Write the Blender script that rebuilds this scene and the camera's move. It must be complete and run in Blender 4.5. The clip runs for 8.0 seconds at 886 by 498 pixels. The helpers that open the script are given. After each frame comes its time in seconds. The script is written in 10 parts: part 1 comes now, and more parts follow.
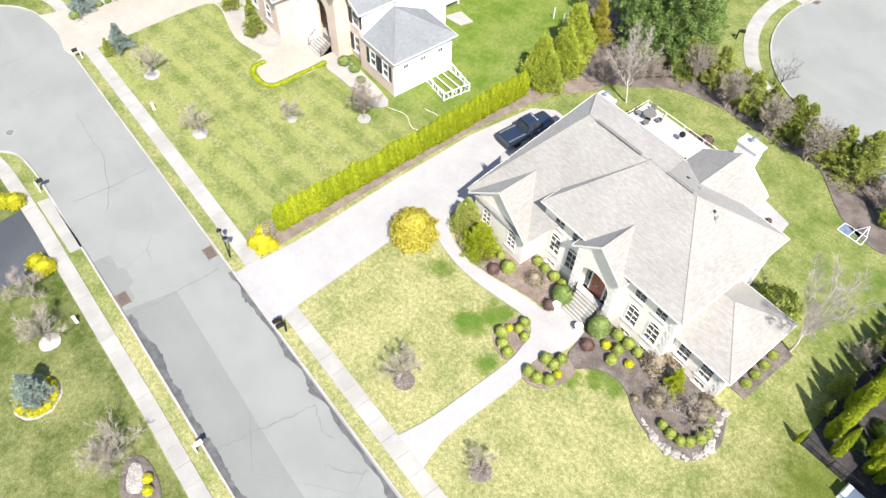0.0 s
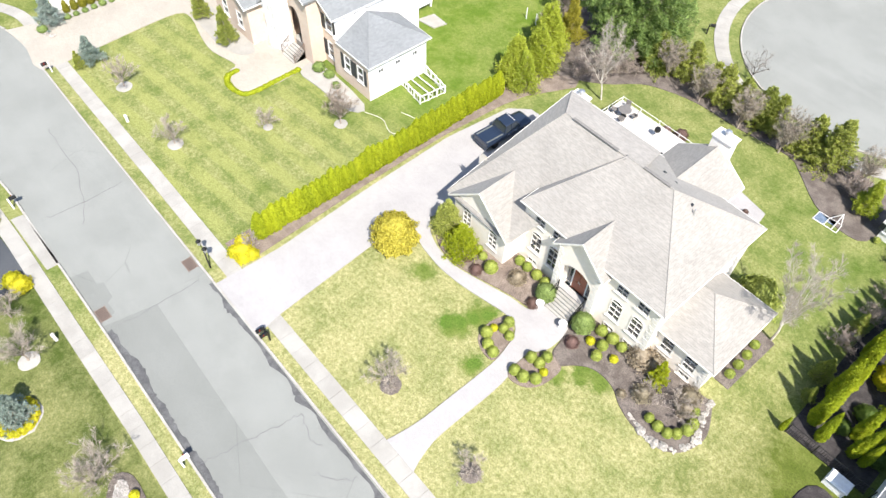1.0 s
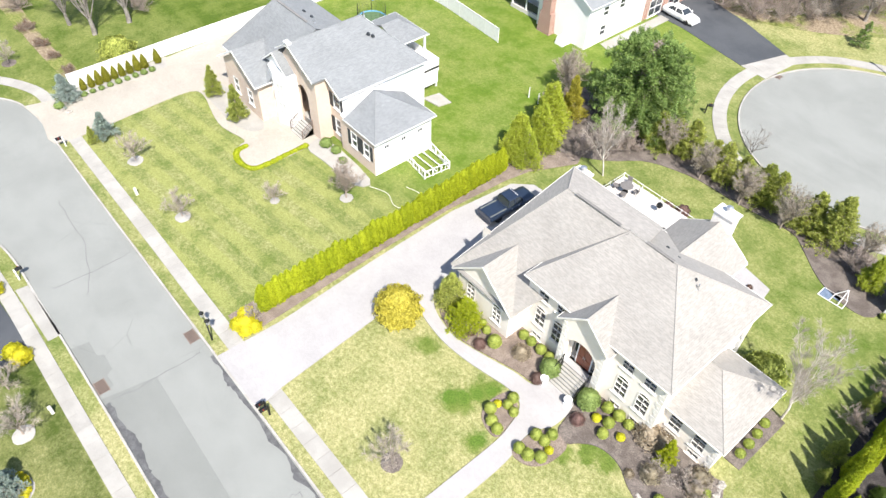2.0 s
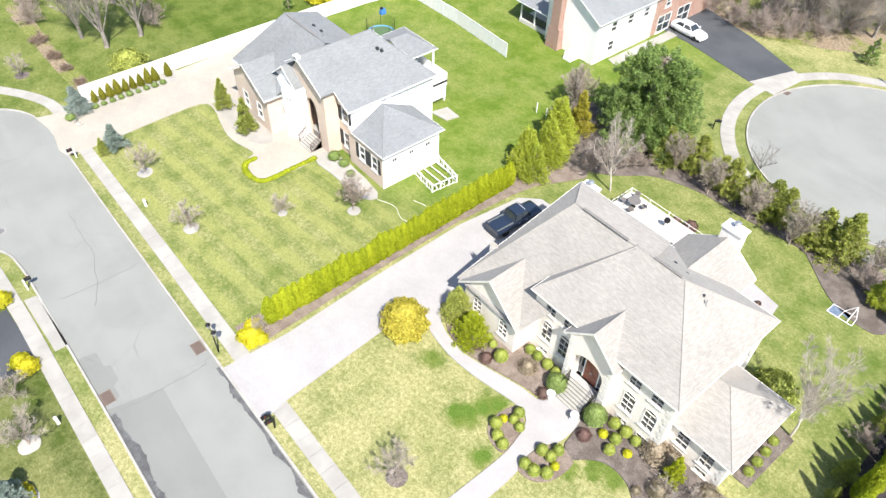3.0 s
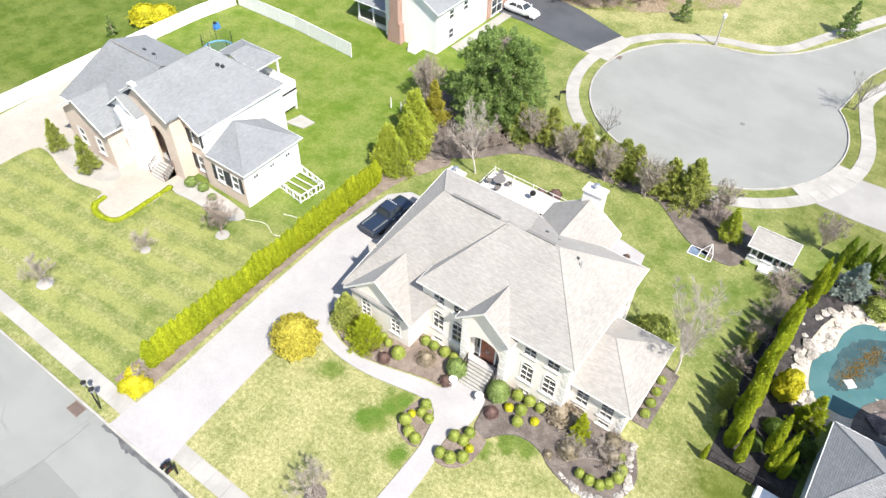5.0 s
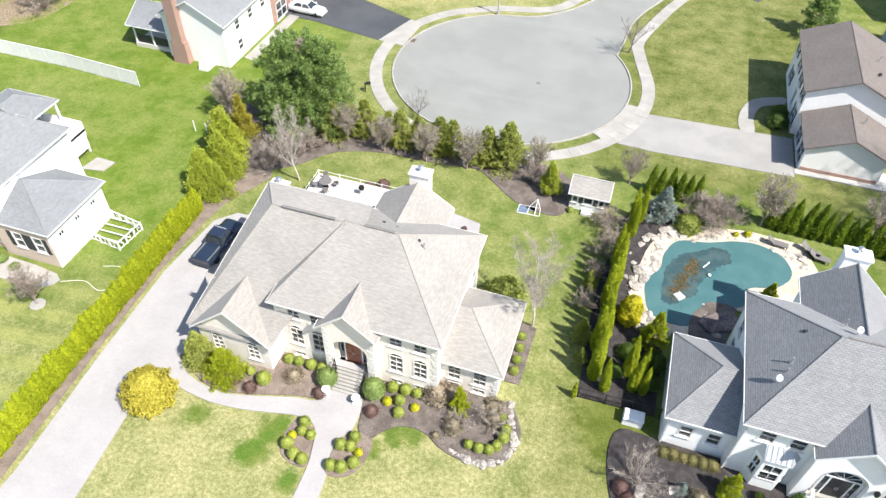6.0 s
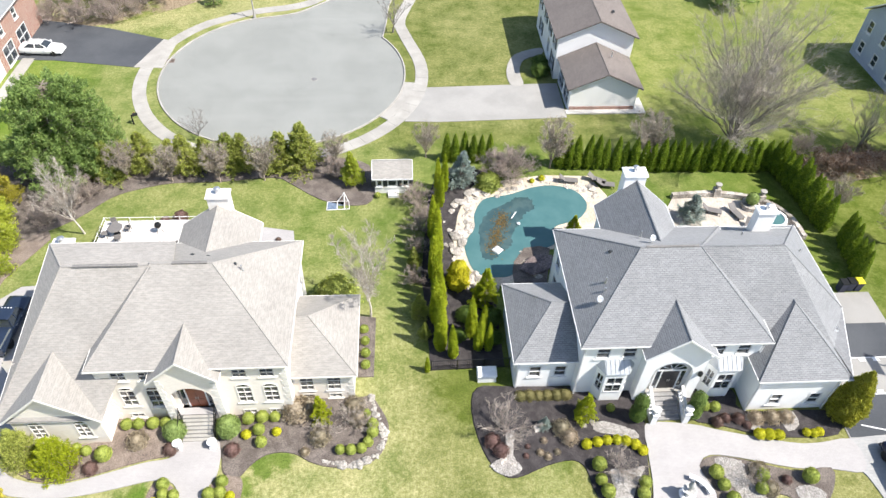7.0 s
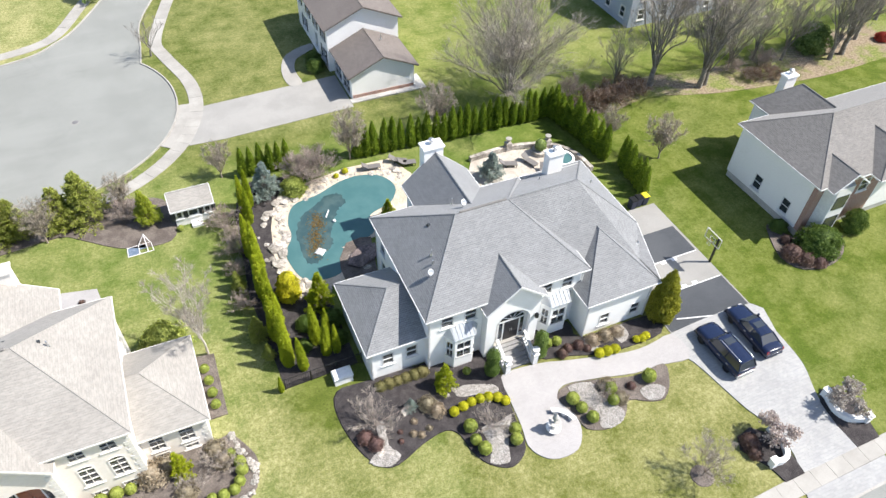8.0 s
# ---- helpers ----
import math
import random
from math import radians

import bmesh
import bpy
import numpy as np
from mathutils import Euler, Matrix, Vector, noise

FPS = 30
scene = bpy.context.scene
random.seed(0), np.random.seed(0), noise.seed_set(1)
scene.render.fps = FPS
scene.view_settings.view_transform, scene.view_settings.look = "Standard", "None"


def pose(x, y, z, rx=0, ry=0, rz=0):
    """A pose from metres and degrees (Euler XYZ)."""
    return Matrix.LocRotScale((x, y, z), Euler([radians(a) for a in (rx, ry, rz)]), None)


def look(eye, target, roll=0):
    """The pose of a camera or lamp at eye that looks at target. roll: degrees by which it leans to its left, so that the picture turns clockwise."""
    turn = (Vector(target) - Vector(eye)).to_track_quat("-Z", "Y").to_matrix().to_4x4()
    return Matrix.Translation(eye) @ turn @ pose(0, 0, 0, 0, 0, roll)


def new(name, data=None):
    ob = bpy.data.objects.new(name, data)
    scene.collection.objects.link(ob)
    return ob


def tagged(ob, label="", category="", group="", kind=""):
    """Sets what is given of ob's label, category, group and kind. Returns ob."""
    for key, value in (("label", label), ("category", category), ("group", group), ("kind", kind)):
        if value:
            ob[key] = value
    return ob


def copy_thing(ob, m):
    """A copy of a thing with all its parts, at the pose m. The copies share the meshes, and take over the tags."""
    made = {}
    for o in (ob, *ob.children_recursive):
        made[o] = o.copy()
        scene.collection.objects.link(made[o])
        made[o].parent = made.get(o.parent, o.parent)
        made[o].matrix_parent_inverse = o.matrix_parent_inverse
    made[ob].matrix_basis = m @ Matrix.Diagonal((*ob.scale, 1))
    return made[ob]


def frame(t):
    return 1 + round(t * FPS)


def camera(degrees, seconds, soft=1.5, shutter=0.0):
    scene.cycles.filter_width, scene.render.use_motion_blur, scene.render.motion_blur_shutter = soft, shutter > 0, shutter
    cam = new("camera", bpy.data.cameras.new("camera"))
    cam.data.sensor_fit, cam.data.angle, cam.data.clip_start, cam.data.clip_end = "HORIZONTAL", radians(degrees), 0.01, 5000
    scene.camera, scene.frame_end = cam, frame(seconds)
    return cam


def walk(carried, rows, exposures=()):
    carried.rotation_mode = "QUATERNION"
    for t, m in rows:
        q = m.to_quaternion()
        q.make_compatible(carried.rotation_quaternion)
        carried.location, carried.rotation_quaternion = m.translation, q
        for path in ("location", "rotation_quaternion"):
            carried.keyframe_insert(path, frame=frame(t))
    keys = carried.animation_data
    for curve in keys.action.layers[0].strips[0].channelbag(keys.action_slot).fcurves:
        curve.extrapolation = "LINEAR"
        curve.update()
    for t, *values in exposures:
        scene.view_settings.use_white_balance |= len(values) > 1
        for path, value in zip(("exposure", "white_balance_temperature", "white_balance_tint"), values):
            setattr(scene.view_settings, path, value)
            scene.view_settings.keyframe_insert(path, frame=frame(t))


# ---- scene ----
cam = camera(65.0, 8.0, soft=1.45)
walk(cam, [
    (0.0, pose(0, 0, 44, 36.58, -1.47, 51.67)),
    (0.5, pose(0, 0, 44, 36.72, -1.45, 48.72)),
    (1.0, pose(0, 0, 44, 36.85, -1.41, 49.07)),
    (1.5, pose(0, 0, 44, 38.57, -1.38, 49.31)),
    (2.0, pose(0, 0, 44, 42.88, -1.41, 49.54)),
    (2.3, pose(0, 0, 44, 43.80, -1.36, 49.85)),
    (3.5, pose(0, 0, 44, 43.98, -1.31, 50.32)),
    (4.0, pose(0, 0, 44, 44.07, -1.32, 49.97)),
    (4.2, pose(0, 0, 44, 44.09, -1.36, 48.56)),
    (5.3, pose(0, 0, 44, 44.24, -1.52, 30.62)),
    (5.5, pose(0, 0, 44, 44.27, -1.52, 26.96)),
    (6.0, pose(0, 0, 44, 44.29, -1.51, 17.73)),
    (6.5, pose(0, 0, 44, 44.31, -1.52, 7.56)),
    (7.0, pose(0, 0, 44, 44.28, -1.58, -3.21)),
    (7.5, pose(0, 0, 44, 44.27, -1.58, -14.21)),
    (8.0, pose(0, 0, 44, 44.27, -1.52, -23.95)),
], exposures=[(0.0, 1.22), (4.2, 1.22), (5.5, 1.18), (6.5, 1.14), (7.2, 1.12), (8.0, 1.08)])

# ---- daylight ----
SUN_EL, SUN_AZ = radians(52), radians(-23)   # the sun stands to the east-south-east; angle from +x towards +y
to_sun = Vector((math.cos(SUN_EL) * math.cos(SUN_AZ), math.cos(SUN_EL) * math.sin(SUN_AZ), math.sin(SUN_EL)))
world = bpy.data.worlds.new("sky")
scene.world = world
world.use_nodes = True
wn = world.node_tree
sky = wn.nodes.new("ShaderNodeTexSky")
sky.sky_type, sky.sun_disc, sky.sun_elevation, sky.sun_rotation = "NISHITA", False, SUN_EL, radians(90) - SUN_AZ
wn.links.new(sky.outputs[0], wn.nodes["Background"].inputs[0])
wn.nodes["Background"].inputs[1].default_value = 0.1
sun = new("sun", bpy.data.lights.new("sun", "SUN"))
sun.data.energy, sun.data.angle, sun.data.color = 4.15, radians(0.53), (1.0, 0.95, 0.88)
sun.matrix_world = look(to_sun * 200, (0, 0, 0))


# ---- materials ----
class Nodes:
    """A small wrapper that makes a node material."""

    def __init__(self, name, rough=0.8, metal=0.0, spec=0.3):
        self.m = bpy.data.materials.new(name)
        self.m.use_nodes = True
        self.t = self.m.node_tree
        self.b = self.t.nodes["Principled BSDF"]
        self.b.inputs["Roughness"].default_value = rough
        self.b.inputs["Metallic"].default_value = metal
        self.b.inputs["Specular IOR Level"].default_value = spec

    def node(self, kind, **sets):
        n = self.t.nodes.new(kind)
        for key, value in sets.items():
            n.inputs[key.replace("_", " ")].default_value = value
        return n

    def link(self, a, b):
        self.t.links.new(a, b)
        return self

    def coord(self, which="Object", scale=None):
        c = self.t.nodes.new("ShaderNodeTexCoord").outputs[which]
        if scale is None:
            return c
        mp = self.t.nodes.new("ShaderNodeMapping")
        mp.inputs["Scale"].default_value = scale
        self.link(c, mp.inputs["Vector"])
        return mp.outputs[0]

    def noise(self, scale, detail=4.0, rough=0.6, coord=None, distort=0.0):
        n = self.node("ShaderNodeTexNoise", Scale=scale, Detail=detail, Roughness=rough, Distortion=distort)
        self.link(coord or self.coord(), n.inputs["Vector"])
        return n.outputs["Fac"]

    def ramp(self, fac, stops):
        r = self.t.nodes.new("ShaderNodeValToRGB")
        els = r.color_ramp.elements
        while len(els) < len(stops):
            els.new(0.5)
        for e, (p, c) in zip(els, stops):
            e.position, e.color = p, (*c, 1)
        self.link(fac, r.inputs[0])
        return r.outputs[0]

    def mix(self, fac, a, b, blend="MIX"):
        n = self.t.nodes.new("ShaderNodeMix")
        n.data_type, n.blend_type = "RGBA", blend
        for s, v in ((n.inputs[0], fac), (n.inputs[6], a), (n.inputs[7], b)):
            if isinstance(v, (int, float)):
                s.default_value = v
            elif isinstance(v, tuple):
                s.default_value = (*v, 1)
            else:
                self.link(v, s)
        return n.outputs[2]

    def math(self, op, a, b=0.0, clamp=False):
        n = self.t.nodes.new("ShaderNodeMath")
        n.operation, n.use_clamp = op, clamp
        for s, v in zip(n.inputs, (a, b)):
            if isinstance(v, (int, float)):
                s.default_value = v
            else:
                self.link(v, s)
        return n.outputs[0]

    def span(self, v, a, b, c=0.0, d=1.0):
        n = self.node("ShaderNodeMapRange")
        for k, val in zip((1, 2, 3, 4), (a, b, c, d)):
            n.inputs[k].default_value = val
        n.interpolation_type = "SMOOTHSTEP"
        self.link(v, n.inputs[0])
        return n.outputs[0]

    def axis(self, which, coord=None):
        s = self.t.nodes.new("ShaderNodeSeparateXYZ")
        self.link(coord or self.coord(), s.inputs[0])
        return s.outputs["XYZ".index(which)]

    def color(self, c):
        return self.link(c, self.b.inputs["Base Color"])

    def bump(self, height, strength=0.4, dist=0.02):
        n = self.node("ShaderNodeBump", Strength=strength, Distance=dist)
        self.link(height, n.inputs["Height"])
        return self.link(n.outputs[0], self.b.inputs["Normal"])


def surface(name, a, b, scale=0.6, rough=0.8, fine=14.0, fleck=0.25, bump=0.3, dist=0.01, metal=0.0, spec=0.3, island=0.0, ob=0.0):
    """Two tones mixed by a broad noise, with fine flecks and relief."""
    n = Nodes(name, rough, metal, spec)
    broad, small = n.noise(scale, 5), n.noise(fine, 3)
    col = n.mix(n.span(broad, 0.35, 0.65), a, b)
    col = n.mix(fleck, col, n.ramp(small, [(0.3, (0.0, 0.0, 0.0)), (0.7, (1, 1, 1))]), "OVERLAY")
    if island or ob:
        if island:
            r = n.t.nodes.new("ShaderNodeNewGeometry").outputs["Random Per Island"]
        else:
            r = n.t.nodes.new("ShaderNodeObjectInfo").outputs["Random"]
        k = max(island, ob)
        col = n.mix(1.0, col, n.ramp(r, [(0, (1 - k,) * 3), (1, (1 + 0 * k,) * 3)]), "MULTIPLY")
    n.color(col).bump(small, bump, dist)
    return n.m


def courses(name, a, b, mortar, w, h, rough=0.8, gap=0.012, bump=0.5, offset=0.5, blotch=None, squash=1.0, sheen=0.3, tones=False):
    """Bricks, shingles, boards or pavers, laid on the face's own metre grid."""
    n = Nodes(name, rough)
    uv = n.coord("UV")
    br = n.node("ShaderNodeTexBrick", Scale=1.0, Mortar_Size=gap, Mortar_Smooth=0.2, Bias=0.0, Brick_Width=w, Row_Height=h)
    br.offset, br.squash = offset, squash
    n.link(uv, br.inputs["Vector"])
    for key, c in (("Color1", a), ("Color2", b), ("Mortar", mortar)):
        br.inputs[key].default_value = (*c, 1)
    col = br.outputs["Color"]
    broad = n.noise(0.35, 5)
    if blotch:
        big = n.noise(1.9, 3, 0.7, n.coord("UV", (1.0, 3.4, 1)))
        col = n.mix(n.span(big, 0.46, 0.62, 0, 0.7 if tones else 0.5), col, blotch)
        col = n.mix(n.span(big, 0.50, 0.36, 0, 0.28 if tones else 0.1), col, mortar)
        n.b.inputs["Sheen Weight"].default_value, n.b.inputs["Sheen Roughness"].default_value = sheen, 0.5
    col = n.mix(0.16, col, n.ramp(broad, [(0.3, (0.25,) * 3), (0.7, (0.8,) * 3)]), "OVERLAY")
    n.color(col).bump(n.math("ADD", br.outputs["Fac"], n.math("MULTIPLY", n.noise(30, 2), -0.6)), -bump, 0.01)
    return n.m


def leaves(name, dark, light, rough=0.55, ob=0.25):
    n = Nodes(name, rough, 0.0, 0.25)
    r = n.t.nodes.new("ShaderNodeNewGeometry").outputs["Random Per Island"]
    o = n.t.nodes.new("ShaderNodeObjectInfo").outputs["Random"]
    col = n.mix(r, dark, light)
    col = n.mix(1.0, col, n.ramp(o, [(0, (1 - ob, 1 - ob * 0.8, 1 - ob)), (1, (1, 1, 1))]), "MULTIPLY")
    n.color(col)
    tr = n.t.nodes.new("ShaderNodeBsdfTranslucent")
    n.link(col, tr.inputs[0])
    ms = n.t.nodes.new("ShaderNodeMixShader")
    ms.inputs[0].default_value = 0.35
    n.link(n.b.outputs[0], ms.inputs[1]).link(tr.outputs[0], ms.inputs[2])
    n.link(ms.outputs[0], n.t.nodes["Material Output"].inputs[0])
    return n.m


def plain(name, c, rough=0.5, metal=0.0, spec=0.4, coat=0.0):
    n = Nodes(name, rough, metal, spec)
    col = n.mix(n.span(n.noise(5.0, 3), 0.3, 0.7), c, tuple(v * 0.86 for v in c))
    n.color(col)
    n.b.inputs["Coat Weight"].default_value = coat
    n.b.inputs["Coat Roughness"].default_value = 0.05
    return n.m


def grass():
    n = Nodes("lawn_grass", 0.9, 0.0, 0.15)
    x, y = n.axis("X"), n.axis("Y")
    big, mid, fine, blade = n.noise(0.07, 4, 0.6), n.noise(0.38, 6, 0.72), n.noise(3.2, 4, 0.75), n.noise(8.5, 4, 0.75)
    # how dry the turf is: the sunny front lots are strawy, the lots to the west, north and east greener
    dry = n.math("MULTIPLY", n.span(x, -36, -33), n.span(x, 7, -5, 0.25, 1.0))
    dry = n.math("MULTIPLY", dry, n.span(y, 44, 24, 0.42, 1.0))
    east = n.math("MULTIPLY", n.span(x, 40, 36), n.span(y, 30, 20, 0.18, 0.5))
    south = n.math("MULTIPLY", n.span(y, 0.5, -0.5), 0.2)
    north = n.math("MULTIPLY", n.span(y, 55, 62), n.math("MULTIPLY", n.span(x, -34, -26, 0.15, 0.5), n.span(x, 2, -6, 0.6, 1.0)))
    wild = n.math("MULTIPLY", n.math("MULTIPLY", n.span(y, 78, 84), n.span(x, -8, -14)), 0.8)
    north = n.math("MAXIMUM", north, wild)
    verge = n.math("MULTIPLY", n.math("MULTIPLY", n.span(y, 7.0, 7.1), n.span(y, 8.4, 8.2)), 0.62)
    lot = n.math("MAXIMUM", n.math("MAXIMUM", n.math("MULTIPLY", dry, 0.86), south), n.math("MAXIMUM", n.math("MAXIMUM", north, verge), east))
    lot = n.math("MULTIPLY", n.math("MAXIMUM", lot, 0.2), n.span(y, -3.4, -3.0, 0.4, 1.0))
    # lush spots where the sprinkler reaches
    for px, py, r in ((-18.2, 18.4, 1.9), (-17.8, 20.2, 1.8), (-17.4, 21.2, 1.0), (-15.2, 17.1, 1.3), (-10.7, 21.5, 1.2), (-9.6, 22.6, 1.2), (-8.4, 23.1, 1.2), (-23.6, 19.9, 1.5), (5.2, 28.5, 4.2)):
        dx, dy = n.math("ADD", x, -px), n.math("ADD", y, -py)
        d = n.math("SQRT", n.math("ADD", n.math("MULTIPLY", dx, dx), n.math("MULTIPLY", dy, dy)))
        lot = n.math("MULTIPLY", lot, n.span(n.math("ADD", d, n.math("MULTIPLY", n.math("SUBTRACT", mid, 0.5), 2.5)), r * 0.35, r, 0.15, 1.0))
    wet = None
    for px, py, r in ((-18.9, 18.2, 0.9), (-18.4, 19.0, 1.0), (-17.9, 19.9, 1.0), (-17.4, 20.9, 0.9), (-17.0, 21.6, 0.7), (-15.2, 17.3, 0.8), (-14.95, 18.2, 0.7)):
        dx, dy = n.math("ADD", x, -px), n.math("ADD", y, -py)
        d = n.math("SQRT", n.math("ADD", n.math("MULTIPLY", dx, dx), n.math("MULTIPLY", dy, dy)))
        k = n.span(n.math("ADD", d, n.math("MULTIPLY", n.math("SUBTRACT", mid, 0.5), 2.0)), r, r * 0.3)
        wet = n.math("MAXIMUM", wet, k) if wet else k
    patch = n.math("ADD", n.math("MULTIPLY", n.math("SUBTRACT", mid, 0.5), 2.6), n.math("MULTIPLY", n.math("SUBTRACT", fine, 0.5), 0.8))
    straw = n.math("ADD", n.math("ADD", n.math("MULTIPLY", lot, 1.0), -0.1), n.math("ADD", n.math("MULTIPLY", patch, n.span(lot, 0.1, 0.7, 0.28, 0.75)), n.math("MULTIPLY", n.math("SUBTRACT", big, 0.5), 0.7)), True)
    green = n.mix(n.span(mid, 0.35, 0.65), (0.08, 0.122, 0.02), (0.125, 0.162, 0.034))
    green = n.mix(n.span(x, 30, 44), green, n.mix(n.span(mid, 0.35, 0.65), (0.066, 0.096, 0.009), (0.102, 0.128, 0.016)))
    side = n.math("MULTIPLY", n.span(x, -3, 2), n.math("MULTIPLY", n.span(x, 12, 6), n.span(y, 36, 28)))
    green = n.mix(side, green, n.mix(n.span(mid, 0.35, 0.65), (0.072, 0.096, 0.014), (0.122, 0.14, 0.032)))
    green = n.mix(n.span(y, -3.0, -3.4), green, n.mix(n.span(mid, 0.35, 0.65), (0.05, 0.075, 0.012), (0.10, 0.12, 0.032)))
    lush = n.math("MULTIPLY", n.span(x, -34, -37), n.span(y, 27, 33))
    green = n.mix(lush, green, n.mix(n.span(mid, 0.35, 0.65), (0.088, 0.142, 0.016), (0.132, 0.178, 0.027)))
    far = n.math("MULTIPLY", n.math("MULTIPLY", n.span(x, -8, 2), n.span(x, 27, 21)), n.span(y, 55, 60))
    fresh = n.math("MULTIPLY", n.span(x, 24, 29), n.span(y, 55, 60))
    green = n.mix(fresh, green, n.mix(n.span(mid, 0.35, 0.65), (0.085, 0.122, 0.016), (0.135, 0.165, 0.03)))
    green = n.mix(far, green, n.mix(n.span(mid, 0.35, 0.65), (0.07, 0.095, 0.016), (0.12, 0.135, 0.032)))
    olive = n.math("MULTIPLY", n.math("MULTIPLY", n.span(x, 9, 13), n.span(x, 36, 33)), n.span(y, 29, 25))
    green = n.mix(olive, green, n.mix(n.span(mid, 0.35, 0.65), (0.082, 0.098, 0.014), (0.128, 0.138, 0.032)))
    green = n.mix(n.math("MULTIPLY", wet, 0.7), green, (0.075, 0.138, 0.018))
    back = n.span(x, -73.5, -75.5)
    green = n.mix(back, green, n.mix(n.span(mid, 0.35, 0.65), (0.062, 0.10, 0.012), (0.105, 0.14, 0.024)))
    straw = n.math("MULTIPLY", straw, n.span(back, 0.0, 1.0, 1.0, 0.45))
    col = n.mix(straw, green, n.mix(n.span(fine, 0.35, 0.65), (0.25, 0.24, 0.10), (0.34, 0.32, 0.16)))
    # the mower's stripes on the lot to the west
    stripe = n.span(n.math("SINE", n.math("MULTIPLY", n.math("ADD", n.math("MULTIPLY", x, -0.12), n.math("MULTIPLY", y, 0.99)), 2.7)), -0.4, 0.4)
    zone = n.math("MULTIPLY", n.math("MULTIPLY", n.span(x, -35, -37), n.span(x, -66, -64)), n.math("MULTIPLY", n.span(y, 8, 9), n.span(y, 30, 24)))
    col = n.mix(n.math("MULTIPLY", n.math("MULTIPLY", stripe, zone), n.span(mid, 0.35, 0.6, 0.25, 0.85)), col, (0.235, 0.25, 0.08))
    col = n.mix(0.22, col, n.ramp(fine, [(0.3, (0.25,) * 3), (0.7, (0.75,) * 3)]), "OVERLAY")
    col = n.mix(0.42, col, n.ramp(blade, [(0.3, (0.08,) * 3), (0.7, (0.92,) * 3)]), "OVERLAY")
    n.color(col).bump(blade, 0.6, 0.04)
    return n.m


def asphalt(name, a, b):
    n = Nodes(name, 0.9, 0.0, 0.25)
    broad, fine = n.noise(0.16, 5, 0.6), n.noise(45, 2)
    streak = n.noise(0.5, 4, 0.6, n.coord("Object", (0.06, 1.0, 1)))
    col = n.mix(n.span(broad, 0.35, 0.65), a, b)
    col = n.mix(n.span(streak, 0.5, 0.75, 0, 0.35), col, tuple(v * 1.12 for v in b))
    col = n.mix(0.25, col, n.ramp(fine, [(0.3, (0.1,) * 3), (0.7, (0.9,) * 3)]), "OVERLAY")
    vor = n.node("ShaderNodeTexVoronoi", Scale=0.13)
    vor.feature = "DISTANCE_TO_EDGE"
    wob = n.mix(0.18, n.coord(), n.node("ShaderNodeTexNoise", Scale=0.9).outputs["Color"], "ADD")
    n.link(wob, vor.inputs["Vector"])
    crack = n.math("MULTIPLY", n.span(vor.outputs["Distance"], 0.006, 0.0), n.span(n.noise(0.12, 2), 0.52, 0.6))
    col = n.mix(n.math("MULTIPLY", crack, 0.25), col, tuple(v * 0.4 for v in a))
    n.color(col).bump(fine, 0.4, 0.006)
    return n.m


def glass_dark():
    n = Nodes("window_glass", 0.05, 0.0, 0.6)
    n.b.inputs["Base Color"].default_value = (0.035, 0.042, 0.05, 1)
    n.b.inputs["Coat Weight"].default_value = 0.4
    return n.m


GRASS = grass()
ASPHALT = asphalt("worn_street_asphalt", (0.208, 0.214, 0.201), (0.236, 0.242, 0.228))
ASPHALT_NEW = asphalt("repaired_asphalt", (0.18, 0.186, 0.174), (0.197, 0.203, 0.191))
ASPHALT_DARK = asphalt("sealed_blacktop", (0.055, 0.06, 0.068), (0.075, 0.08, 0.088))
TAR = surface("crack_sealer", (0.075, 0.075, 0.077), (0.12, 0.12, 0.122), 1.2, 0.7)
SEALED = surface("faded_crack_seal", (0.135, 0.135, 0.137), (0.17, 0.17, 0.172), 1.2, 0.8)
CONCRETE = surface("pale_concrete", (0.305, 0.292, 0.268), (0.36, 0.346, 0.32), 0.5, 0.85, 30, 0.12, ob=0.10)
KERB = surface("kerb_concrete", (0.31, 0.296, 0.272), (0.38, 0.362, 0.335), 0.8, 0.85, 30, 0.2)
DRIVE = courses("white_driveway_pavers", (0.355, 0.342, 0.338), (0.33, 0.317, 0.314), (0.29, 0.277, 0.275), 0.22, 0.11, 0.85, 0.006, 0.2)
DRIVE_BEIGE = courses("beige_driveway_pavers", (0.335, 0.305, 0.26), (0.37, 0.34, 0.295), (0.28, 0.255, 0.215), 0.22, 0.11, 0.85, 0.006, 0.2)
DRIVE_GREY = courses("pale_grey_pavers", (0.28, 0.281, 0.283), (0.33, 0.33, 0.325), (0.235, 0.235, 0.235), 0.34, 0.22, 0.85, 0.008, 0.25, blotch=(0.35, 0.343, 0.33))
SLAB_GREY = surface("grey_concrete", (0.26, 0.254, 0.24), (0.305, 0.296, 0.28), 0.3, 0.85, 20, 0.15, ob=0.12)
MULCH = surface("dark_bark_mulch", (0.034, 0.030, 0.031), (0.06, 0.053, 0.053), 1.5, 0.95, 18, 0.55, 0.9, 0.05)
MULCH_BROWN = surface("weathered_brown_mulch", (0.165, 0.13, 0.108), (0.23, 0.186, 0.155), 0.9, 0.95, 16, 0.5, 0.9, 0.05)
MULCH_GREY = surface("faded_grey_mulch", (0.10, 0.083, 0.073), (0.16, 0.136, 0.12), 0.9, 0.95, 16, 0.5, 0.9, 0.05)
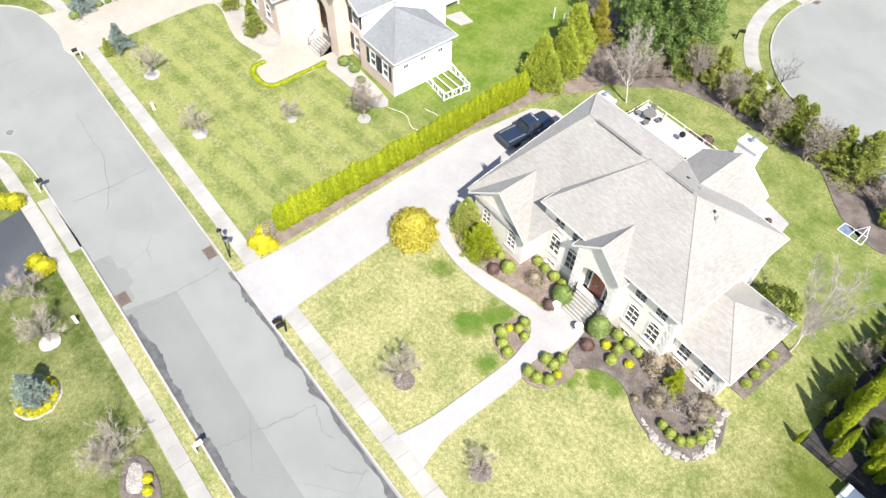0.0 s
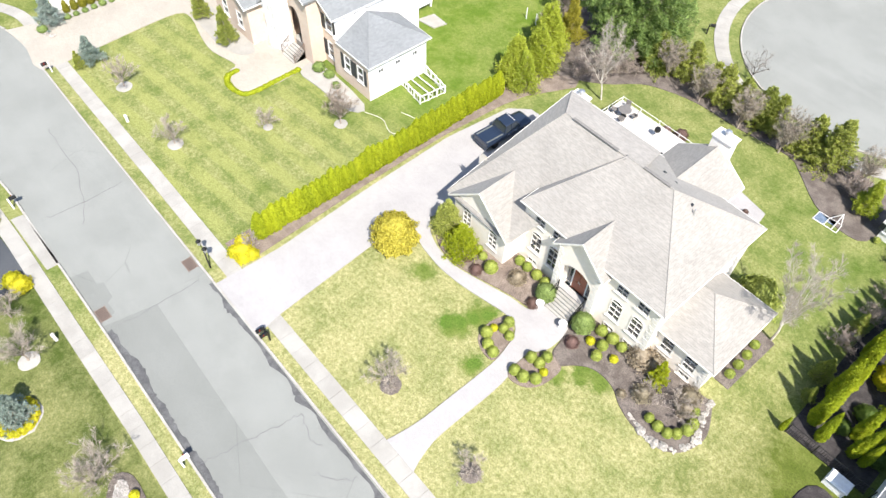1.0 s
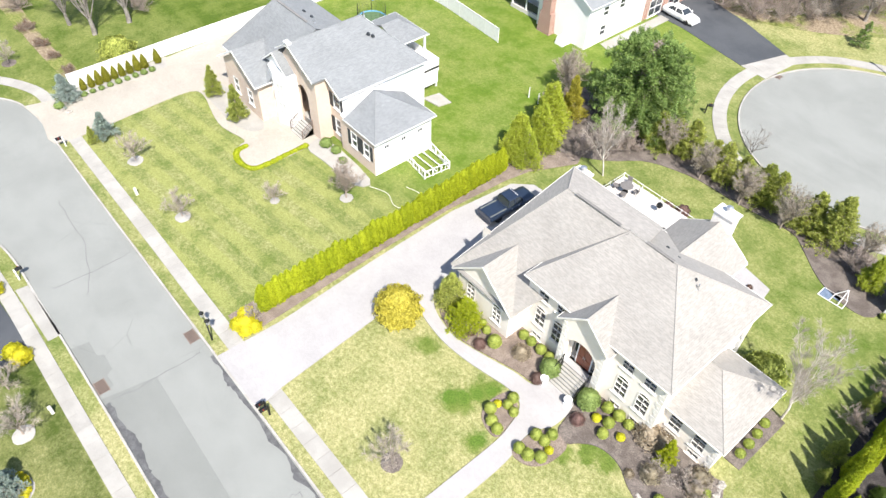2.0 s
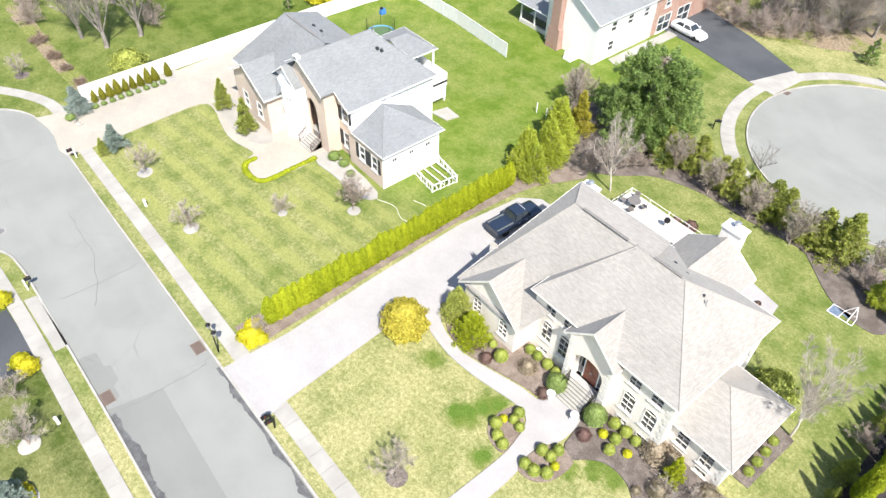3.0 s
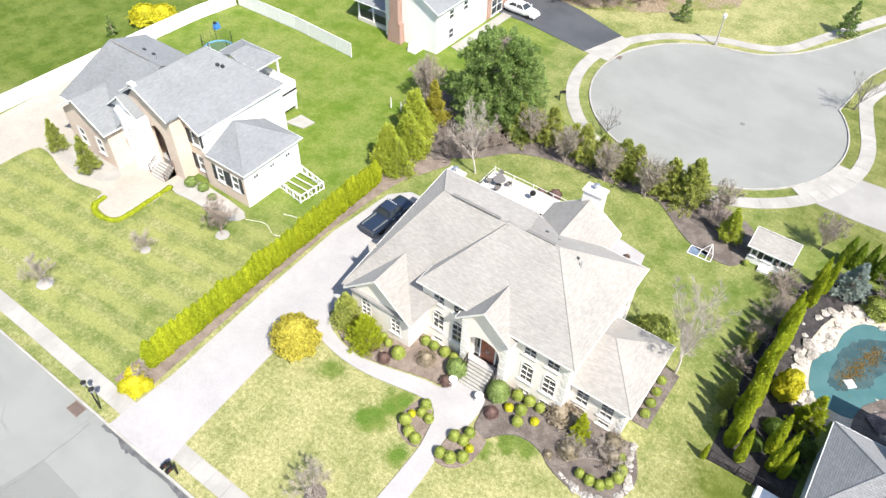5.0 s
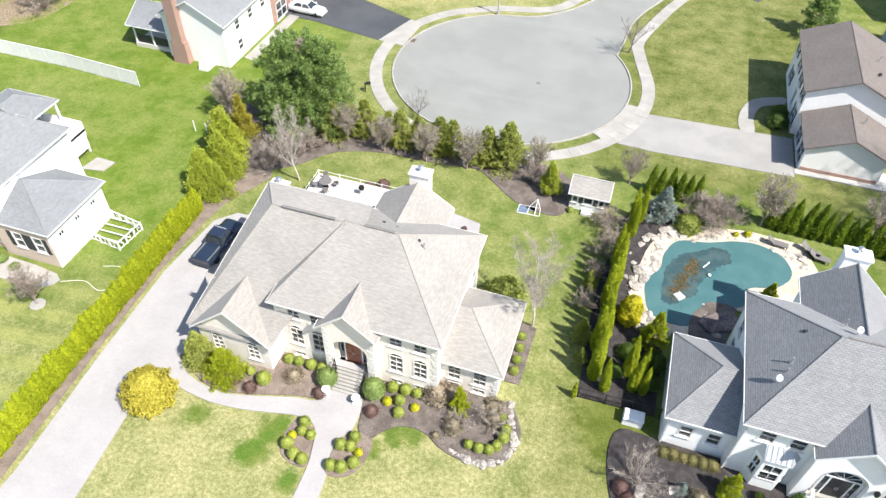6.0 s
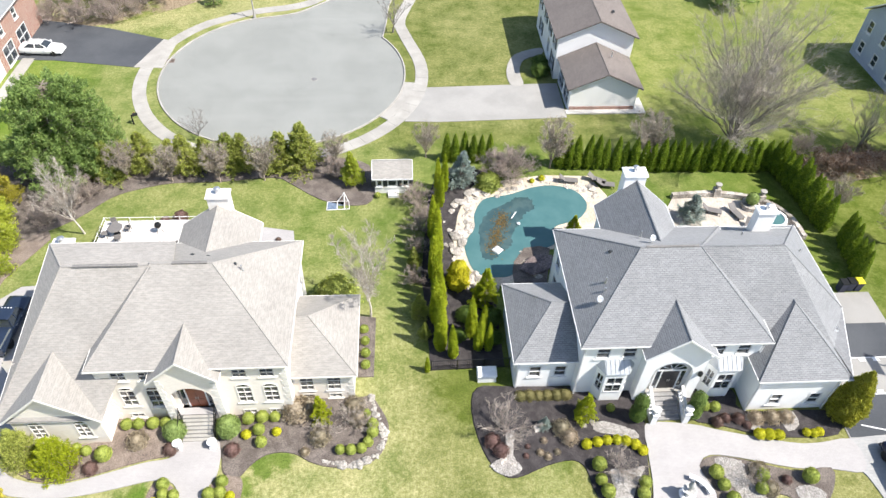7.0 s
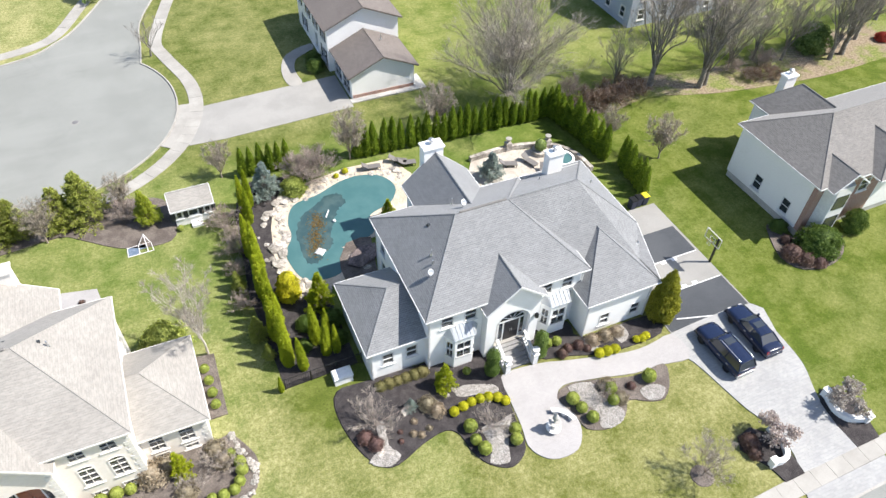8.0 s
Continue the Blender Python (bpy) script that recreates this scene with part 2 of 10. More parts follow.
STONE = surface("pale_boulder_stone", (0.31, 0.275, 0.24), (0.54, 0.50, 0.45), 2.2, 0.85, 9, 0.45, 0.7, 0.03, ob=0.45)
PALE_STONE = surface("whitish_boulder_stone", (0.33, 0.305, 0.27), (0.50, 0.47, 0.43), 2.2, 0.85, 9, 0.4, 0.7, 0.03, ob=0.3)
PEBBLE = surface("white_river_pebbles", (0.36, 0.335, 0.31), (0.50, 0.475, 0.445), 3.0, 0.8, 20, 0.2, 0.3, island=0.5)
GRIT = surface("pale_grit", (0.27, 0.25, 0.23), (0.35, 0.325, 0.30), 2.0, 0.9, 12, 0.4)
SHINGLE_TAN = courses("tan_blend_shingles", (0.285, 0.272, 0.252), (0.26, 0.246, 0.228), (0.215, 0.202, 0.186), 0.3, 0.145, 0.85, 0.010, 0.4, blotch=(0.325, 0.303, 0.278), sheen=0.08, tones=True)
SHINGLE_GREY = courses("grey_shingles", (0.225, 0.229, 0.236), (0.184, 0.189, 0.196), (0.11, 0.113, 0.118), 0.3, 0.15, 0.85, 0.014, 0.7, blotch=(0.23, 0.234, 0.24), sheen=0.2)
SHINGLE_BLUE = courses("blue_grey_shingles", (0.21, 0.22, 0.226), (0.175, 0.185, 0.192), (0.145, 0.152, 0.158), 0.3, 0.145, 0.9, 0.012, 0.5, blotch=(0.23, 0.238, 0.243), sheen=0.08)
SHINGLE_BROWN = courses("brown_shingles", (0.178, 0.155, 0.142), (0.15, 0.13, 0.12), (0.10, 0.088, 0.082), 0.3, 0.145, 0.9, 0.01, 0.5)
SHINGLE_DIM = courses("weathered_grey_brown_shingles", (0.19, 0.18, 0.17), (0.15, 0.142, 0.135), (0.10, 0.095, 0.09), 0.3, 0.145, 0.9, 0.01, 0.5, blotch=(0.22, 0.205, 0.19))
STUCCO = surface("white_stucco", (0.80, 0.80, 0.79), (0.85, 0.85, 0.84), 0.5, 0.85, 25, 0.06, 0.2)
STONE_FRONT = courses("cream_brick_front", (0.78, 0.72, 0.645), (0.72, 0.66, 0.59), (0.74, 0.69, 0.63), 0.21, 0.075, 0.85, 0.01, 0.3)
SIDING = courses("white_lap_siding", (0.84, 0.83, 0.815), (0.82, 0.81, 0.80), (0.66, 0.65, 0.64), 6.0, 0.13, 0.6, 0.012, 0.3)
SIDING_CREAM = courses("cream_lap_siding", (0.80, 0.76, 0.71), (0.78, 0.74, 0.69), (0.62, 0.59, 0.55), 6.0, 0.13, 0.6, 0.012, 0.3)
BRICK_PALE = courses("pale_pink_brick", (0.60, 0.47, 0.38), (0.54, 0.41, 0.33), (0.58, 0.52, 0.46), 0.21, 0.075, 0.85, 0.01, 0.3)
BRICK_RED = courses("red_brick", (0.31, 0.16, 0.12), (0.25, 0.125, 0.095), (0.44, 0.38, 0.33), 0.21, 0.075, 0.85, 0.01, 0.4)
FOUND = surface("foundation_concrete", (0.40, 0.39, 0.37), (0.47, 0.46, 0.44), 0.5, 0.9)
WHITE = plain("white_painted_trim", (0.72, 0.72, 0.715), 0.45)
CREAM = plain("cream_trim", (0.74, 0.71, 0.66), 0.5)
GLASS = glass_dark()
BLIND = plain("pale_window_blind", (0.55, 0.55, 0.54), 0.7)
SHUTTER = plain("dark_shutter_paint", (0.035, 0.04, 0.045), 0.5)
DOOR_RED = plain("stained_mahogany", (0.24, 0.07, 0.035), 0.35)
DOOR_DARK = plain("dark_door_paint", (0.02, 0.02, 0.022), 0.3)
BLACK = plain("black_metal", (0.02, 0.02, 0.02), 0.4, 0.3)
IRON = plain("rusty_iron", (0.19, 0.14, 0.115), 0.8)
METAL = plain("galvanised_metal", (0.55, 0.56, 0.57), 0.35, 0.8)
LEADROOF = plain("standing_seam_metal", (0.40, 0.42, 0.44), 0.35, 0.4)
VINYL = plain("white_vinyl", (0.78, 0.78, 0.775), 0.4)
DECKWOOD = plain("pale_composite_decking", (0.62, 0.58, 0.54), 0.7)
BARK = surface("grey_brown_bark", (0.27, 0.22, 0.185), (0.36, 0.30, 0.26), 2.0, 0.9, 12, 0.3)
BARK_PINK = surface("reddish_twig_bark", (0.28, 0.225, 0.20), (0.39, 0.32, 0.285), 2.0, 0.9, 12, 0.3)
BARK_GREY = surface("grey_bark", (0.16, 0.142, 0.125), (0.28, 0.255, 0.23), 2.0, 0.9, 12, 0.3)
BIRCH = surface("white_birch_bark", (0.60, 0.56, 0.51), (0.42, 0.38, 0.33), 3.0, 0.8, 9, 0.5)
ARBOR_YELLOW = leaves("golden_arborvitae_leaf", (0.24, 0.29, 0.012), (0.54, 0.58, 0.035))
ARBOR_GREEN = leaves("arborvitae_leaf", (0.22, 0.28, 0.015), (0.64, 0.69, 0.055))
# darker copy of the arborvitae leaf, its shade put into the colour
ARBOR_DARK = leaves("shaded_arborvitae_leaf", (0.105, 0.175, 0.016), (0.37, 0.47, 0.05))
TWIG_PALE = surface("pale_grey_twigs", (0.30, 0.262, 0.222), (0.42, 0.37, 0.32), 1.0, 0.9, 9, 0.2)
TWIG_TAN = leaves("tan_bud_haze", (0.25, 0.20, 0.15), (0.46, 0.39, 0.31))
YEW_OLIVE = leaves("olive_yew_leaf", (0.28, 0.27, 0.035), (0.68, 0.63, 0.11))
BROWN_BRUSH = leaves("dry_brown_brush", (0.13, 0.075, 0.05), (0.29, 0.19, 0.13))
BOX_LEAF = leaves("boxwood_leaf", (0.20, 0.25, 0.05), (0.47, 0.52, 0.12))
BOX_GREEN = leaves("green_shrub_leaf", (0.14, 0.20, 0.055), (0.34, 0.43, 0.14))
GOLD = leaves("golden_leaf", (0.45, 0.413, 0.025), (0.775, 0.688, 0.037))
GOLD_BALL = leaves("golden_ball_leaf", (0.46, 0.44, 0.02), (0.80, 0.76, 0.05))
GREEN_DARK = leaves("dark_shrub_leaf", (0.06, 0.11, 0.02), (0.22, 0.30, 0.07))
OLIVE_GOLD = leaves("olive_gold_leaf", (0.30, 0.265, 0.03), (0.62, 0.535, 0.085))
PINE = leaves("pine_needles", (0.085, 0.15, 0.038), (0.40, 0.52, 0.16))
SPRUCE_LEAF = leaves("spruce_needles", (0.165, 0.205, 0.035), (0.56, 0.59, 0.15))
BLUE_LEAF = leaves("blue_spruce_needles", (0.21, 0.27, 0.25), (0.50, 0.56, 0.52))
RED_LEAF = leaves("purple_shrub_leaf", (0.15, 0.09, 0.08), (0.27, 0.17, 0.15))
TWIG_LEAF = leaves("budding_twigs", (0.30, 0.25, 0.21), (0.46, 0.39, 0.33))
BLOSSOM = leaves("pale_blossom", (0.5, 0.40, 0.37), (0.78, 0.68, 0.65))
DRY_LEAF = leaves("dry_brown_leaf", (0.30, 0.24, 0.17), (0.48, 0.40, 0.30))


# ---- meshes and parts ----
class Mesh:
    def __init__(self):
        self.v, self.f = [], []

    def poly(self, pts):
        n = len(self.v)
        self.v += [tuple(p) for p in pts]
        self.f.append(tuple(range(n, n + len(pts))))
        return self

    def box(self, x0, y0, z0, x1, y1, z1, m=None, taper=0.0):
        t = taper
        p = [(x0, y0, z0), (x1, y0, z0), (x1, y1, z0), (x0, y1, z0), (x0 + t, y0 + t, z1), (x1 - t, y0 + t, z1), (x1 - t, y1 - t, z1), (x0 + t, y1 - t, z1)]
        return self.hexa(p, m)

    def hexa(self, p, m=None):
        n = len(self.v)
        self.v += [tuple(m @ Vector(q)) if m else tuple(q) for q in p]
        self.f += [tuple(n + i for i in q) for q in ((3, 2, 1, 0), (4, 5, 6, 7), (0, 1, 5, 4), (1, 2, 6, 5), (2, 3, 7, 6), (3, 0, 4, 7))]
        return self

    def prism(self, outline, z0, z1, inset=0.0):
        """An upright prism over an outline that runs counter-clockwise."""
        k, n = len(outline), len(self.v)
        cx, cy = sum(p[0] for p in outline) / k, sum(p[1] for p in outline) / k
        self.v += [(x, y, z0) for x, y in outline]
        self.v += [(x + (cx - x) * inset, y + (cy - y) * inset, z1) for x, y in outline]
        self.f.append(tuple(range(n + k, n + 2 * k)))
        self.f.append(tuple(range(n + k - 1, n - 1, -1)))
        self.f += [(n + i, n + (i + 1) % k, n + k + (i + 1) % k, n + k + i) for i in range(k)]
        return self

    def tube(self, path, radii, n=6, cap=True):
        """A round bar along a path."""
        rings, last = [], None
        for i, p in enumerate(path):
            a, b = Vector(path[max(i - 1, 0)]), Vector(path[min(i + 1, len(path) - 1)])
            d = (b - a).normalized()
            side = d.cross(Vector((0, 0, 1)) if abs(d.z) < 0.95 else Vector((1, 0, 0))).normalized()
            up = side.cross(d)
            r = radii[i] if isinstance(radii, (list, tuple)) else radii
            k = len(self.v)
            self.v += [tuple(Vector(p) + (side * math.cos(t) + up * math.sin(t)) * r) for t in (math.tau * j / n for j in range(n))]
            rings.append(k)
        for a, b in zip(rings, rings[1:]):
            self.f += [(a + j, a + (j + 1) % n, b + (j + 1) % n, b + j) for j in range(n)]
        if cap:
            self.f += [tuple(range(rings[0], rings[0] + n)), tuple(range(rings[-1] + n - 1, rings[-1] - 1, -1))]
        return self

    def lathe(self, profile, n=16, at=(0, 0, 0), wob=0.0, rng=None):
        k0, rows = len(self.v), len(profile)
        for r, z in profile:
            for j in range(n):
                q = r * (1 + (rng.uniform(-wob, wob) if rng else 0))
                self.v.append((at[0] + q * math.cos(math.tau * j / n), at[1] + q * math.sin(math.tau * j / n), at[2] + z))
        for i in range(rows - 1):
            a, b = k0 + i * n, k0 + (i + 1) * n
            self.f += [(a + j, a + (j + 1) % n, b + (j + 1) % n, b + j) for j in range(n)]
        self.f += [tuple(range(k0 + n - 1, k0 - 1, -1)), tuple(range(k0 + (rows - 1) * n, k0 + rows * n))]
        return self

    def data(self, name, material, smooth=False):
        me = bpy.data.meshes.new(name)
        v, f = self.v, self.f
        if name.endswith("roof"):
            seen = {}
            near = [seen.setdefault(tuple(round(c, 4) for c in p), i) for i, p in enumerate(v)]
            f = [tuple(near[i] for i in q) for q in f]
            kept = sorted(set(near))
            place = {k: i for i, k in enumerate(kept)}
            v, f = [v[k] for k in kept], [tuple(place[i] for i in q) for q in f]
        me.from_pydata(v, [], f)
        if material:
            me.materials.append(material)
        metre_uv(me)
        if smooth:
            me.polygons.foreach_set("use_smooth", [True] * len(me.polygons))
        return me


def metre_uv(me):
    """Lay a metre grid on each face: u level along it, v up it."""
    k = len(me.polygons)
    if not k or not len(me.loops):
        return
    co, nor, tot, idx = np.empty(len(me.vertices) * 3), np.empty(k * 3), np.empty(k, int), np.empty(len(me.loops), int)
    me.vertices.foreach_get("co", co), me.polygons.foreach_get("normal", nor)
    me.polygons.foreach_get("loop_total", tot), me.loops.foreach_get("vertex_index", idx)
    nor = np.repeat(nor.reshape(-1, 3), tot, axis=0)
    p = co.reshape(-1, 3)[idx]
    t = np.stack([-nor[:, 1], nor[:, 0], 0 * nor[:, 0]], 1)
    ln = np.linalg.norm(t, axis=1)
    flat = ln < 0.05
    t[flat], ln[flat] = (1, 0, 0), 1
    t /= ln[:, None]
    b = np.cross(nor, t)
    me.uv_layers.new(name="UVMap").data.foreach_set("uv", np.stack([(p * t).sum(1), (p * b).sum(1)], 1).ravel())


BASE = {}


def thing(name, at=(0, 0, 0), label="", category="", group="", kind=""):
    ob = new(name)
    ob.empty_display_size = 0.2
    ob.location = at
    BASE[ob] = Vector(at)
    return tagged(ob, label, category, group, kind)


def part(name, mesh, material, parent, label="", smooth=False):
    """Links a mesh as one object under a thing or a part. Its points are in the world's metres, or round the thing's base if that is at the origin."""
    ob = new(name, mesh.data(name, material, smooth) if isinstance(mesh, Mesh) else mesh)
    ob.parent = parent
    if parent in BASE:
        ob.matrix_parent_inverse = Matrix.Translation(-BASE[parent])
    return tagged(ob, label)


def setting(name, mesh, material, label, category, kind="structure", smooth=False):
    ob = new(name, mesh.data(name, material, smooth) if isinstance(mesh, Mesh) else mesh)
    return tagged(ob, label, category, "", kind)


def smooth_line(pts, closed=False, step=4):
    """A rounded line through a few corners."""
    k, out = len(pts), []
    for i in range(k if closed else k - 1):
        a, b, c, d = (pts[(i + j) % k] if closed else pts[min(max(i + j, 0), k - 1)] for j in (-1, 0, 1, 2))
        for s in range(step):
            t = s / step
            out.append(tuple(0.5 * (2 * q + (r - p) * t + (2 * p - 5 * q + 4 * r - w) * t * t + (3 * q - p - 3 * r + w) * t ** 3) for p, q, r, w in zip(a, b, c, d)))
    return out if closed else out + [tuple(pts[-1])]


def ccw(o):
    return o if sum(a[0] * b[1] - b[0] * a[1] for a, b in zip(o, o[1:] + o[:1])) > 0 else o[::-1]


def offset_line(pts, d):
    out = []
    for i, p in enumerate(pts):
        a, b = Vector(pts[max(i - 1, 0)]), Vector(pts[min(i + 1, len(pts) - 1)])
        n = (b - a).normalized()
        out.append((p[0] - n.y * d, p[1] + n.x * d))
    return out


def ribbon(mesh, pts, d0, d1, z0, z1):
    """A strip along a line, between two offsets from it (left is positive), as thick as z0 to z1."""
    a, b = offset_line(pts, d0), offset_line(pts, d1)
    for i in range(len(pts) - 1):
        q = [a[i], a[i + 1], b[i + 1], b[i]]
        mesh.hexa([(*p, z0) for p in q] + [(*p, z1) for p in q])
    return mesh


# ---- ground, streets, paths ----
def build_ground():
    g = Mesh()
    ring = [-900, -300, -140, -60, 0, 60, 140, 300, 900]
    for x0, x1 in zip(ring, ring[1:]):
        for y0, y1 in zip(ring, ring[1:]):
            g.poly([(x0, y0 + 60, 0), (x1, y0 + 60, 0), (x1, y1 + 60, 0), (x0, y1 + 60, 0)])
    setting("ground", g, GRASS, "patchy spring lawn, green with strawy dry patches", "lawn")


# kerb lines of the street: north side from west to east, south side likewise
NORTH_KERB = smooth_line([(-79.6, -9), (-79.2, -1), (-77.3, 3.8), (-74.4, 6.2), (-70.4, 7.0), (-66, 7.0)]) + [(-55, 6.95), (-33, 6.98), (-12, 7.05), (30, 7.0), (140, 7.0)]
SOUTH_KERB = smooth_line([(-57.6, -9), (-57.2, -4.6), (-55.3, -1.9), (-52.2, -1.2), (-48, -1.1)]) + [(-33, -0.95), (-17, -0.95), (30, -0.8), (140, -0.8)]
CUL_C, CUL_R = (-13.2, 71.6), 13.9
# openings of the drives in the kerb, by x
NORTH_GAPS, SOUTH_GAPS = [(-73.5, -64.8), (-32.7, -26.9), (31.2, 38.8)], [(-48.6, -42.0), (-16.6, -12.0)]


def kerb_run(name, pts, d0, d1, gaps, label):
    """A kerb of separate cast stones, dropped where a drive crosses it."""
    root = thing(name, (pts[0][0], pts[0][1], 0), label, "kerb", kind="structure")
    dense = []
    for a, b in zip(pts, pts[1:]):
        k = max(1, round(math.dist(a, b) / 3.0))
        dense += [tuple(p + (q - p) * i / k for p, q in zip(a, b)) for i in range(k)]
    dense.append(pts[-1])
    rest = Mesh()
    for a, b in zip(dense, dense[1:]):
        x = (a[0] + b[0]) / 2
        low = any(g0 < x < g1 for g0, g1 in gaps)
        m = ribbon(Mesh(), [a, tuple(p + (q - p) * 0.993 for p, q in zip(a, b))], d0, d1, 0.0, 0.045 if low else 0.15)
        if x > 60:
            rest.v, rest.f = rest.v + m.v, rest.f + [tuple(i + len(rest.v) for i in q) for q in m.f]
        else:
            part("kerb_stone", m, KERB, root)
    if rest.v:
        part("far_kerb", rest, KERB, root)


def slab_path(name, pts, width, material, label, slab=1.5, z=0.06, category="pavement"):
    """A footpath of single slabs with open joints, along a line through its middle."""
    root = thing(name, (pts[0][0], pts[0][1], 0), label, category, kind="structure")
    dense = [pts[0]]
    for a, b in zip(pts, pts[1:]):
        k = max(1, round(math.dist(a, b) / slab))
        dense += [tuple(p + (q - p) * i / k for p, q in zip(a, b)) for i in range(1, k + 1)]
    left, right = offset_line(dense, width / 2), offset_line(dense, -width / 2)
    for i in range(len(dense) - 1):
        q = [left[i], right[i], right[i + 1], left[i + 1]]
        c = (sum(p[0] for p in q) / 4, sum(p[1] for p in q) / 4)
        q = ccw([(x + (c[0] - x) * 0.012, y + (c[1] - y) * 0.012) for x, y in q])
        part("slab", Mesh().prism(q, -0.02, z + random.uniform(-0.006, 0.006)), material, root)
    return root


def area(name, outline, material, label, category, z=0.04, curve=0, z0=-0.03, inset=0.0):
    o = ccw([tuple(p) for p in (smooth_line(outline, True, curve) if curve else outline)])
    return setting(name, Mesh().prism(o, z0, z, inset), material, label, category)


def build_streets():
    o = [p for p in NORTH_KERB] + [p for p in reversed(SOUTH_KERB)]
    o = [(-79.6, -60)] + o + [(-57.6, -60)]
    area("road", o, ASPHALT, "worn pale grey asphalt residential street", "street", 0.02)
    area("road_repair", [(-34.6, -0.9), (-33.9, 2.9), (-17.2, 2.4), (60, 2.6), (60, -0.75)], ASPHALT_NEW, "darker repaved lane of street asphalt", "asphalt patch", 0.026)
    area("asphalt_patch", [(-40.2, -1.0), (-40.0, 0.35), (-38.4, 0.3), (-38.2, 0.75), (-36.6, 0.7), (-36.3, 0.2), (-35.2, 0.25), (-34.9, -0.9)], ASPHALT_NEW, "squarish dark asphalt repair patch", "asphalt patch", 0.027)
    rng = random.Random(4)
    for name, line, y0, y1 in (("tar_edge", (-34.0, -6.0), -0.9, 0.1), ("tar_edge", (-33.0, -9.0), 6.95, 6.2)):
        m, x = Mesh(), line[0]
        edge = []
        while x < line[1]:
            w = (0.45 + 0.4 * noise.noise((x * 0.35, 2.0, y0))) if y0 < 3 else (0.42 + 0.75 * noise.noise((x * 0.55, 7.0, y0)))
            edge.append((x, y0 + (y1 - y0) * max(0.04, w) * rng.uniform(0.7, 1.1)))
            x += rng.uniform(0.12, 0.5)
        for a, b in zip(edge, edge[1:]):
            q = ccw([(a[0], y0), (b[0], y0), b, a])
            m.poly([(*p, 0.031) for p in q])
        setting(name, m, TAR, "dark ragged tar seal along the kerb", "road tar")
    crack = Mesh()
    for pts in (((-34, -0.2), (-33.8, 3), (-33.9, 6.3)), ((-21.2, -0.5), (-20.7, 1.8), (-20.2, 4.4), (-19.9, 6.3)), ((-19.9, 6.2), (-18.2, 5.6), (-17.2, 5.9)), ((-57, 4.2), (-50, 3.9), (-44.5, 2.0)), ((-47, 0), (-46.6, 3.2), (-46.8, 6.4)), ((-16, 4.5), (-14.8, 5.2), (-14, 6.4)), ((2, -0.3), (2.4, 3), (2.1, 6.6)), ((28, -0.3), (28.3, 3.4), (28, 6.6))):
        line = [(x + rng.uniform(-0.12, 0.12), y + rng.uniform(-0.12, 0.12)) for x, y in smooth_line(pts, False, 7)]
        ribbon(crack, line, 0.02, -0.02, 0.015, 0.034)
    setting("road_crack", crack, SEALED, "wandering sealed cracks in the street", "road crack", "stuff")
    kerb_run("kerb_north", NORTH_KERB, 0.0, 0.16, NORTH_GAPS, "pale concrete kerb along the street")
    kerb_run("kerb_south", SOUTH_KERB, 0.0, -0.16, SOUTH_GAPS, "pale concrete kerb along the street")
    slab_path("pavement_north", smooth_line([(-83, 3.6), (-80.6, 5.6), (-77.6, 7.6), (-74.4, 8.8), (-70, 8.8), (-64, 8.72)]) + [(-46, 8.75), (-30, 8.68), (-12, 8.75), (16, 8.85), (30, 9.2), (60, 9.25)], 1.25, CONCRETE, "pale concrete slab pavement beside the lawns")
    slab_path("pavement_south", smooth_line([(-59.8, -9), (-58.8, -5), (-55, -3.4), (-51, -3.05), (-46, -2.85)]) + [(-36, -2.75), (-26, -2.6), (-17, -2.65), (20, -2.5), (60, -2.5)], 1.15, CONCRETE, "pale concrete slab pavement beside the lawns")
    # storm drains and the manhole
    for x, y in ((-35.6, 6.5), (-35.6, -0.5), (-26.84, 74.59)):
        d = thing("storm_drain", (x, y, 0), "rusty iron storm drain grate beside the kerb", "drain", "storm drains")
        part("frame_bar", Mesh().box(x - 0.65, y - 0.42, 0.0, x + 0.65, y - 0.36, 0.045), IRON, d)
        part("frame_bar", Mesh().box(x - 0.65, y + 0.36, 0.0, x + 0.65, y + 0.42, 0.045), IRON, d)
        for i in range(9):
            part("bar", Mesh().box(x - 0.6 + i * 0.14, y - 0.36, 0.0, x - 0.52 + i * 0.14, y + 0.36, 0.042), IRON, d)
        part("pit", Mesh().box(x - 0.6, y - 0.35, -0.2, x + 0.6, y + 0.35, 0.028), BLACK, d)
    for x, y in ((-58.0, -1.3), (-9.68, 70.44)):
        mh = thing("manhole_cover", (x, y, 0), "round grey iron manhole cover in the street", "manhole", "manholes")
        part("lid", Mesh().lathe([(0.36, 0.0), (0.36, 0.035), (0.33, 0.04)], 20, (x, y, 0)), SEALED, mh)
        part("rim", Mesh().lathe([(0.42, 0.0), (0.42, 0.03), (0.37, 0.03)], 20, (x, y, 0)), KERB, mh)
    # the turning circle behind the gardens
    ring = [(CUL_C[0] + CUL_R * math.cos(a), CUL_C[1] + CUL_R * math.sin(a)) for a in (radians(36 - i * 284 / 60) for i in range(61))]
    north_w = smooth_line([ring[-1], (-13.4, 85.9), (-10.6, 88.2), (-8.5, 90.6), (-5, 97), (0, 108), (14, 136), (34, 172)])
    north_e = smooth_line([ring[0], (-1.5, 83.8), (-0.8, 90), (2.5, 98), (7.5, 108), (21.5, 136), (42, 172)])
    o = ccw(ring[:-1] + north_w + list(reversed(north_e))[:-1])
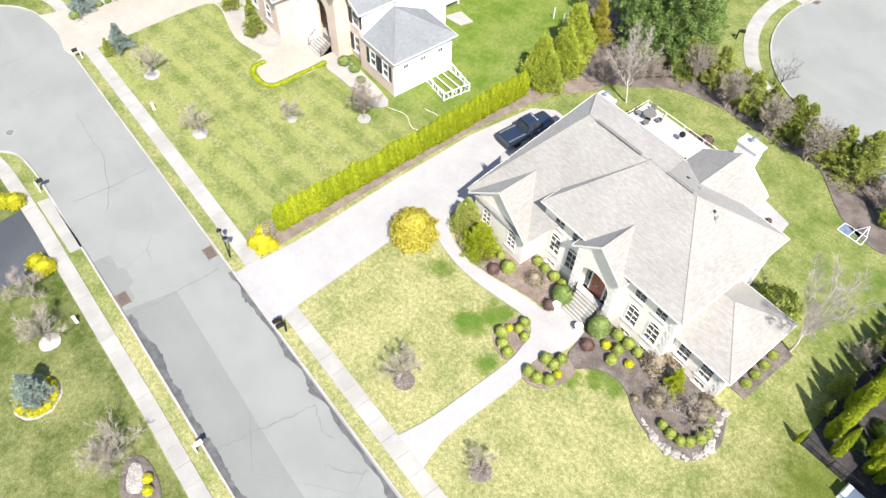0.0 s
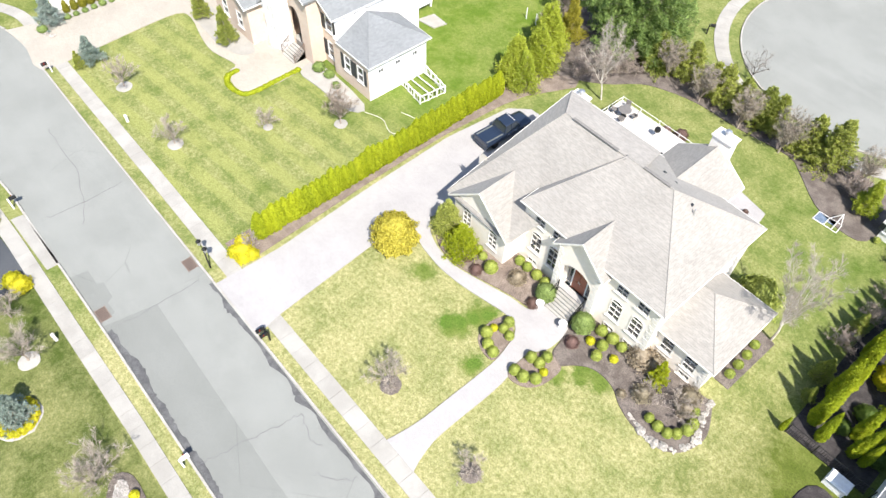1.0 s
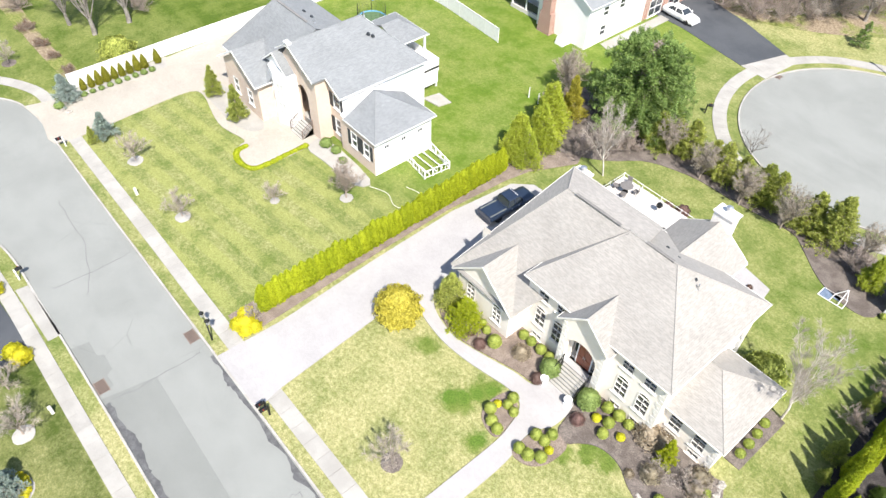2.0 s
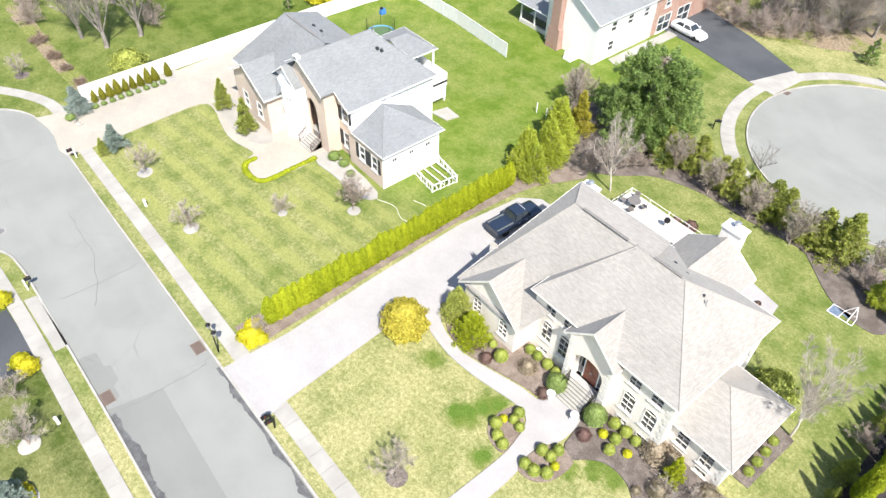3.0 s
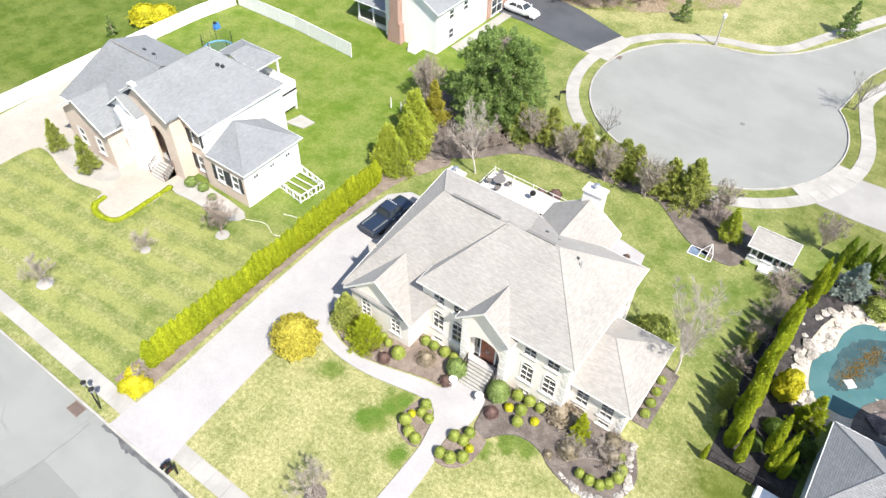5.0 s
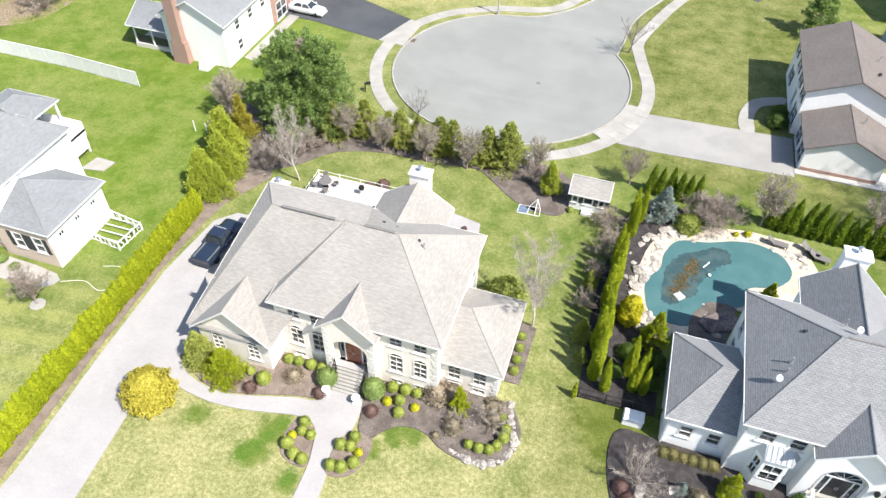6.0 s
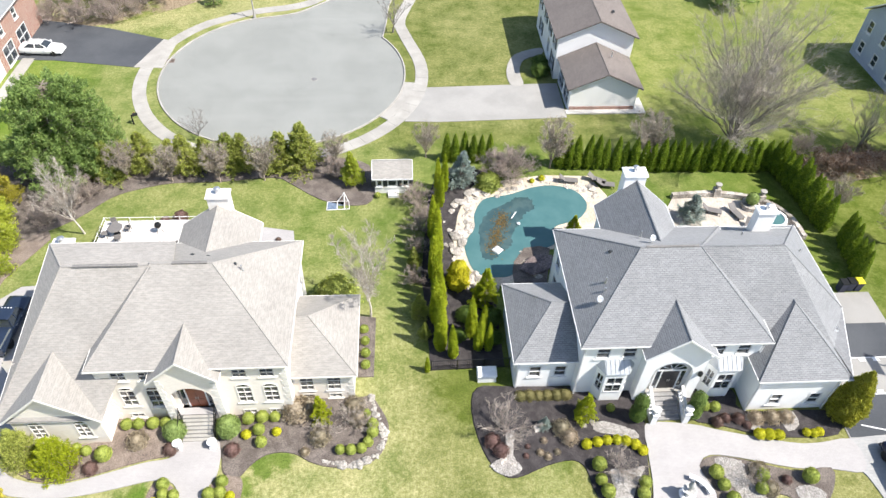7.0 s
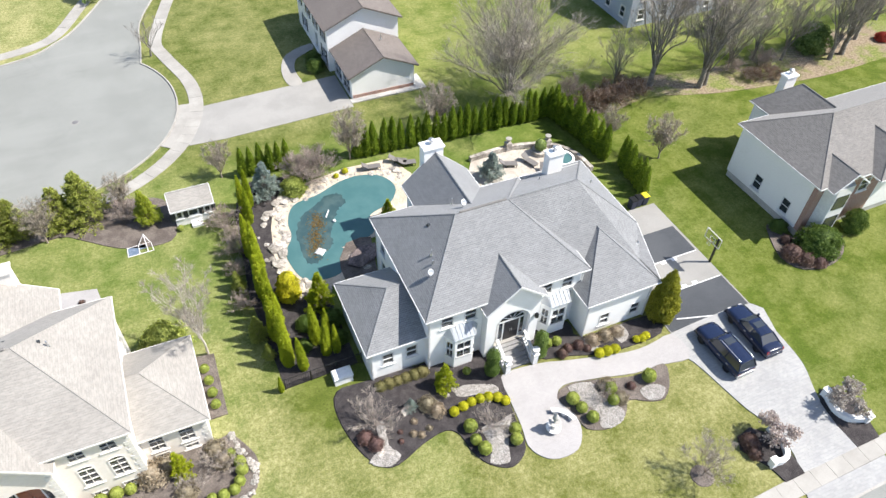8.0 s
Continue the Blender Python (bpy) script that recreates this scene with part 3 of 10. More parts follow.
    area("turning_circle", o, ASPHALT, "round pale grey asphalt turning circle of a street", "street", 0.02)
    kerb_run("kerb_circle", list(reversed(north_e)) + ring[1:-1] + north_w, 0.0, 0.15, [], "pale concrete kerb round the turning circle")
    walk_ring = [(CUL_C[0] + (CUL_R + 2.05) * math.cos(a), CUL_C[1] + (CUL_R + 2.05) * math.sin(a)) for a in (radians(16 - i * 5) for i in range(50))]
    path = list(reversed(smooth_line([walk_ring[0], (0.8, 80.8), (0.3, 84.2), (1.8, 90), (4.6, 98), (9.6, 108), (24, 136)]))) + walk_ring[1:-1] + smooth_line([walk_ring[-1], (-18.5, 86.6), (-13.6, 88.0), (-10.4, 90.4), (-6.8, 98), (-1.8, 108), (12, 136)])
    slab_path("pavement_circle", path, 1.5, CONCRETE, "pale concrete pavement curving round the turning circle", 2.0)


def build_drives():
    area("driveway_white", [(-32.7, 7.15), (-26.9, 7.15), (-27.35, 9.4), (-28.1, 18.6), (-27.7, 22.0), (-27.3, 24.0), (-26.3, 27.0), (-26.2, 38.6), (-28.2, 39.6), (-31.2, 39.4), (-32.7, 37.8), (-33.4, 31), (-33.1, 22), (-32.5, 12.5)], DRIVE, "wide whitish paver driveway in full sun", "driveway", 0.075)
    # the curving front walk
    inner = smooth_line([(-28.0, 22.4), (-26.1, 21.5), (-24.7, 21.2), (-22.8, 21.05), (-20.6, 21.25), (-18.6, 21.65), (-16.9, 22.0), (-15.6, 21.9), (-14.95, 21.2), (-14.6, 20.0), (-14.35, 18.4), (-14.35, 14.4), (-14.4, 11.6), (-14.75, 9.35)])
    outer = smooth_line([(-27.4, 23.8), (-26.1, 22.75), (-24.3, 22.15), (-22.4, 22.05), (-20.4, 22.5), (-17.6, 23.3), (-15.8, 23.65), (-15.2, 24.9), (-13.1, 24.9), (-12.65, 24.1), (-12.55, 23.2), (-12.65, 22.1), (-13.2, 21.1), (-13.25, 19.8), (-12.9, 18.6), (-12.75, 16.5), (-12.75, 12.3), (-12.4, 10.4), (-12.0, 9.35)])
    area("front_walk", inner + outer[::-1], DRIVE, "curving whitish paver front walk", "path", 0.085)
    area("driveway_beige", smooth_line([(-73.3, 6.6), (-69.4, 7.1), (-65.2, 6.9), (-64.9, 11.7), (-65.2, 16.6), (-65.2, 21.2), (-63.6, 22.0), (-60.1, 21.2), (-57.4, 20.9), (-54.2, 21.6), (-53.6, 20.6), (-51.6, 19.9), (-49.6, 20.6), (-49.4, 25.6), (-51, 29), (-66.5, 29), (-66.8, 40), (-72.9, 40), (-72.9, 22), (-71.6, 21.6), (-71.2, 11.5), (-72.6, 9)], False, 3), DRIVE_BEIGE, "broad beige paver driveway and forecourt", "driveway", 0.075)
    area("driveway_south", [(-48.5, -3.6), (-42.1, -3.2), (-41.8, -5), (-41.2, -16), (-47.2, -16)], ASPHALT_DARK, "sealed blacktop driveway", "driveway", 0.045)
    area("apron_south", [(-48.6, -2.25), (-48.5, -1.3), (-42.0, -1.0), (-42.0, -2.0)], CONCRETE, "pale concrete driveway apron", "driveway", 0.045)
    area("apron_south", [(-16.8, -1.6), (-16.6, -0.8), (-12.2, -0.8), (-12.2, -1.6)], CONCRETE, "pale concrete driveway apron", "driveway", 0.045)
    area("driveway_grey", smooth_line([(31.4, 9.85), (39.0, 9.85), (38.0, 10.6), (37.6, 12.2), (38.2, 14.5), (39.2, 16.8), (39.5, 20), (39.6, 23.1), (31.0, 23.1), (30.4, 22.2), (31.4, 20.2), (32.0, 17.2), (32.4, 15.2), (33.1, 13.2), (33.0, 11.4), (32.6, 10.5)], True, 3), DRIVE_GREY, "pale grey paver driveway", "driveway", 0.075)
    area("court_walk", smooth_line([(31.4, 23.1), (29.2, 22.9), (27.0, 23.0), (22.5, 24.1), (20.4, 24.7), (17.2, 24.9), (16.8, 23.2), (16.5, 20.6), (16.2, 19.0), (16.7, 17.9), (17.7, 17.3), (19.3, 17.4), (20.3, 18.6), (20.5, 20.0), (20.0, 21.4), (21.0, 22.3), (23.4, 21.9), (26.6, 21.1), (29.2, 20.9), (31.2, 20.6), (31.8, 21.6)], True, 3), DRIVE, "whitish paved walk and fountain court", "path", 0.083)
    area("apron_north", [(31.2, 7.15), (39.2, 7.15), (38.8, 8.58), (31.6, 8.58)], DRIVE_GREY, "pale grey paver driveway apron", "driveway", 0.06)
    root = thing("sport_court", (36, 29, 0), "blacktop sport court with pale key and white lines", "sport court", kind="structure")
    part("base_slab", Mesh().box(31.5, 23.0, -0.03, 39.55, 36.6, 0.05), SLAB_GREY, root)
    part("dark_panel", Mesh().box(31.6, 23.2, 0.0, 39.4, 26.6, 0.062), ASPHALT_DARK, root, "dark sealed panel")
    part("dark_panel", Mesh().box(31.6, 30.0, 0.0, 39.3, 33.3, 0.062), ASPHALT_DARK, root, "dark sealed panel")
    for y in (26.62, 29.9):
        part("line", Mesh().box(33.0, y, 0.0, 39.3, y + 0.08, 0.066), WHITE, root)
    for x in (35.4, 36.5):
        for y in (26.7, 29.6):
            part("line", Mesh().box(x, y, 0.0, x + 0.5, y + 0.3, 0.067), WHITE, root)
    part("line", Mesh().box(32.8, 24.1, 0.0, 36.3, 24.2, 0.068, Matrix.Translation((32.8, 24.1, 0)) @ pose(0, 0, 0, 0, 0, -16) @ Matrix.Translation((-32.8, -24.1, 0))), WHITE, root)
    # drives off the turning circle
    area("driveway_north", [(0.55, 62.0), (4.0, 61.8), (18.3, 62.4), (18.3, 69.2), (3.2, 68.5), (2.3, 65.4)], SLAB_GREY, "weathered grey concrete driveway", "driveway", 0.05)
    arc = [radians(a) for a in range(-38, -7, 5)]
    area("apron_circle", [(CUL_C[0] + 14.06 * math.cos(a), CUL_C[1] + 14.06 * math.sin(a)) for a in arc] + [(CUL_C[0] + 15.22 * math.cos(a), CUL_C[1] + 15.22 * math.sin(a)) for a in reversed(arc)], CONCRETE, "pale concrete driveway apron", "driveway", 0.066)
    area("house_walk", smooth_line([(12.9, 69.0), (12.8, 72.2), (14.2, 75.6), (17.6, 77.2), (17.6, 75.8), (15.2, 74.4), (14.3, 71.8), (14.4, 69.0)], True, 3), CONCRETE, "curved pale concrete house walk", "path", 0.055)
    area("driveway_blacktop", [(-46.5, 75.0), (-40, 74.8), (-30.6, 73.2), (-28.6, 79.6), (-36, 82.4), (-46.5, 85)], ASPHALT_DARK, "sealed blacktop driveway", "driveway", 0.045)
    area("apron_circle", [(-30.6, 73.2), (-27.3, 73.0), (-26.8, 78.9), (-28.6, 79.6)], CONCRETE, "pale concrete driveway apron", "driveway", 0.05)
    area("path_brick_house", [(-44.0, 63.8), (-42.6, 63.4), (-42.4, 75.2), (-43.8, 75.3)], CONCRETE, "pale concrete path beside the house", "path", 0.05)
    area("driveway_far", [(7.6, 106.6), (12, 118), (22, 118), (17.5, 106), (14.8, 101.2), (9.9, 104.4)], ASPHALT_DARK, "far blacktop driveway", "driveway", 0.045)


def build_beds():
    area("bed_front_west", smooth_line([(-26.4, 24.6), (-26.6, 23.6), (-24.6, 22.35), (-22.4, 22.2), (-20.4, 22.65), (-17.7, 23.45), (-15.9, 23.8), (-15.5, 24.6), (-15.6, 26.6), (-20, 27.0), (-21, 25.0)], True, 3), MULCH_BROWN, "weathered brown mulch bed along the house", "flower bed", 0.10, 0, -0.03, 0.02)
    area("bed_front_east", smooth_line([(-12.9, 26.6), (-12.5, 23.3), (-12.2, 22.3), (-11.2, 22.0), (-10.6, 22.7), (-9.9, 23.35), (-9.2, 23.65), (-8.3, 23.7), (-7.4, 23.45), (-6.6, 22.95), (-5.5, 22.55), (-4.3, 22.4), (-3.1, 22.45), (-1.9, 23.1), (-1.3, 24.3), (-1.2, 25.7), (-1.9, 27.2), (-2.5, 28.0), (-3.4, 27.9), (-7.8, 27.9), (-8, 26.8)], True, 3), MULCH_GREY, "faded dark mulch bed with clipped shrubs", "flower bed", 0.10, 0, -0.03, 0.02)
    area("bed_island", smooth_line([(-16.4, 22.0), (-16.9, 20.6), (-16.6, 19.2), (-15.6, 18.6), (-14.5, 18.7), (-14.7, 20.2), (-15.1, 21.3)], True, 4), MULCH_BROWN, "small brown mulch bed beside the walk", "flower bed", 0.10)
    area("bed_island", smooth_line([(-13.15, 18.8), (-12.0, 18.7), (-11.1, 19.5), (-10.8, 20.8), (-11.0, 22.0), (-12.3, 22.1), (-13.1, 20.9)], True, 4), MULCH_BROWN, "small brown mulch bed beside the walk", "flower bed", 0.095)
    area("bed_side_east", [(-3.5, 29.6), (-2.3, 29.6), (-2.2, 35.2), (-3.5, 35.4)], MULCH_GREY, "narrow faded mulch strip beside the house", "flower bed", 0.09)
    area("bed_hedge", [(-35.6, 9.6), (-32.9, 9.6), (-33.6, 23), (-33.8, 31), (-33.4, 37.6), (-32.9, 40.4), (-31.7, 42.9), (-30.7, 45.0), (-31.2, 46), (-34, 47), (-36.6, 44), (-36.2, 38), (-35.8, 22)], MULCH_BROWN, "brown mulch strip under the hedge", "flower bed", 0.06)
    area("bed_back", smooth_line([(-36.5, 44), (-33, 45), (-29.4, 47.4), (-27.1, 50.2), (-25, 51.4), (-21.7, 52.3), (-17.2, 52.4), (-12.3, 52.9), (-10.4, 51.8), (-7.6, 49.6), (-4.8, 48.7), (-2.7, 49.4), (-2.7, 53.8), (-5, 55.6), (-12, 56.6), (-20, 57), (-27, 58), (-33, 58.6), (-38, 57), (-40, 52), (-38.4, 47)], True, 3), MULCH_GREY, "brown mulch bed under the back trees", "flower bed", 0.07)
    area("bed_side_pool", [(2.0, 30.0), (7.6, 30.2), (7.6, 38.6), (6, 39.4), (5.2, 43.5), (6.3, 47.2), (6.6, 50.4), (9, 53.4), (4, 54.2), (2.6, 50), (1.6, 40)], MULCH, "dark mulch bed beside the pool", "flower bed", 0.07)
    area("bed_grey_west", smooth_line([(5.3, 28.4), (4.7, 26.4), (5.2, 23.4), (6.2, 21.6), (7.4, 21.2), (9.6, 22.0), (11.4, 22.3), (12.2, 21.6), (12.4, 20.2), (13.1, 18.8), (14.5, 18.0), (16.0, 18.9), (16.4, 20.9), (16.8, 23.4), (17.2, 25.4), (17.2, 27.8), (8, 28.4)], True, 3), MULCH, "sweeping dark mulch front bed", "flower bed", 0.10, 0, -0.03, 0.015)
    area("bed_grey_mid", smooth_line([(20.5, 25.2), (22.6, 24.5), (25, 23.7), (27, 23.4), (30.8, 23.5), (31.0, 25.4), (24.6, 25.6), (24.4, 27.4), (20.8, 27.6)], True, 3), MULCH, "dark mulch bed at the house front", "flower bed", 0.10)
    area("bed_grey_east", smooth_line([(21.2, 22.2), (20.0, 21.5), (20.5, 19.8), (20.7, 18.5), (22.2, 17.9), (23.8, 18.3), (24.8, 19.3), (26.2, 18.6), (27.4, 18.4), (28.6, 19.5), (29.1, 21.0), (26.4, 20.9), (23.4, 21.8)], True, 3), MULCH_GREY, "dark mulch island bed beside the drive", "flower bed", 0.10)
    area("bed_east_house", smooth_line([(45.8, 26.4), (46.6, 24.4), (49.0, 23.8), (51.6, 24.6), (53.0, 26.8), (48.8, 27.8), (48.0, 29.9), (47.2, 29.6)], True, 3), MULCH_GREY, "faded mulch bed at the house corner", "flower bed", 0.09)
    area("bed_gate", [(29.7, 12.9), (30.2, 13.8), (31.5, 14.0), (32.6, 13.0), (32.85, 11.6), (32.6, 9.75), (30.95, 9.75), (30.7, 11.0)], MULCH, "dark mulch bed at the drive entrance", "flower bed", 0.10)
    area("bed_gate", [(37.8, 13.6), (38.6, 14.4), (39.8, 14.2), (40.6, 12.8), (40.0, 11.2), (39.6, 9.75), (37.5, 9.75), (37.5, 11.7)], MULCH, "dark mulch bed at the drive entrance", "flower bed", 0.10)
    area("bed_west_house", smooth_line([(-64.4, 22.4), (-60.1, 22.0), (-57.6, 21.9), (-55, 22.8), (-55.4, 24.5), (-64, 24.6)], True, 3), CONCRETE, "white pebble bed before the house", "flower bed", 0.09)
    area("bed_west_house", smooth_line([(-49.2, 25.8), (-46.5, 25.9), (-41.8, 26.2), (-41.6, 27.8), (-49.2, 28.0)], True, 3), CONCRETE, "white pebble bed before the house", "flower bed", 0.09)
    area("bed_drive_west", [(-73.2, 10.0), (-71.4, 9.8), (-71.1, 21.4), (-73.1, 22.2)], CONCRETE, "white pebble bed beside the driveway", "flower bed", 0.085)
    area("woodland_floor", smooth_line([(40.0, 52.6), (44, 51.0), (50, 51.8), (57, 49.8), (64, 48.6), (72, 47.8), (80, 48), (90, 49), (92, 55), (80, 56), (66, 54), (52, 55.6), (44, 55)], True, 3), DRY_FLOOR, "brown leaf litter under bare trees", "leaf litter", 0.03)
    area("woodland_floor", smooth_line([(-100, 11.4), (-88, 11.3), (-77.4, 11.6), (-74.2, 12.4), (-76.6, 13.6), (-84, 12.9), (-98, 13.2)], True, 3), DRY_FLOOR, "brown leaf litter beside the lawn", "leaf litter", 0.03)
    area("woodland_floor", smooth_line([(-46, 84), (-38, 83), (-31, 86), (-24, 92), (-20, 100), (-40, 112), (-60, 100)], True, 3), DRY_FLOOR, "brown leaf litter under bare trees", "leaf litter", 0.03)
    area("woodland_floor", smooth_line([(-94, 54), (-80, 58), (-72, 64), (-76, 76), (-100, 80)], True, 3), DRY_FLOOR, "brown leaf litter under bare trees", "leaf litter", 0.03)


def leaf_litter():
    n = Nodes("leaf_litter", 0.95, 0.0, 0.15)
    mid, fine = n.noise(0.16, 6, 0.7), n.noise(4.0, 4, 0.75)
    col = n.mix(n.span(fine, 0.35, 0.65), (0.15, 0.115, 0.08), (0.31, 0.25, 0.175))
    col = n.mix(n.span(mid, 0.45, 0.58), col, n.mix(n.span(fine, 0.4, 0.6), (0.11, 0.14, 0.03), (0.21, 0.22, 0.075)))
    n.color(col).bump(fine, 0.7, 0.05)
    return n.m


DRY_FLOOR = leaf_litter()

build_ground()
build_streets()
build_drives()
build_beds()


# ---- houses ----
def wall(mesh, p0, p1, z0, z1, holes=(), th=0.22):
    """A wall whose outer face runs from p0 to p1 with the outside on the right; holes are (u0, u1, z0, z1)."""
    a, b = Vector(p0), Vector(p1)
    ln = (b - a).length
    d = (b - a) / ln
    inn = Vector((-d.y, d.x)) * th

    def at(u, z, deep):
        q = a + d * u + (inn if deep else Vector((0, 0)))
        return (q.x, q.y, z)
    us = sorted({0.0, ln, *(u for h in holes for u in h[:2])})
    zs = sorted({z0, z1, *(z for h in holes for z in h[2:])})
    for u0, u1 in zip(us, us[1:]):
        for q0, q1 in zip(zs, zs[1:]):
            if not any(h[0] < (u0 + u1) / 2 < h[1] and h[2] < (q0 + q1) / 2 < h[3] for h in holes):
                mesh.poly([at(u0, q0, 0), at(u1, q0, 0), at(u1, q1, 0), at(u0, q1, 0)])
                mesh.poly([at(u1, q0, 1), at(u0, q0, 1), at(u0, q1, 1), at(u1, q1, 1)])
    for u0, u1, q0, q1 in holes:
        mesh.poly([at(u0, q0, 0), at(u0, q0, 1), at(u1, q0, 1), at(u1, q0, 0)])
        mesh.poly([at(u0, q1, 1), at(u0, q1, 0), at(u1, q1, 0), at(u1, q1, 1)])
        mesh.poly([at(u0, q0, 1), at(u0, q0, 0), at(u0, q1, 0), at(u0, q1, 1)])
        mesh.poly([at(u1, q0, 0), at(u1, q0, 1), at(u1, q1, 1), at(u1, q1, 0)])
    return mesh


def panel(mesh, m, x0, x1, z0, z1, y0, y1, holes):
    """A flat panel with rectangular holes, from y0 to y1 thick, placed by m."""
    xs, zs = sorted({x0, x1, *(u for h in holes for u in h[:2])}), sorted({z0, z1, *(z for h in holes for z in h[2:])})
    for a, b in zip(xs, xs[1:]):
        for c, d in zip(zs, zs[1:]):
            if not any(h[0] < (a + b) / 2 < h[1] and h[2] < (c + d) / 2 < h[3] for h in holes):
                mesh.poly([m @ Vector(p) for p in ((a, y1, c), (b, y1, c), (b, y1, d), (a, y1, d))])
    for a, b, c, d in [*holes, (x0, x1, z0, z1)]:
        for p, q in (((a, c), (b, c)), ((b, c), (b, d)), ((b, d), (a, d)), ((a, d), (a, c))):
            mesh.poly([m @ Vector(v) for v in ((p[0], y0, p[1]), (q[0], y0, q[1]), (q[0], y1, q[1]), (p[0], y1, p[1]))])
    return mesh


def window(house, p0, p1, u, z, w, h, style="sash", trim=None):
    """A window in the wall p0 to p1: a frame with its bars, a sill, panes and where there are some shutters."""
    trim = trim or WHITE
    a, d = Vector(p0), (Vector(p1) - Vector(p0)).normalized()
    m = Matrix(((d.x, d.y, 0, a.x + d.x * u), (d.y, -d.x, 0, a.y + d.y * u), (0, 0, 1, z), (0, 0, 0, 1)))
    # local: x along the wall, y outwards, z up; the frame is one cut panel with its glazing bars
    bars, rows = (2, 3 if h > 0.8 else 1) if trim is CREAM else (1, 2 if h > 0.8 else 1) if style != "full" else (2, 2 if h > 0.8 else 1)
    bar = 0.009 if trim is CREAM else 0.018
    pw, ph = (w - 0.06) / bars, (h - 0.06) / rows
    lights = [(-w / 2 + 0.03 + i * pw + bar, -w / 2 + 0.03 + (i + 1) * pw - bar, 0.03 + j * ph + bar, 0.03 + (j + 1) * ph - bar) for i in range(bars) for j in range(rows)]
    f = panel(Mesh(), m, -w / 2 - 0.04, w / 2 + 0.04, -0.06, h + 0.05, -0.06, 0.03, lights)
    ob = part("window", f, trim, house)
    if style == "arch":
        ring = Mesh()
        for i in range(8):
            a0, a1 = math.pi * i / 8, math.pi * (i + 1) / 8
            r0, r1, q = w / 2 - 0.05, w / 2 + 0.04, 0.55
            pts = [(r * math.cos(g), h + 0.1 + q * r * math.sin(g)) for r, g in ((r0, a0), (r1, a0), (r1, a1), (r0, a1))]
            ring.hexa([m @ Vector((x, y, zz)) for y in (-0.02, 0.04) for x, zz in pts])
        part("arch_trim", ring, trim, ob)
    part("pane", Mesh().box(-w / 2 + 0.02, -0.10, 0.02, w / 2 - 0.02, -0.085, h - 0.02, m), GLASS, ob)
    part("blind", Mesh().box(-w / 2 + 0.02, -0.16, h * 0.72, w / 2 - 0.02, -0.13, h - 0.02, m), BLIND, ob)
    part("sill", Mesh().box(-w / 2 - 0.14, -0.02, -0.14, w / 2 + 0.14, 0.10, -0.082, m), trim, ob)
    if style == "arch":
        fan = Mesh()
        for i in range(8):
            a0, a1 = math.pi * i / 8, math.pi * (i + 1) / 8
            q = w / 2 - 0.06
            fan.poly([m @ Vector(p) for p in ((0, 0.012, h + 0.1), (q * math.cos(a0), 0.012, h + 0.1 + 0.55 * q * math.sin(a0)), (q * math.cos(a1), 0.012, h + 0.1 + 0.55 * q * math.sin(a1)))])
        part("fanlight", fan, GLASS, ob)
    if style == "shutter":
        for s in (-1, 1):
            sh = Mesh()
            c = s * (w / 2 + 0.32)
            sh.box(c - 0.2, 0.0, -0.05, c + 0.2, 0.04, h + 0.05, m)
            for k in range(6):
                sh.box(c - 0.16, 0.04, h * k / 6 + 0.03, c + 0.16, 0.055, h * (k + 0.75) / 6 + 0.03, m)
            part("shutter", sh, SHUTTER, ob, "dark louvred shutter")
    return ob


def wall_with(house, name, p0, p1, z0, z1, mat, wins=(), trim=None, extra=()):
    """A wall as a part of its house, with its windows: (u, sill, width, height, style)."""
    holes = [(u - w / 2, u + w / 2, z, z + h) for u, z, w, h, _ in wins] + list(extra)
    part(name, wall(Mesh(), p0, p1, z0, z1, holes), mat, house)
    for u, z, w, h, style in wins:
        window(house, p0, p1, u, z, w, h, style, trim)


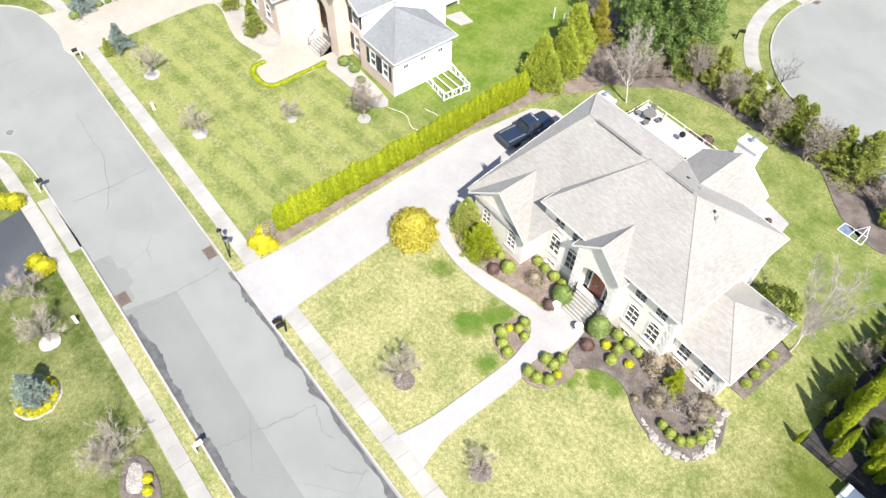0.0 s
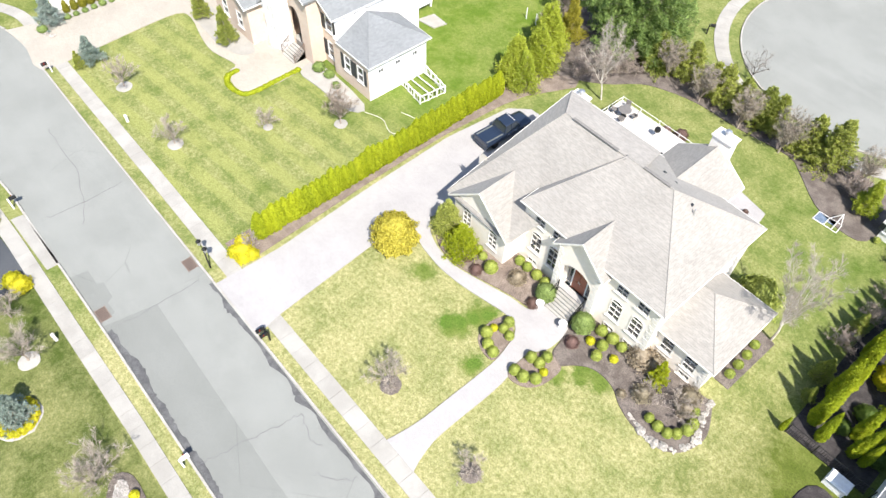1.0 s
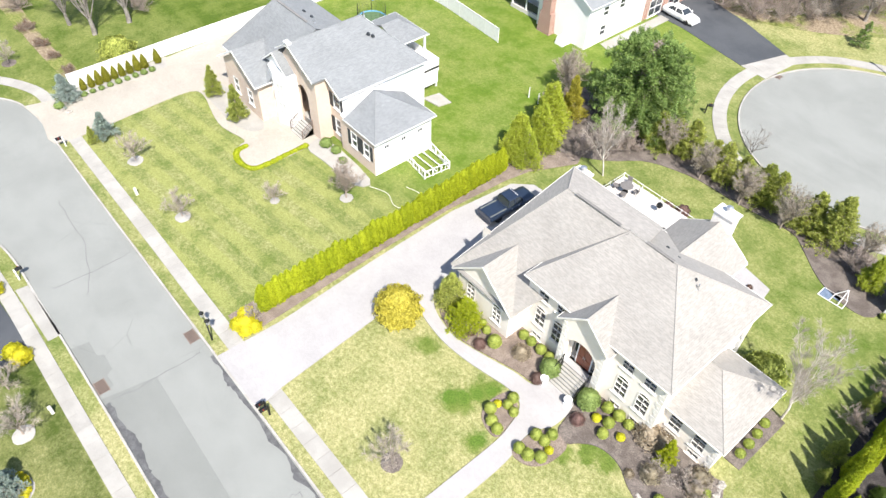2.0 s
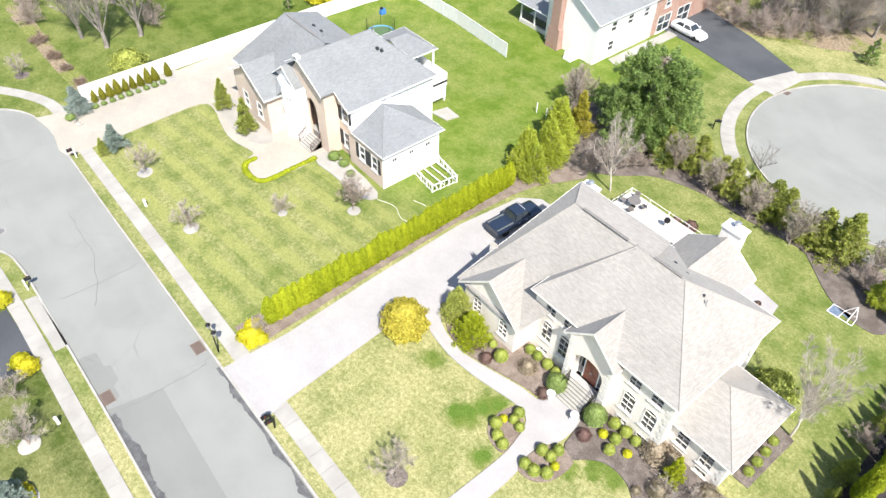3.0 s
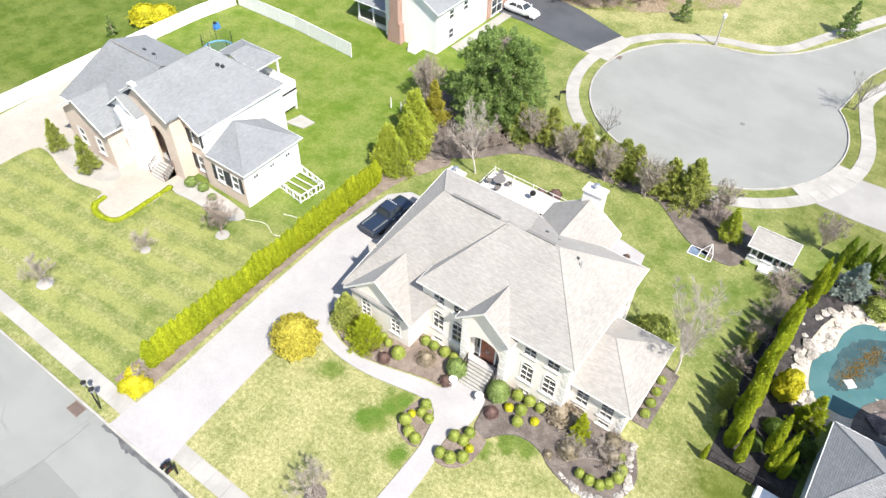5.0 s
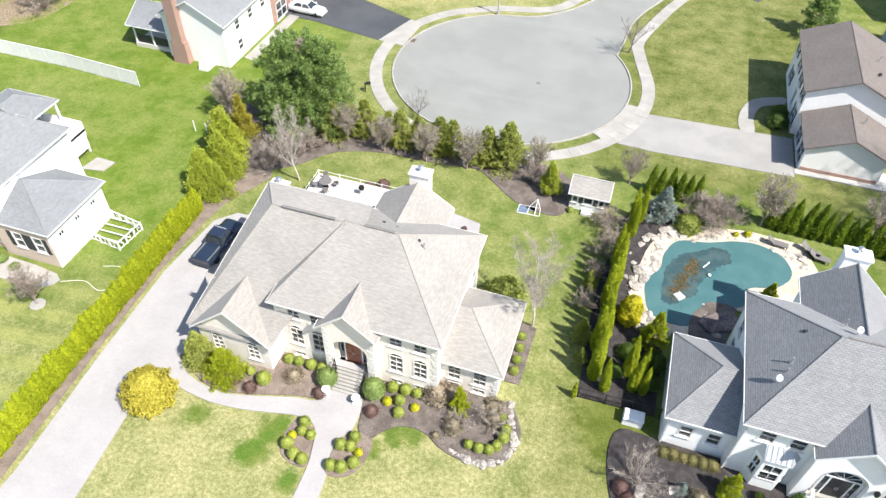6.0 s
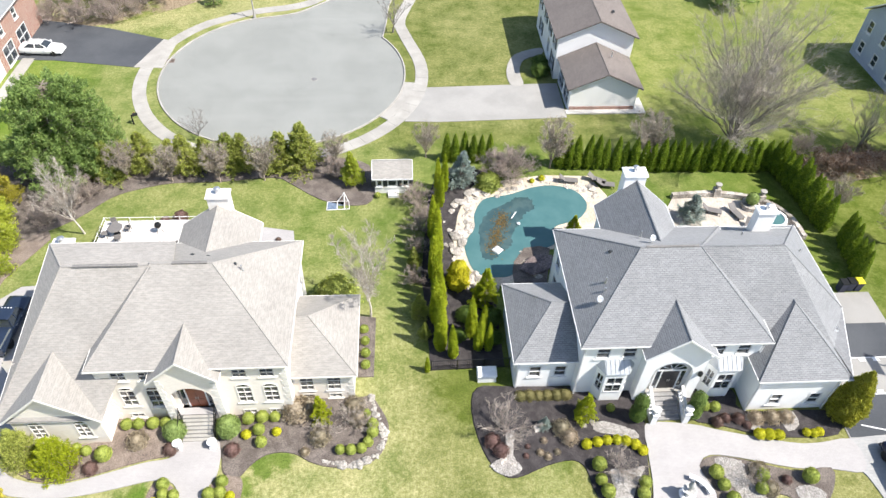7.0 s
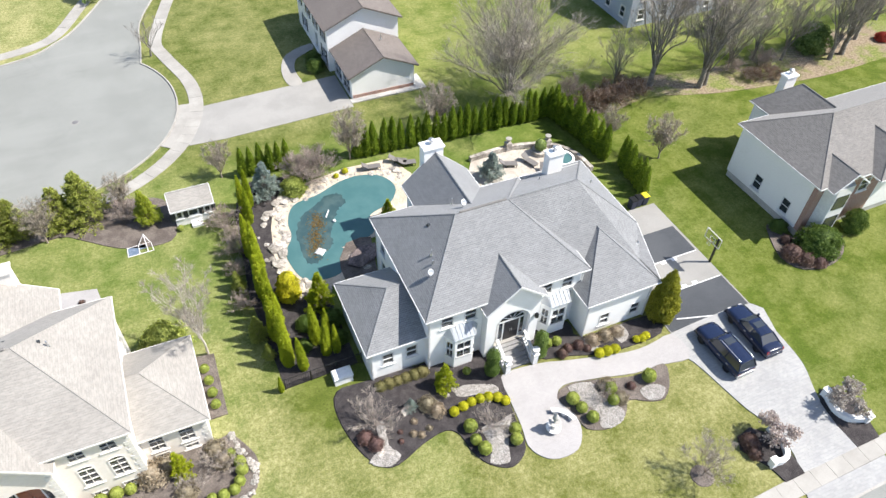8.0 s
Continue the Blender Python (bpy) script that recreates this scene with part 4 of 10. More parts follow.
def roof(house, x0, x1, y0, y1, ze, zr, axis="x", in0=None, in1=None, mat=None, trim=None, name="roof", sides="nsew", mid=None, th=0.16):
    """A roof over a rectangle: eaves at ze, ridge at zr along an axis, its ends drawn in by in0 and in1 (0: a gable)."""
    trim = trim or WHITE
    half = ((y1 - y0) if axis == "x" else (x1 - x0)) / 2
    in0, in1 = half if in0 is None else in0, half if in1 is None else in1
    if axis == "x":
        c = (y0 + y1) / 2 if mid is None else mid
        r0, r1 = (x0 + in0, c, zr), (x1 - in1, c, zr)
    else:
        c = (x0 + x1) / 2 if mid is None else mid
        r0, r1 = (c, y0 + in0, zr), (c, y1 - in1, zr)
    e = [(x0, y0, ze), (x1, y0, ze), (x1, y1, ze), (x0, y1, ze)]
    if axis == "x":
        faces = [(e[0], e[1], r1, r0), (e[2], e[3], r0, r1), (e[3], e[0], r0), (e[1], e[2], r1)]
        ends = [in0, in1]
    else:
        faces = [(e[1], e[2], r1, r0), (e[3], e[0], r0, r1), (e[0], e[1], r0), (e[2], e[3], r1)]
        ends = [in0, in1]
    m = Mesh()
    for i, fc in enumerate(faces):
        if i >= 2 and ends[i - 2] == 0:
            continue
        m.poly(fc)
        m.poly([(p[0], p[1], p[2] - th) for p in reversed(fc)])
        k = len(fc)
        for j in range(k):
            a, b = fc[j], fc[(j + 1) % k]
            if abs(a[2] - ze) < 1e-6 and abs(b[2] - ze) < 1e-6 or (0 in ends and (a[2] > ze) != (b[2] > ze)):
                m.poly([(a[0], a[1], a[2] - th), (b[0], b[1], b[2] - th), b, a])
    ob = part(name, m, mat, house)
    # ridge and hip caps
    cap = Mesh()
    for a, b in [(r0, r1)] + [(r0, e[0]), (r0, e[3 if axis == "x" else 1])] * (in0 > 0) + [(r1, e[2]), (r1, e[1 if axis == "x" else 3])] * (in1 > 0):
        if math.dist(a, b) > 0.3:
            cap.tube([(p[0], p[1], p[2] - 0.02) for p in (a, b)], 0.06, 5)
    part("ridge_cap", cap, mat, ob)
    # gutters along the eaves, barge boards up the gables
    g, w = Mesh(), 0.05
    level = {"s": (x0 - w, y0 - w, x1 + w, y0), "n": (x0 - w, y1, x1 + w, y1 + w), "w": (x0 - w, y0, x0, y1), "e": (x1, y0, x1 + w, y1)}
    gable = {"w": axis == "x" and in0 == 0, "e": axis == "x" and in1 == 0, "s": axis == "y" and in0 == 0, "n": axis == "y" and in1 == 0}
    for s in sides:
        a, b, c2, d = level[s]
        if not gable[s]:
            g.box(a, b, ze - 0.13, c2, d, ze - 0.01)
        else:
            tip, sgn = (r0, -1) if s in "ws" else (r1, 1)
            for q in ((e[0], e[3]) if s == "w" else (e[1], e[2]) if s == "e" else (e[0], e[1]) if s == "s" else (e[3], e[2])):
                o = Vector((sgn * 0.05, 0, 0)) if axis == "x" else Vector((0, sgn * 0.05, 0))
                a1, b1 = Vector(q), Vector(tip)
                lo, hi = Vector((0, 0, -0.17)), Vector((0, 0, 0.01))
                g.hexa([a1 + lo, b1 + lo, b1 + lo + o, a1 + lo + o, a1 + hi, b1 + hi, b1 + hi + o, a1 + hi + o])
    if g.v:
        part("gutter", g, trim, ob)
    return ob


def gable_wall(house, p0, p1, z0, z1, mat, name="gable_wall"):
    """The triangle of wall in a gable, from p0 to p1 at z0 with its tip at z1."""
    a, b = Vector(p0), Vector(p1)
    d = (b - a).normalized()
    inn = Vector((-d.y, d.x)) * 0.2
    c = (a + b) / 2
    m = Mesh()
    f = [(a.x, a.y, z0), (b.x, b.y, z0), (c.x, c.y, z1)]
    k = [(a.x + inn.x, a.y + inn.y, z0), (b.x + inn.x, b.y + inn.y, z0), (c.x + inn.x, c.y + inn.y, z1)]
    m.poly(f).poly(k[::-1])
    for i in range(3):
        j = (i + 1) % 3
        m.poly([f[j], f[i], k[i], k[j]])
    return part(name, m, mat, house)


def chimney(house, x, y, z0, z1, sx, sy, mat, flues=1, name="chimney"):
    ob = part(name, Mesh().box(x - sx / 2, y - sy / 2, z0, x + sx / 2, y + sy / 2, z1), mat, house)
    part("crown", Mesh().box(x - sx / 2 - 0.1, y - sy / 2 - 0.1, z1, x + sx / 2 + 0.1, y + sy / 2 + 0.1, z1 + 0.14).box(x - sx / 2 - 0.02, y - sy / 2 - 0.02, z1 + 0.14, x + sx / 2 + 0.02, y + sy / 2 + 0.02, z1 + 0.2), mat, ob)
    for i in range(flues):
        fx = x + (i - (flues - 1) / 2) * 0.55
        part("flue", Mesh().lathe([(0.16, 0), (0.16, 0.32), (0.26, 0.34), (0.26, 0.44), (0.1, 0.52)], 12, (fx, y, z1 + 0.2)), METAL, ob)
    return ob


def roof_bits(house, items, mat=None):
    """Vents and pipes on a roof: (x, y, z, kind)."""
    for x, y, z, kind in items:
        if kind == "pipe":
            part("vent_pipe", Mesh().lathe([(0.12, -0.1), (0.06, 0.06), (0.06, 0.45)], 10, (x, y, z)), METAL, house)
        elif kind == "dish":
            ob = part("satellite_dish", Mesh().lathe([(0.05, -0.03), (0.17, 0.0), (0.25, 0.06), (0.24, 0.07), (0.13, 0.02)], 16).data("satellite_dish", LEADROOF, True), None, house)
            ob.location, ob.rotation_euler = (x, y, z + 0.5), (radians(48), 0, radians(15))
            part("dish_mast", Mesh().tube([(x, y, z - 0.1), (x, y + 0.1, z + 0.5)], 0.03), METAL, house)
        else:
            part("roof_vent", Mesh().box(x - 0.17, y - 0.15, z - 0.1, x + 0.17, y + 0.15, z + 0.12, None, 0.06), SHUTTER, house)


def stairs(house, x0, x1, y_top, y_foot, z_top, n, mat):
    for i in range(n):
        y = y_foot + (y_top - y_foot) * i / n
        part("step", Mesh().box(x0, y, 0.0, x1, y_top, z_top * (i + 1) / n), mat, house)


def railing(name, pts, h, mat, label, gap=0.14, parent=None, post=1.6, r=0.015):
    """Posts, two rails and balusters along a line of points (x, y, z)."""
    root = parent or thing(name, pts[0], label, "railing")
    for leg, (a, b) in enumerate(zip(pts, pts[1:])):
        a, b = Vector(a), Vector(b)
        up = Vector((0, 0, 1))
        part("rail", Mesh().tube([a + up * h, b + up * h], r * 2, 6), mat, root)
        part("rail", Mesh().tube([a + up * 0.1, b + up * 0.1], r * 1.4, 6), mat, root)
        k = max(1, round((b - a).length / post))
        for i in range(1 if leg else 0, k + 1):
            p = a + (b - a) * i / k
            part("post", Mesh().box(p.x - r * 2.2, p.y - r * 2.2, p.z, p.x + r * 2.2, p.y + r * 2.2, p.z + h + 0.08), mat, root)
        k = max(1, round((b - a).length / gap))
        for i in range(1, k):
            p = a + (b - a) * i / k
            part("baluster", Mesh().box(p.x - r * 0.7, p.y - r * 0.7, p.z + 0.1, p.x + r * 0.7, p.y + r * 0.7, p.z + h), mat, root)
    return root


def entry_arch(house, x0, x1, y, z0, z1, cx, w, spring, rise, mat):
    """A front wall from x0 to x1 that has an arched opening."""
    m = Mesh()
    n = 14
    arch = [(cx + w / 2 * math.cos(math.pi * i / n), spring + rise * math.sin(math.pi * i / n)) for i in range(n + 1)]
    for yy, flip in ((y, False), (y + 0.35, True)):
        quads = [[(x0, z0), (cx - w / 2, z0), (cx - w / 2, spring), (x0, spring)], [(cx + w / 2, z0), (x1, z0), (x1, spring), (cx + w / 2, spring)],
                 [(x0, spring), (cx - w / 2, spring), (cx - w / 2, z1), (x0, z1)], [(cx + w / 2, spring), (x1, spring), (x1, z1), (cx + w / 2, z1)]]
        quads += [[b, a, (a[0], z1), (b[0], z1)] for a, b in zip(arch, arch[1:])]
        for q in quads:
            pts = [(p[0], yy, p[1]) for p in q]
            m.poly(pts[::-1] if flip else pts)
    loop = [(cx + w / 2, z0)] + arch + [(cx - w / 2, z0)]
    for a, b in zip(loop, loop[1:]):
        m.poly([(a[0], y, a[1]), (a[0], y + 0.35, a[1]), (b[0], y + 0.35, b[1]), (b[0], y, b[1])])
    for x in (x0, x1):
        m.poly([(x, y, z0), (x, y + 0.35, z0), (x, y + 0.35, z1), (x, y, z1)])
    part("arched_entry", m, mat, house)


def front_door(house, cx, y, z, w, h, mat, side=0.42, arch=True, trim=None):
    trim = trim or WHITE
    f = Mesh()
    tot = w + 2 * side
    f.box(cx - tot / 2 - 0.1, y - 0.06, z, cx - tot / 2, y + 0.06, z + h + 0.1).box(cx + tot / 2, y - 0.06, z, cx + tot / 2 + 0.1, y + 0.06, z + h + 0.1)
    f.box(cx - tot / 2 - 0.1, y - 0.06, z + h, cx + tot / 2 + 0.1, y + 0.06, z + h + 0.14)
    for s in (-1, 1):
        f.box(cx + s * (w / 2 + 0.03) - 0.05, y - 0.05, z, cx + s * (w / 2 + 0.03) + 0.05, y + 0.05, z + h)
    ob = part("front_door", f, trim, house)
    for s in (-1, 1):
        c = cx + s * w / 4
        leaf = Mesh().box(c - w / 4 + 0.01, y - 0.03, z, c + w / 4 - 0.01, y + 0.03, z + h)
        for k in (0.08, 0.56):
            leaf.box(c - w / 4 + 0.1, y - 0.05, z + h * k, c + w / 4 - 0.1, y - 0.03, z + h * (k + 0.34))
        part("door_leaf", leaf, mat, ob)
        g = cx + s * (w / 2 + 0.08 + (side - 0.08) / 2)
        part("sidelight", Mesh().box(g - side / 2 + 0.06, y - 0.02, z + 0.3, g + side / 2 - 0.06, y + 0.02, z + h - 0.05), GLASS, ob)
        part("handle", Mesh().box(cx + s * 0.07 - 0.02, y - 0.09, z + 0.95, cx + s * 0.07 + 0.02, y - 0.05, z + 1.2), METAL, ob)
    if arch:
        fan, rim = Mesh(), Mesh()
        for i in range(10):
            a0, a1 = math.pi * i / 10, math.pi * (i + 1) / 10
            fan.poly([(cx, y - 0.03, z + h + 0.14), (cx + tot / 2 * math.cos(a0), y - 0.03, z + h + 0.14 + 0.8 * math.sin(a0)), (cx + tot / 2 * math.cos(a1), y - 0.03, z + h + 0.14 + 0.8 * math.sin(a1))])
            rim.tube([(cx + tot / 2 * math.cos(a), y - 0.05, z + h + 0.14 + 0.8 * math.sin(a)) for a in (a0, a1)], 0.05, 4)
            if i % 2 == 0 and i:
                rim.tube([(cx, y - 0.05, z + h + 0.16), (cx + tot / 2 * math.cos(a0), y - 0.05, z + h + 0.14 + 0.8 * math.sin(a0))], 0.02, 4)
        part("fanlight", fan, GLASS, ob)
        part("fan_frame", rim, trim, ob)
    return ob


def house_cream():
    h = thing("house", (-15, 32, 0), "large cream brick house with tan shingle hip roofs", "house")
    S, W = STONE_FRONT, SIDING_CREAM
    up, lo, arch = 0.95, 1.0, 1.45
    # two-storey middle
    wall_with(h, "front_wall", (-20.1, 26.75), (-7.85, 26.75), 0, 6.25, S, [(1.45, 4.75, up, 1.25, "sash"), (3.2, 4.75, up, 1.25, "sash"), (1.45, 1.75, lo, 1.75, "arch"), (3.2, 1.5, lo, 2.0, "arch"), (9.2, 4.75, up, 1.25, "sash"), (11.0, 4.75, up, 1.25, "sash"), (9.2, 1.75, lo, 1.75, "arch"), (11.0, 1.75, lo, 1.75, "arch"), (1.45, 0.25, 0.9, 0.45, "full"), (9.2, 0.25, 0.9, 0.45, "full"), (11.0, 0.25, 0.9, 0.45, "full")], CREAM, [(4.7, 7.6, 1.2, 4.6)])
    wall_with(h, "side_wall", (-7.85, 26.75), (-7.85, 37.5), 0, 6.25, W, [(8.8, 3.6, 0.9, 1.3, "sash"), (8.8, 1.0, 0.9, 1.4, "sash")], CREAM)
    wall_with(h, "back_wall", (-7.85, 37.5), (-20.1, 37.5), 0, 6.25, W, [(1.8, 3.6, 1.0, 1.3, "sash")], CREAM)
    wall_with(h, "side_wall", (-20.1, 37.5), (-20.1, 26.75), 0, 6.25, W)
    roof(h, -20.45, -7.5, 26.4, 37.85, 6.3, 9.95, "x", 3.85, 5.1, SHINGLE_TAN, CREAM, mid=32.3)
    # the block beside the driveway
    wall_with(h, "west_front_wall", (-26.3, 27.8), (-20.1, 27.8), 0, 5.55, S, [], CREAM)
    wall_with(h, "west_side_wall", (-24.45, 35.4), (-24.45, 33.0), 0, 6.6, W, [(1.2, 2.4, 0.9, 1.2, "sash")], CREAM)
    wall_with(h, "west_side_wall", (-25.2, 33.0), (-25.2, 30.4), 0, 4.9, W, [(1.3, 2.4, 0.9, 1.2, "sash")], CREAM)
    wall_with(h, "west_side_wall", (-26.0, 30.4), (-26.0, 27.8), 0, 3.9, W, [], CREAM)
    wall_with(h, "west_back_wall", (-16.2, 35.4), (-24.45, 35.4), 0, 8.4, W)
    r = Mesh()
    sw, se, nw, ne, rw, re = (-26.5, 24.75, 3.36), (-19.9, 24.75, 3.36), (-23.95, 34.75, 9.6), (-15.57, 34.75, 9.6), (-22.4, 32.35, 9.8), (-15.2, 32.35, 9.8)
    for fc in ((sw, se, re, rw), (ne, nw, rw, re), (nw, sw, rw)):
        r.poly(fc)
        r.poly([(p[0], p[1], p[2] - 0.16) for p in reversed(fc)])
    wr = part("west_roof", r, SHINGLE_TAN, h)
    part("ridge_cap", Mesh().tube([rw, re], 0.06, 5).tube([rw, sw], 0.06, 5).tube([rw, nw], 0.06, 5), SHINGLE_TAN, wr)
    g = Mesh()
    for a, b, o in ((sw, nw, (-0.05, 0)), (nw, ne, (0, 0.05))):
        g.hexa([(p[0] + o[0] * k, p[1] + o[1] * k, p[2] + dz) for dz in (-0.13, -0.01) for p, k in ((a, 0), (b, 0), (b, 1), (a, 1))])
    part("gutter", g, CREAM, wr)
    # dark strip along the step up to the middle roof: stain plus painted hip shade
    part("stained_valley", Mesh().hexa([(-20.6, 27.9, 6.02), (-20.2, 27.75, 6.0), (-16.55, 32.1, 9.55), (-16.85, 32.2, 9.6), (-20.6, 27.9, 6.16), (-20.2, 27.75, 6.3), (-16.55, 32.1, 9.88), (-16.85, 32.2, 9.75)]), SHINGLE_DIM, h, "weathered strip of shingles, darkened for the shaded hip face")
    # its front gable
    wall_with(h, "gable_front_wall", (-25.75, 24.95), (-20.1, 24.95), 0, 3.4, S, [(1.45, 0.95, 0.9, 1.6, "arch"), (4.35, 0.95, 0.9, 1.6, "arch")], CREAM)
    gable_wall(h, (-25.75, 24.95), (-20.1, 24.95), 3.4, 5.95, S)
    wall_with(h, "gable_side_wall", (-25.75, 27.8), (-25.75, 24.95), 0, 3.4, W)
    wall_with(h, "gable_side_wall", (-20.1, 24.95), (-20.1, 27.8), 0, 3.4, S)
    roof(h, -26.15, -19.6, 24.55, 30.6, 3.35, 6.25, "y", 0, 0, SHINGLE_TAN, CREAM, "gable_roof", "sew")
    # arched entrance with its gable
    entry_arch(h, -16.15, -12.35, 26.15, 0, 5.85, -14.25, 2.7, 3.3, 1.15, S)
    gable_wall(h, (-16.15, 26.15), (-12.35, 26.15), 5.85, 7.5, S)
    for x in (-16.15, -12.35):
        part("entry_cheek", Mesh().box(x if x < -14 else x - 0.3, 26.5, 0, x + 0.3 if x < -14 else x, 26.74, 5.85), S, h)
    part("porch_floor", Mesh().box(-15.84, 26.2, 0.0, -12.66, 26.98, 1.2), DRIVE, h)
    part("porch_back", Mesh().box(-15.6, 26.99, 0, -12.4, 27.1, 5.6), S, h)
    front_door(h, -14.25, 26.9, 1.2, 1.25, 2.2, DOOR_RED, 0.6, True)
    roof(h, -16.55, -11.95, 25.75, 29.8, 5.75, 7.85, "y", 0, 0, SHINGLE_TAN, CREAM, "entry_roof", "sew")
    stairs(h, -15.3, -13.2, 26.14, 24.75, 1.2, 7, CONCRETE)
    # low wing
    wall_with(h, "wing_front_wall", (-7.84, 27.85), (-3.65, 27.85), 0, 3.25, S, [(0.95, 1.25, 0.95, 1.6, "sash"), (2.85, 1.25, 0.95, 1.6, "sash"), (0.95, 0.25, 0.9, 0.45, "full"), (2.85, 0.25, 0.9, 0.45, "full")], CREAM)
    wall_with(h, "wing_side_wall", (-3.65, 27.85), (-3.65, 34.5), 0, 3.25, W, [(3.3, 1.2, 0.95, 1.5, "sash")], CREAM)
    wall_with(h, "wing_back_wall", (-3.65, 34.5), (-7.84, 34.5), 0, 3.25, W)
    roof(h, -9.6, -3.3, 27.5, 34.85, 3.35, 5.5, "x", 0, 3.4, SHINGLE_TAN, CREAM, "wing_roof", "sne")
    # rear wing with the tall chimney
    wall_with(h, "rear_wall", (-11.2, 37.5), (-11.2, 39.9), 0, 6.0, W, [(1.2, 1.5, 1.0, 1.6, "sash")], CREAM)
    wall_with(h, "rear_wall", (-11.2, 39.9), (-16.6, 39.9), 0, 6.0, W)
    wall_with(h, "rear_wall", (-16.6, 39.9), (-16.6, 37.5), 0, 6.0, W, [(1.2, 1.5, 1.4, 2.0, "full")], CREAM)
    gable_wall(h, (-11.2, 39.9), (-16.6, 39.9), 6.0, 7.75, W)
    roof(h, -19.4, -16.9, 36.4, 39.7, 4.7, 5.9, "y", 0, 1.2, SHINGLE_TAN, CREAM, "low_roof", "new")
    roof(h, -16.95, -10.85, 33.6, 40.25, 6.0, 8.1, "y", 0, 0, SHINGLE_TAN, CREAM, "rear_roof", "new")
    chimney(h, -13.8, 40.5, 0, 8.75, 1.6, 0.95, SIDING_CREAM, 1)
    chimney(h, -23.9, 35.95, 0, 8.3, 1.3, 0.8, SIDING_CREAM, 1, "small_chimney")
    # quoins at the front corners
    for x, y, top in ((-7.85, 26.75, 6.1), (-20.1, 26.75, 6.1), (-3.65, 27.85, 3.1), (-12.35, 26.15, 5.6), (-16.15, 26.15, 5.6)):
        for i in range(int(top / 0.42)):
            w = 0.42 if i % 2 else 0.28
            s = 1 if x in (-20.1, -16.15) else -1
            part("quoin", Mesh().box(min(x - s * 0.03, x + s * w), y - 0.035, i * 0.42 + 0.02, max(x - s * 0.03, x + s * w), y + 0.1, i * 0.42 + 0.4), CREAM, h)
    roof_bits(h, [(-11.4, 33.0, 9.0, "vent"), (-10.9, 32.7, 8.75, "pipe"), (-14.6, 34.4, 8.5, "vent"), (-19.5, 34.3, 8.5, "vent"), (-23.2, 36.4, 6.9, "vent"), (-24.2, 31.8, 7.6, "vent"), (-13.4, 34.0, 8.7, "vent")])
    part("ridge_vent", Mesh().box(-15.2, 32.22, 9.93, -12.9, 32.42, 10.04), SHINGLE_DIM, h)
    part("ridge_vent", Mesh().box(-21.6, 32.2, 9.84, -17.4, 32.4, 9.95), SHINGLE_DIM, h)
    # patio and raised deck behind
    d = thing("deck", (-22, 43, 0), "pale composite deck behind the house", "deck")
    for i in range(22):
        x = -26.1 + i * 0.4
        part("board", Mesh().box(x, 38.75, 0.9, x + 0.39, 46.1, 0.98), DECKWOOD, d)
    part("platform", Mesh().box(-26.05, 38.76, 0.7, -17.3, 46.05, 0.898), VINYL, d)
    for x in (-25.8, -21.5, -17.6):
        part("deck_post", Mesh().box(x - 0.08, 45.8, 0, x + 0.08, 45.96, 0.7), VINYL, d)
    railing("deck_rail", [(-26.0, 42.0, 0.98), (-26.0, 46.0, 0.98), (-17.4, 46.0, 0.98)], 0.5, VINYL, "", 2.0, d, 2.1, 0.012)
    area("patio", [(-12.9, 42.2), (-10.0, 42.6), (-9.4, 43.6), (-9.7, 45.4), (-12.6, 46.0), (-13.0, 46.0)], DRIVE, "pale paver patio behind the house", "patio", 0.06)
    for x in (-15.45, -13.05):
        railing("stair_rail", [(x, 26.1, 1.2), (x, 24.9, 0.25)], 0.9, BLACK, "black wrought iron stair railing at the entrance", 0.13, None, 1.5, 0.012)


STEP_GREY = surface("slate_grey_step", (0.19, 0.185, 0.18), (0.26, 0.255, 0.25), 0.8, 0.85, 20, 0.2)


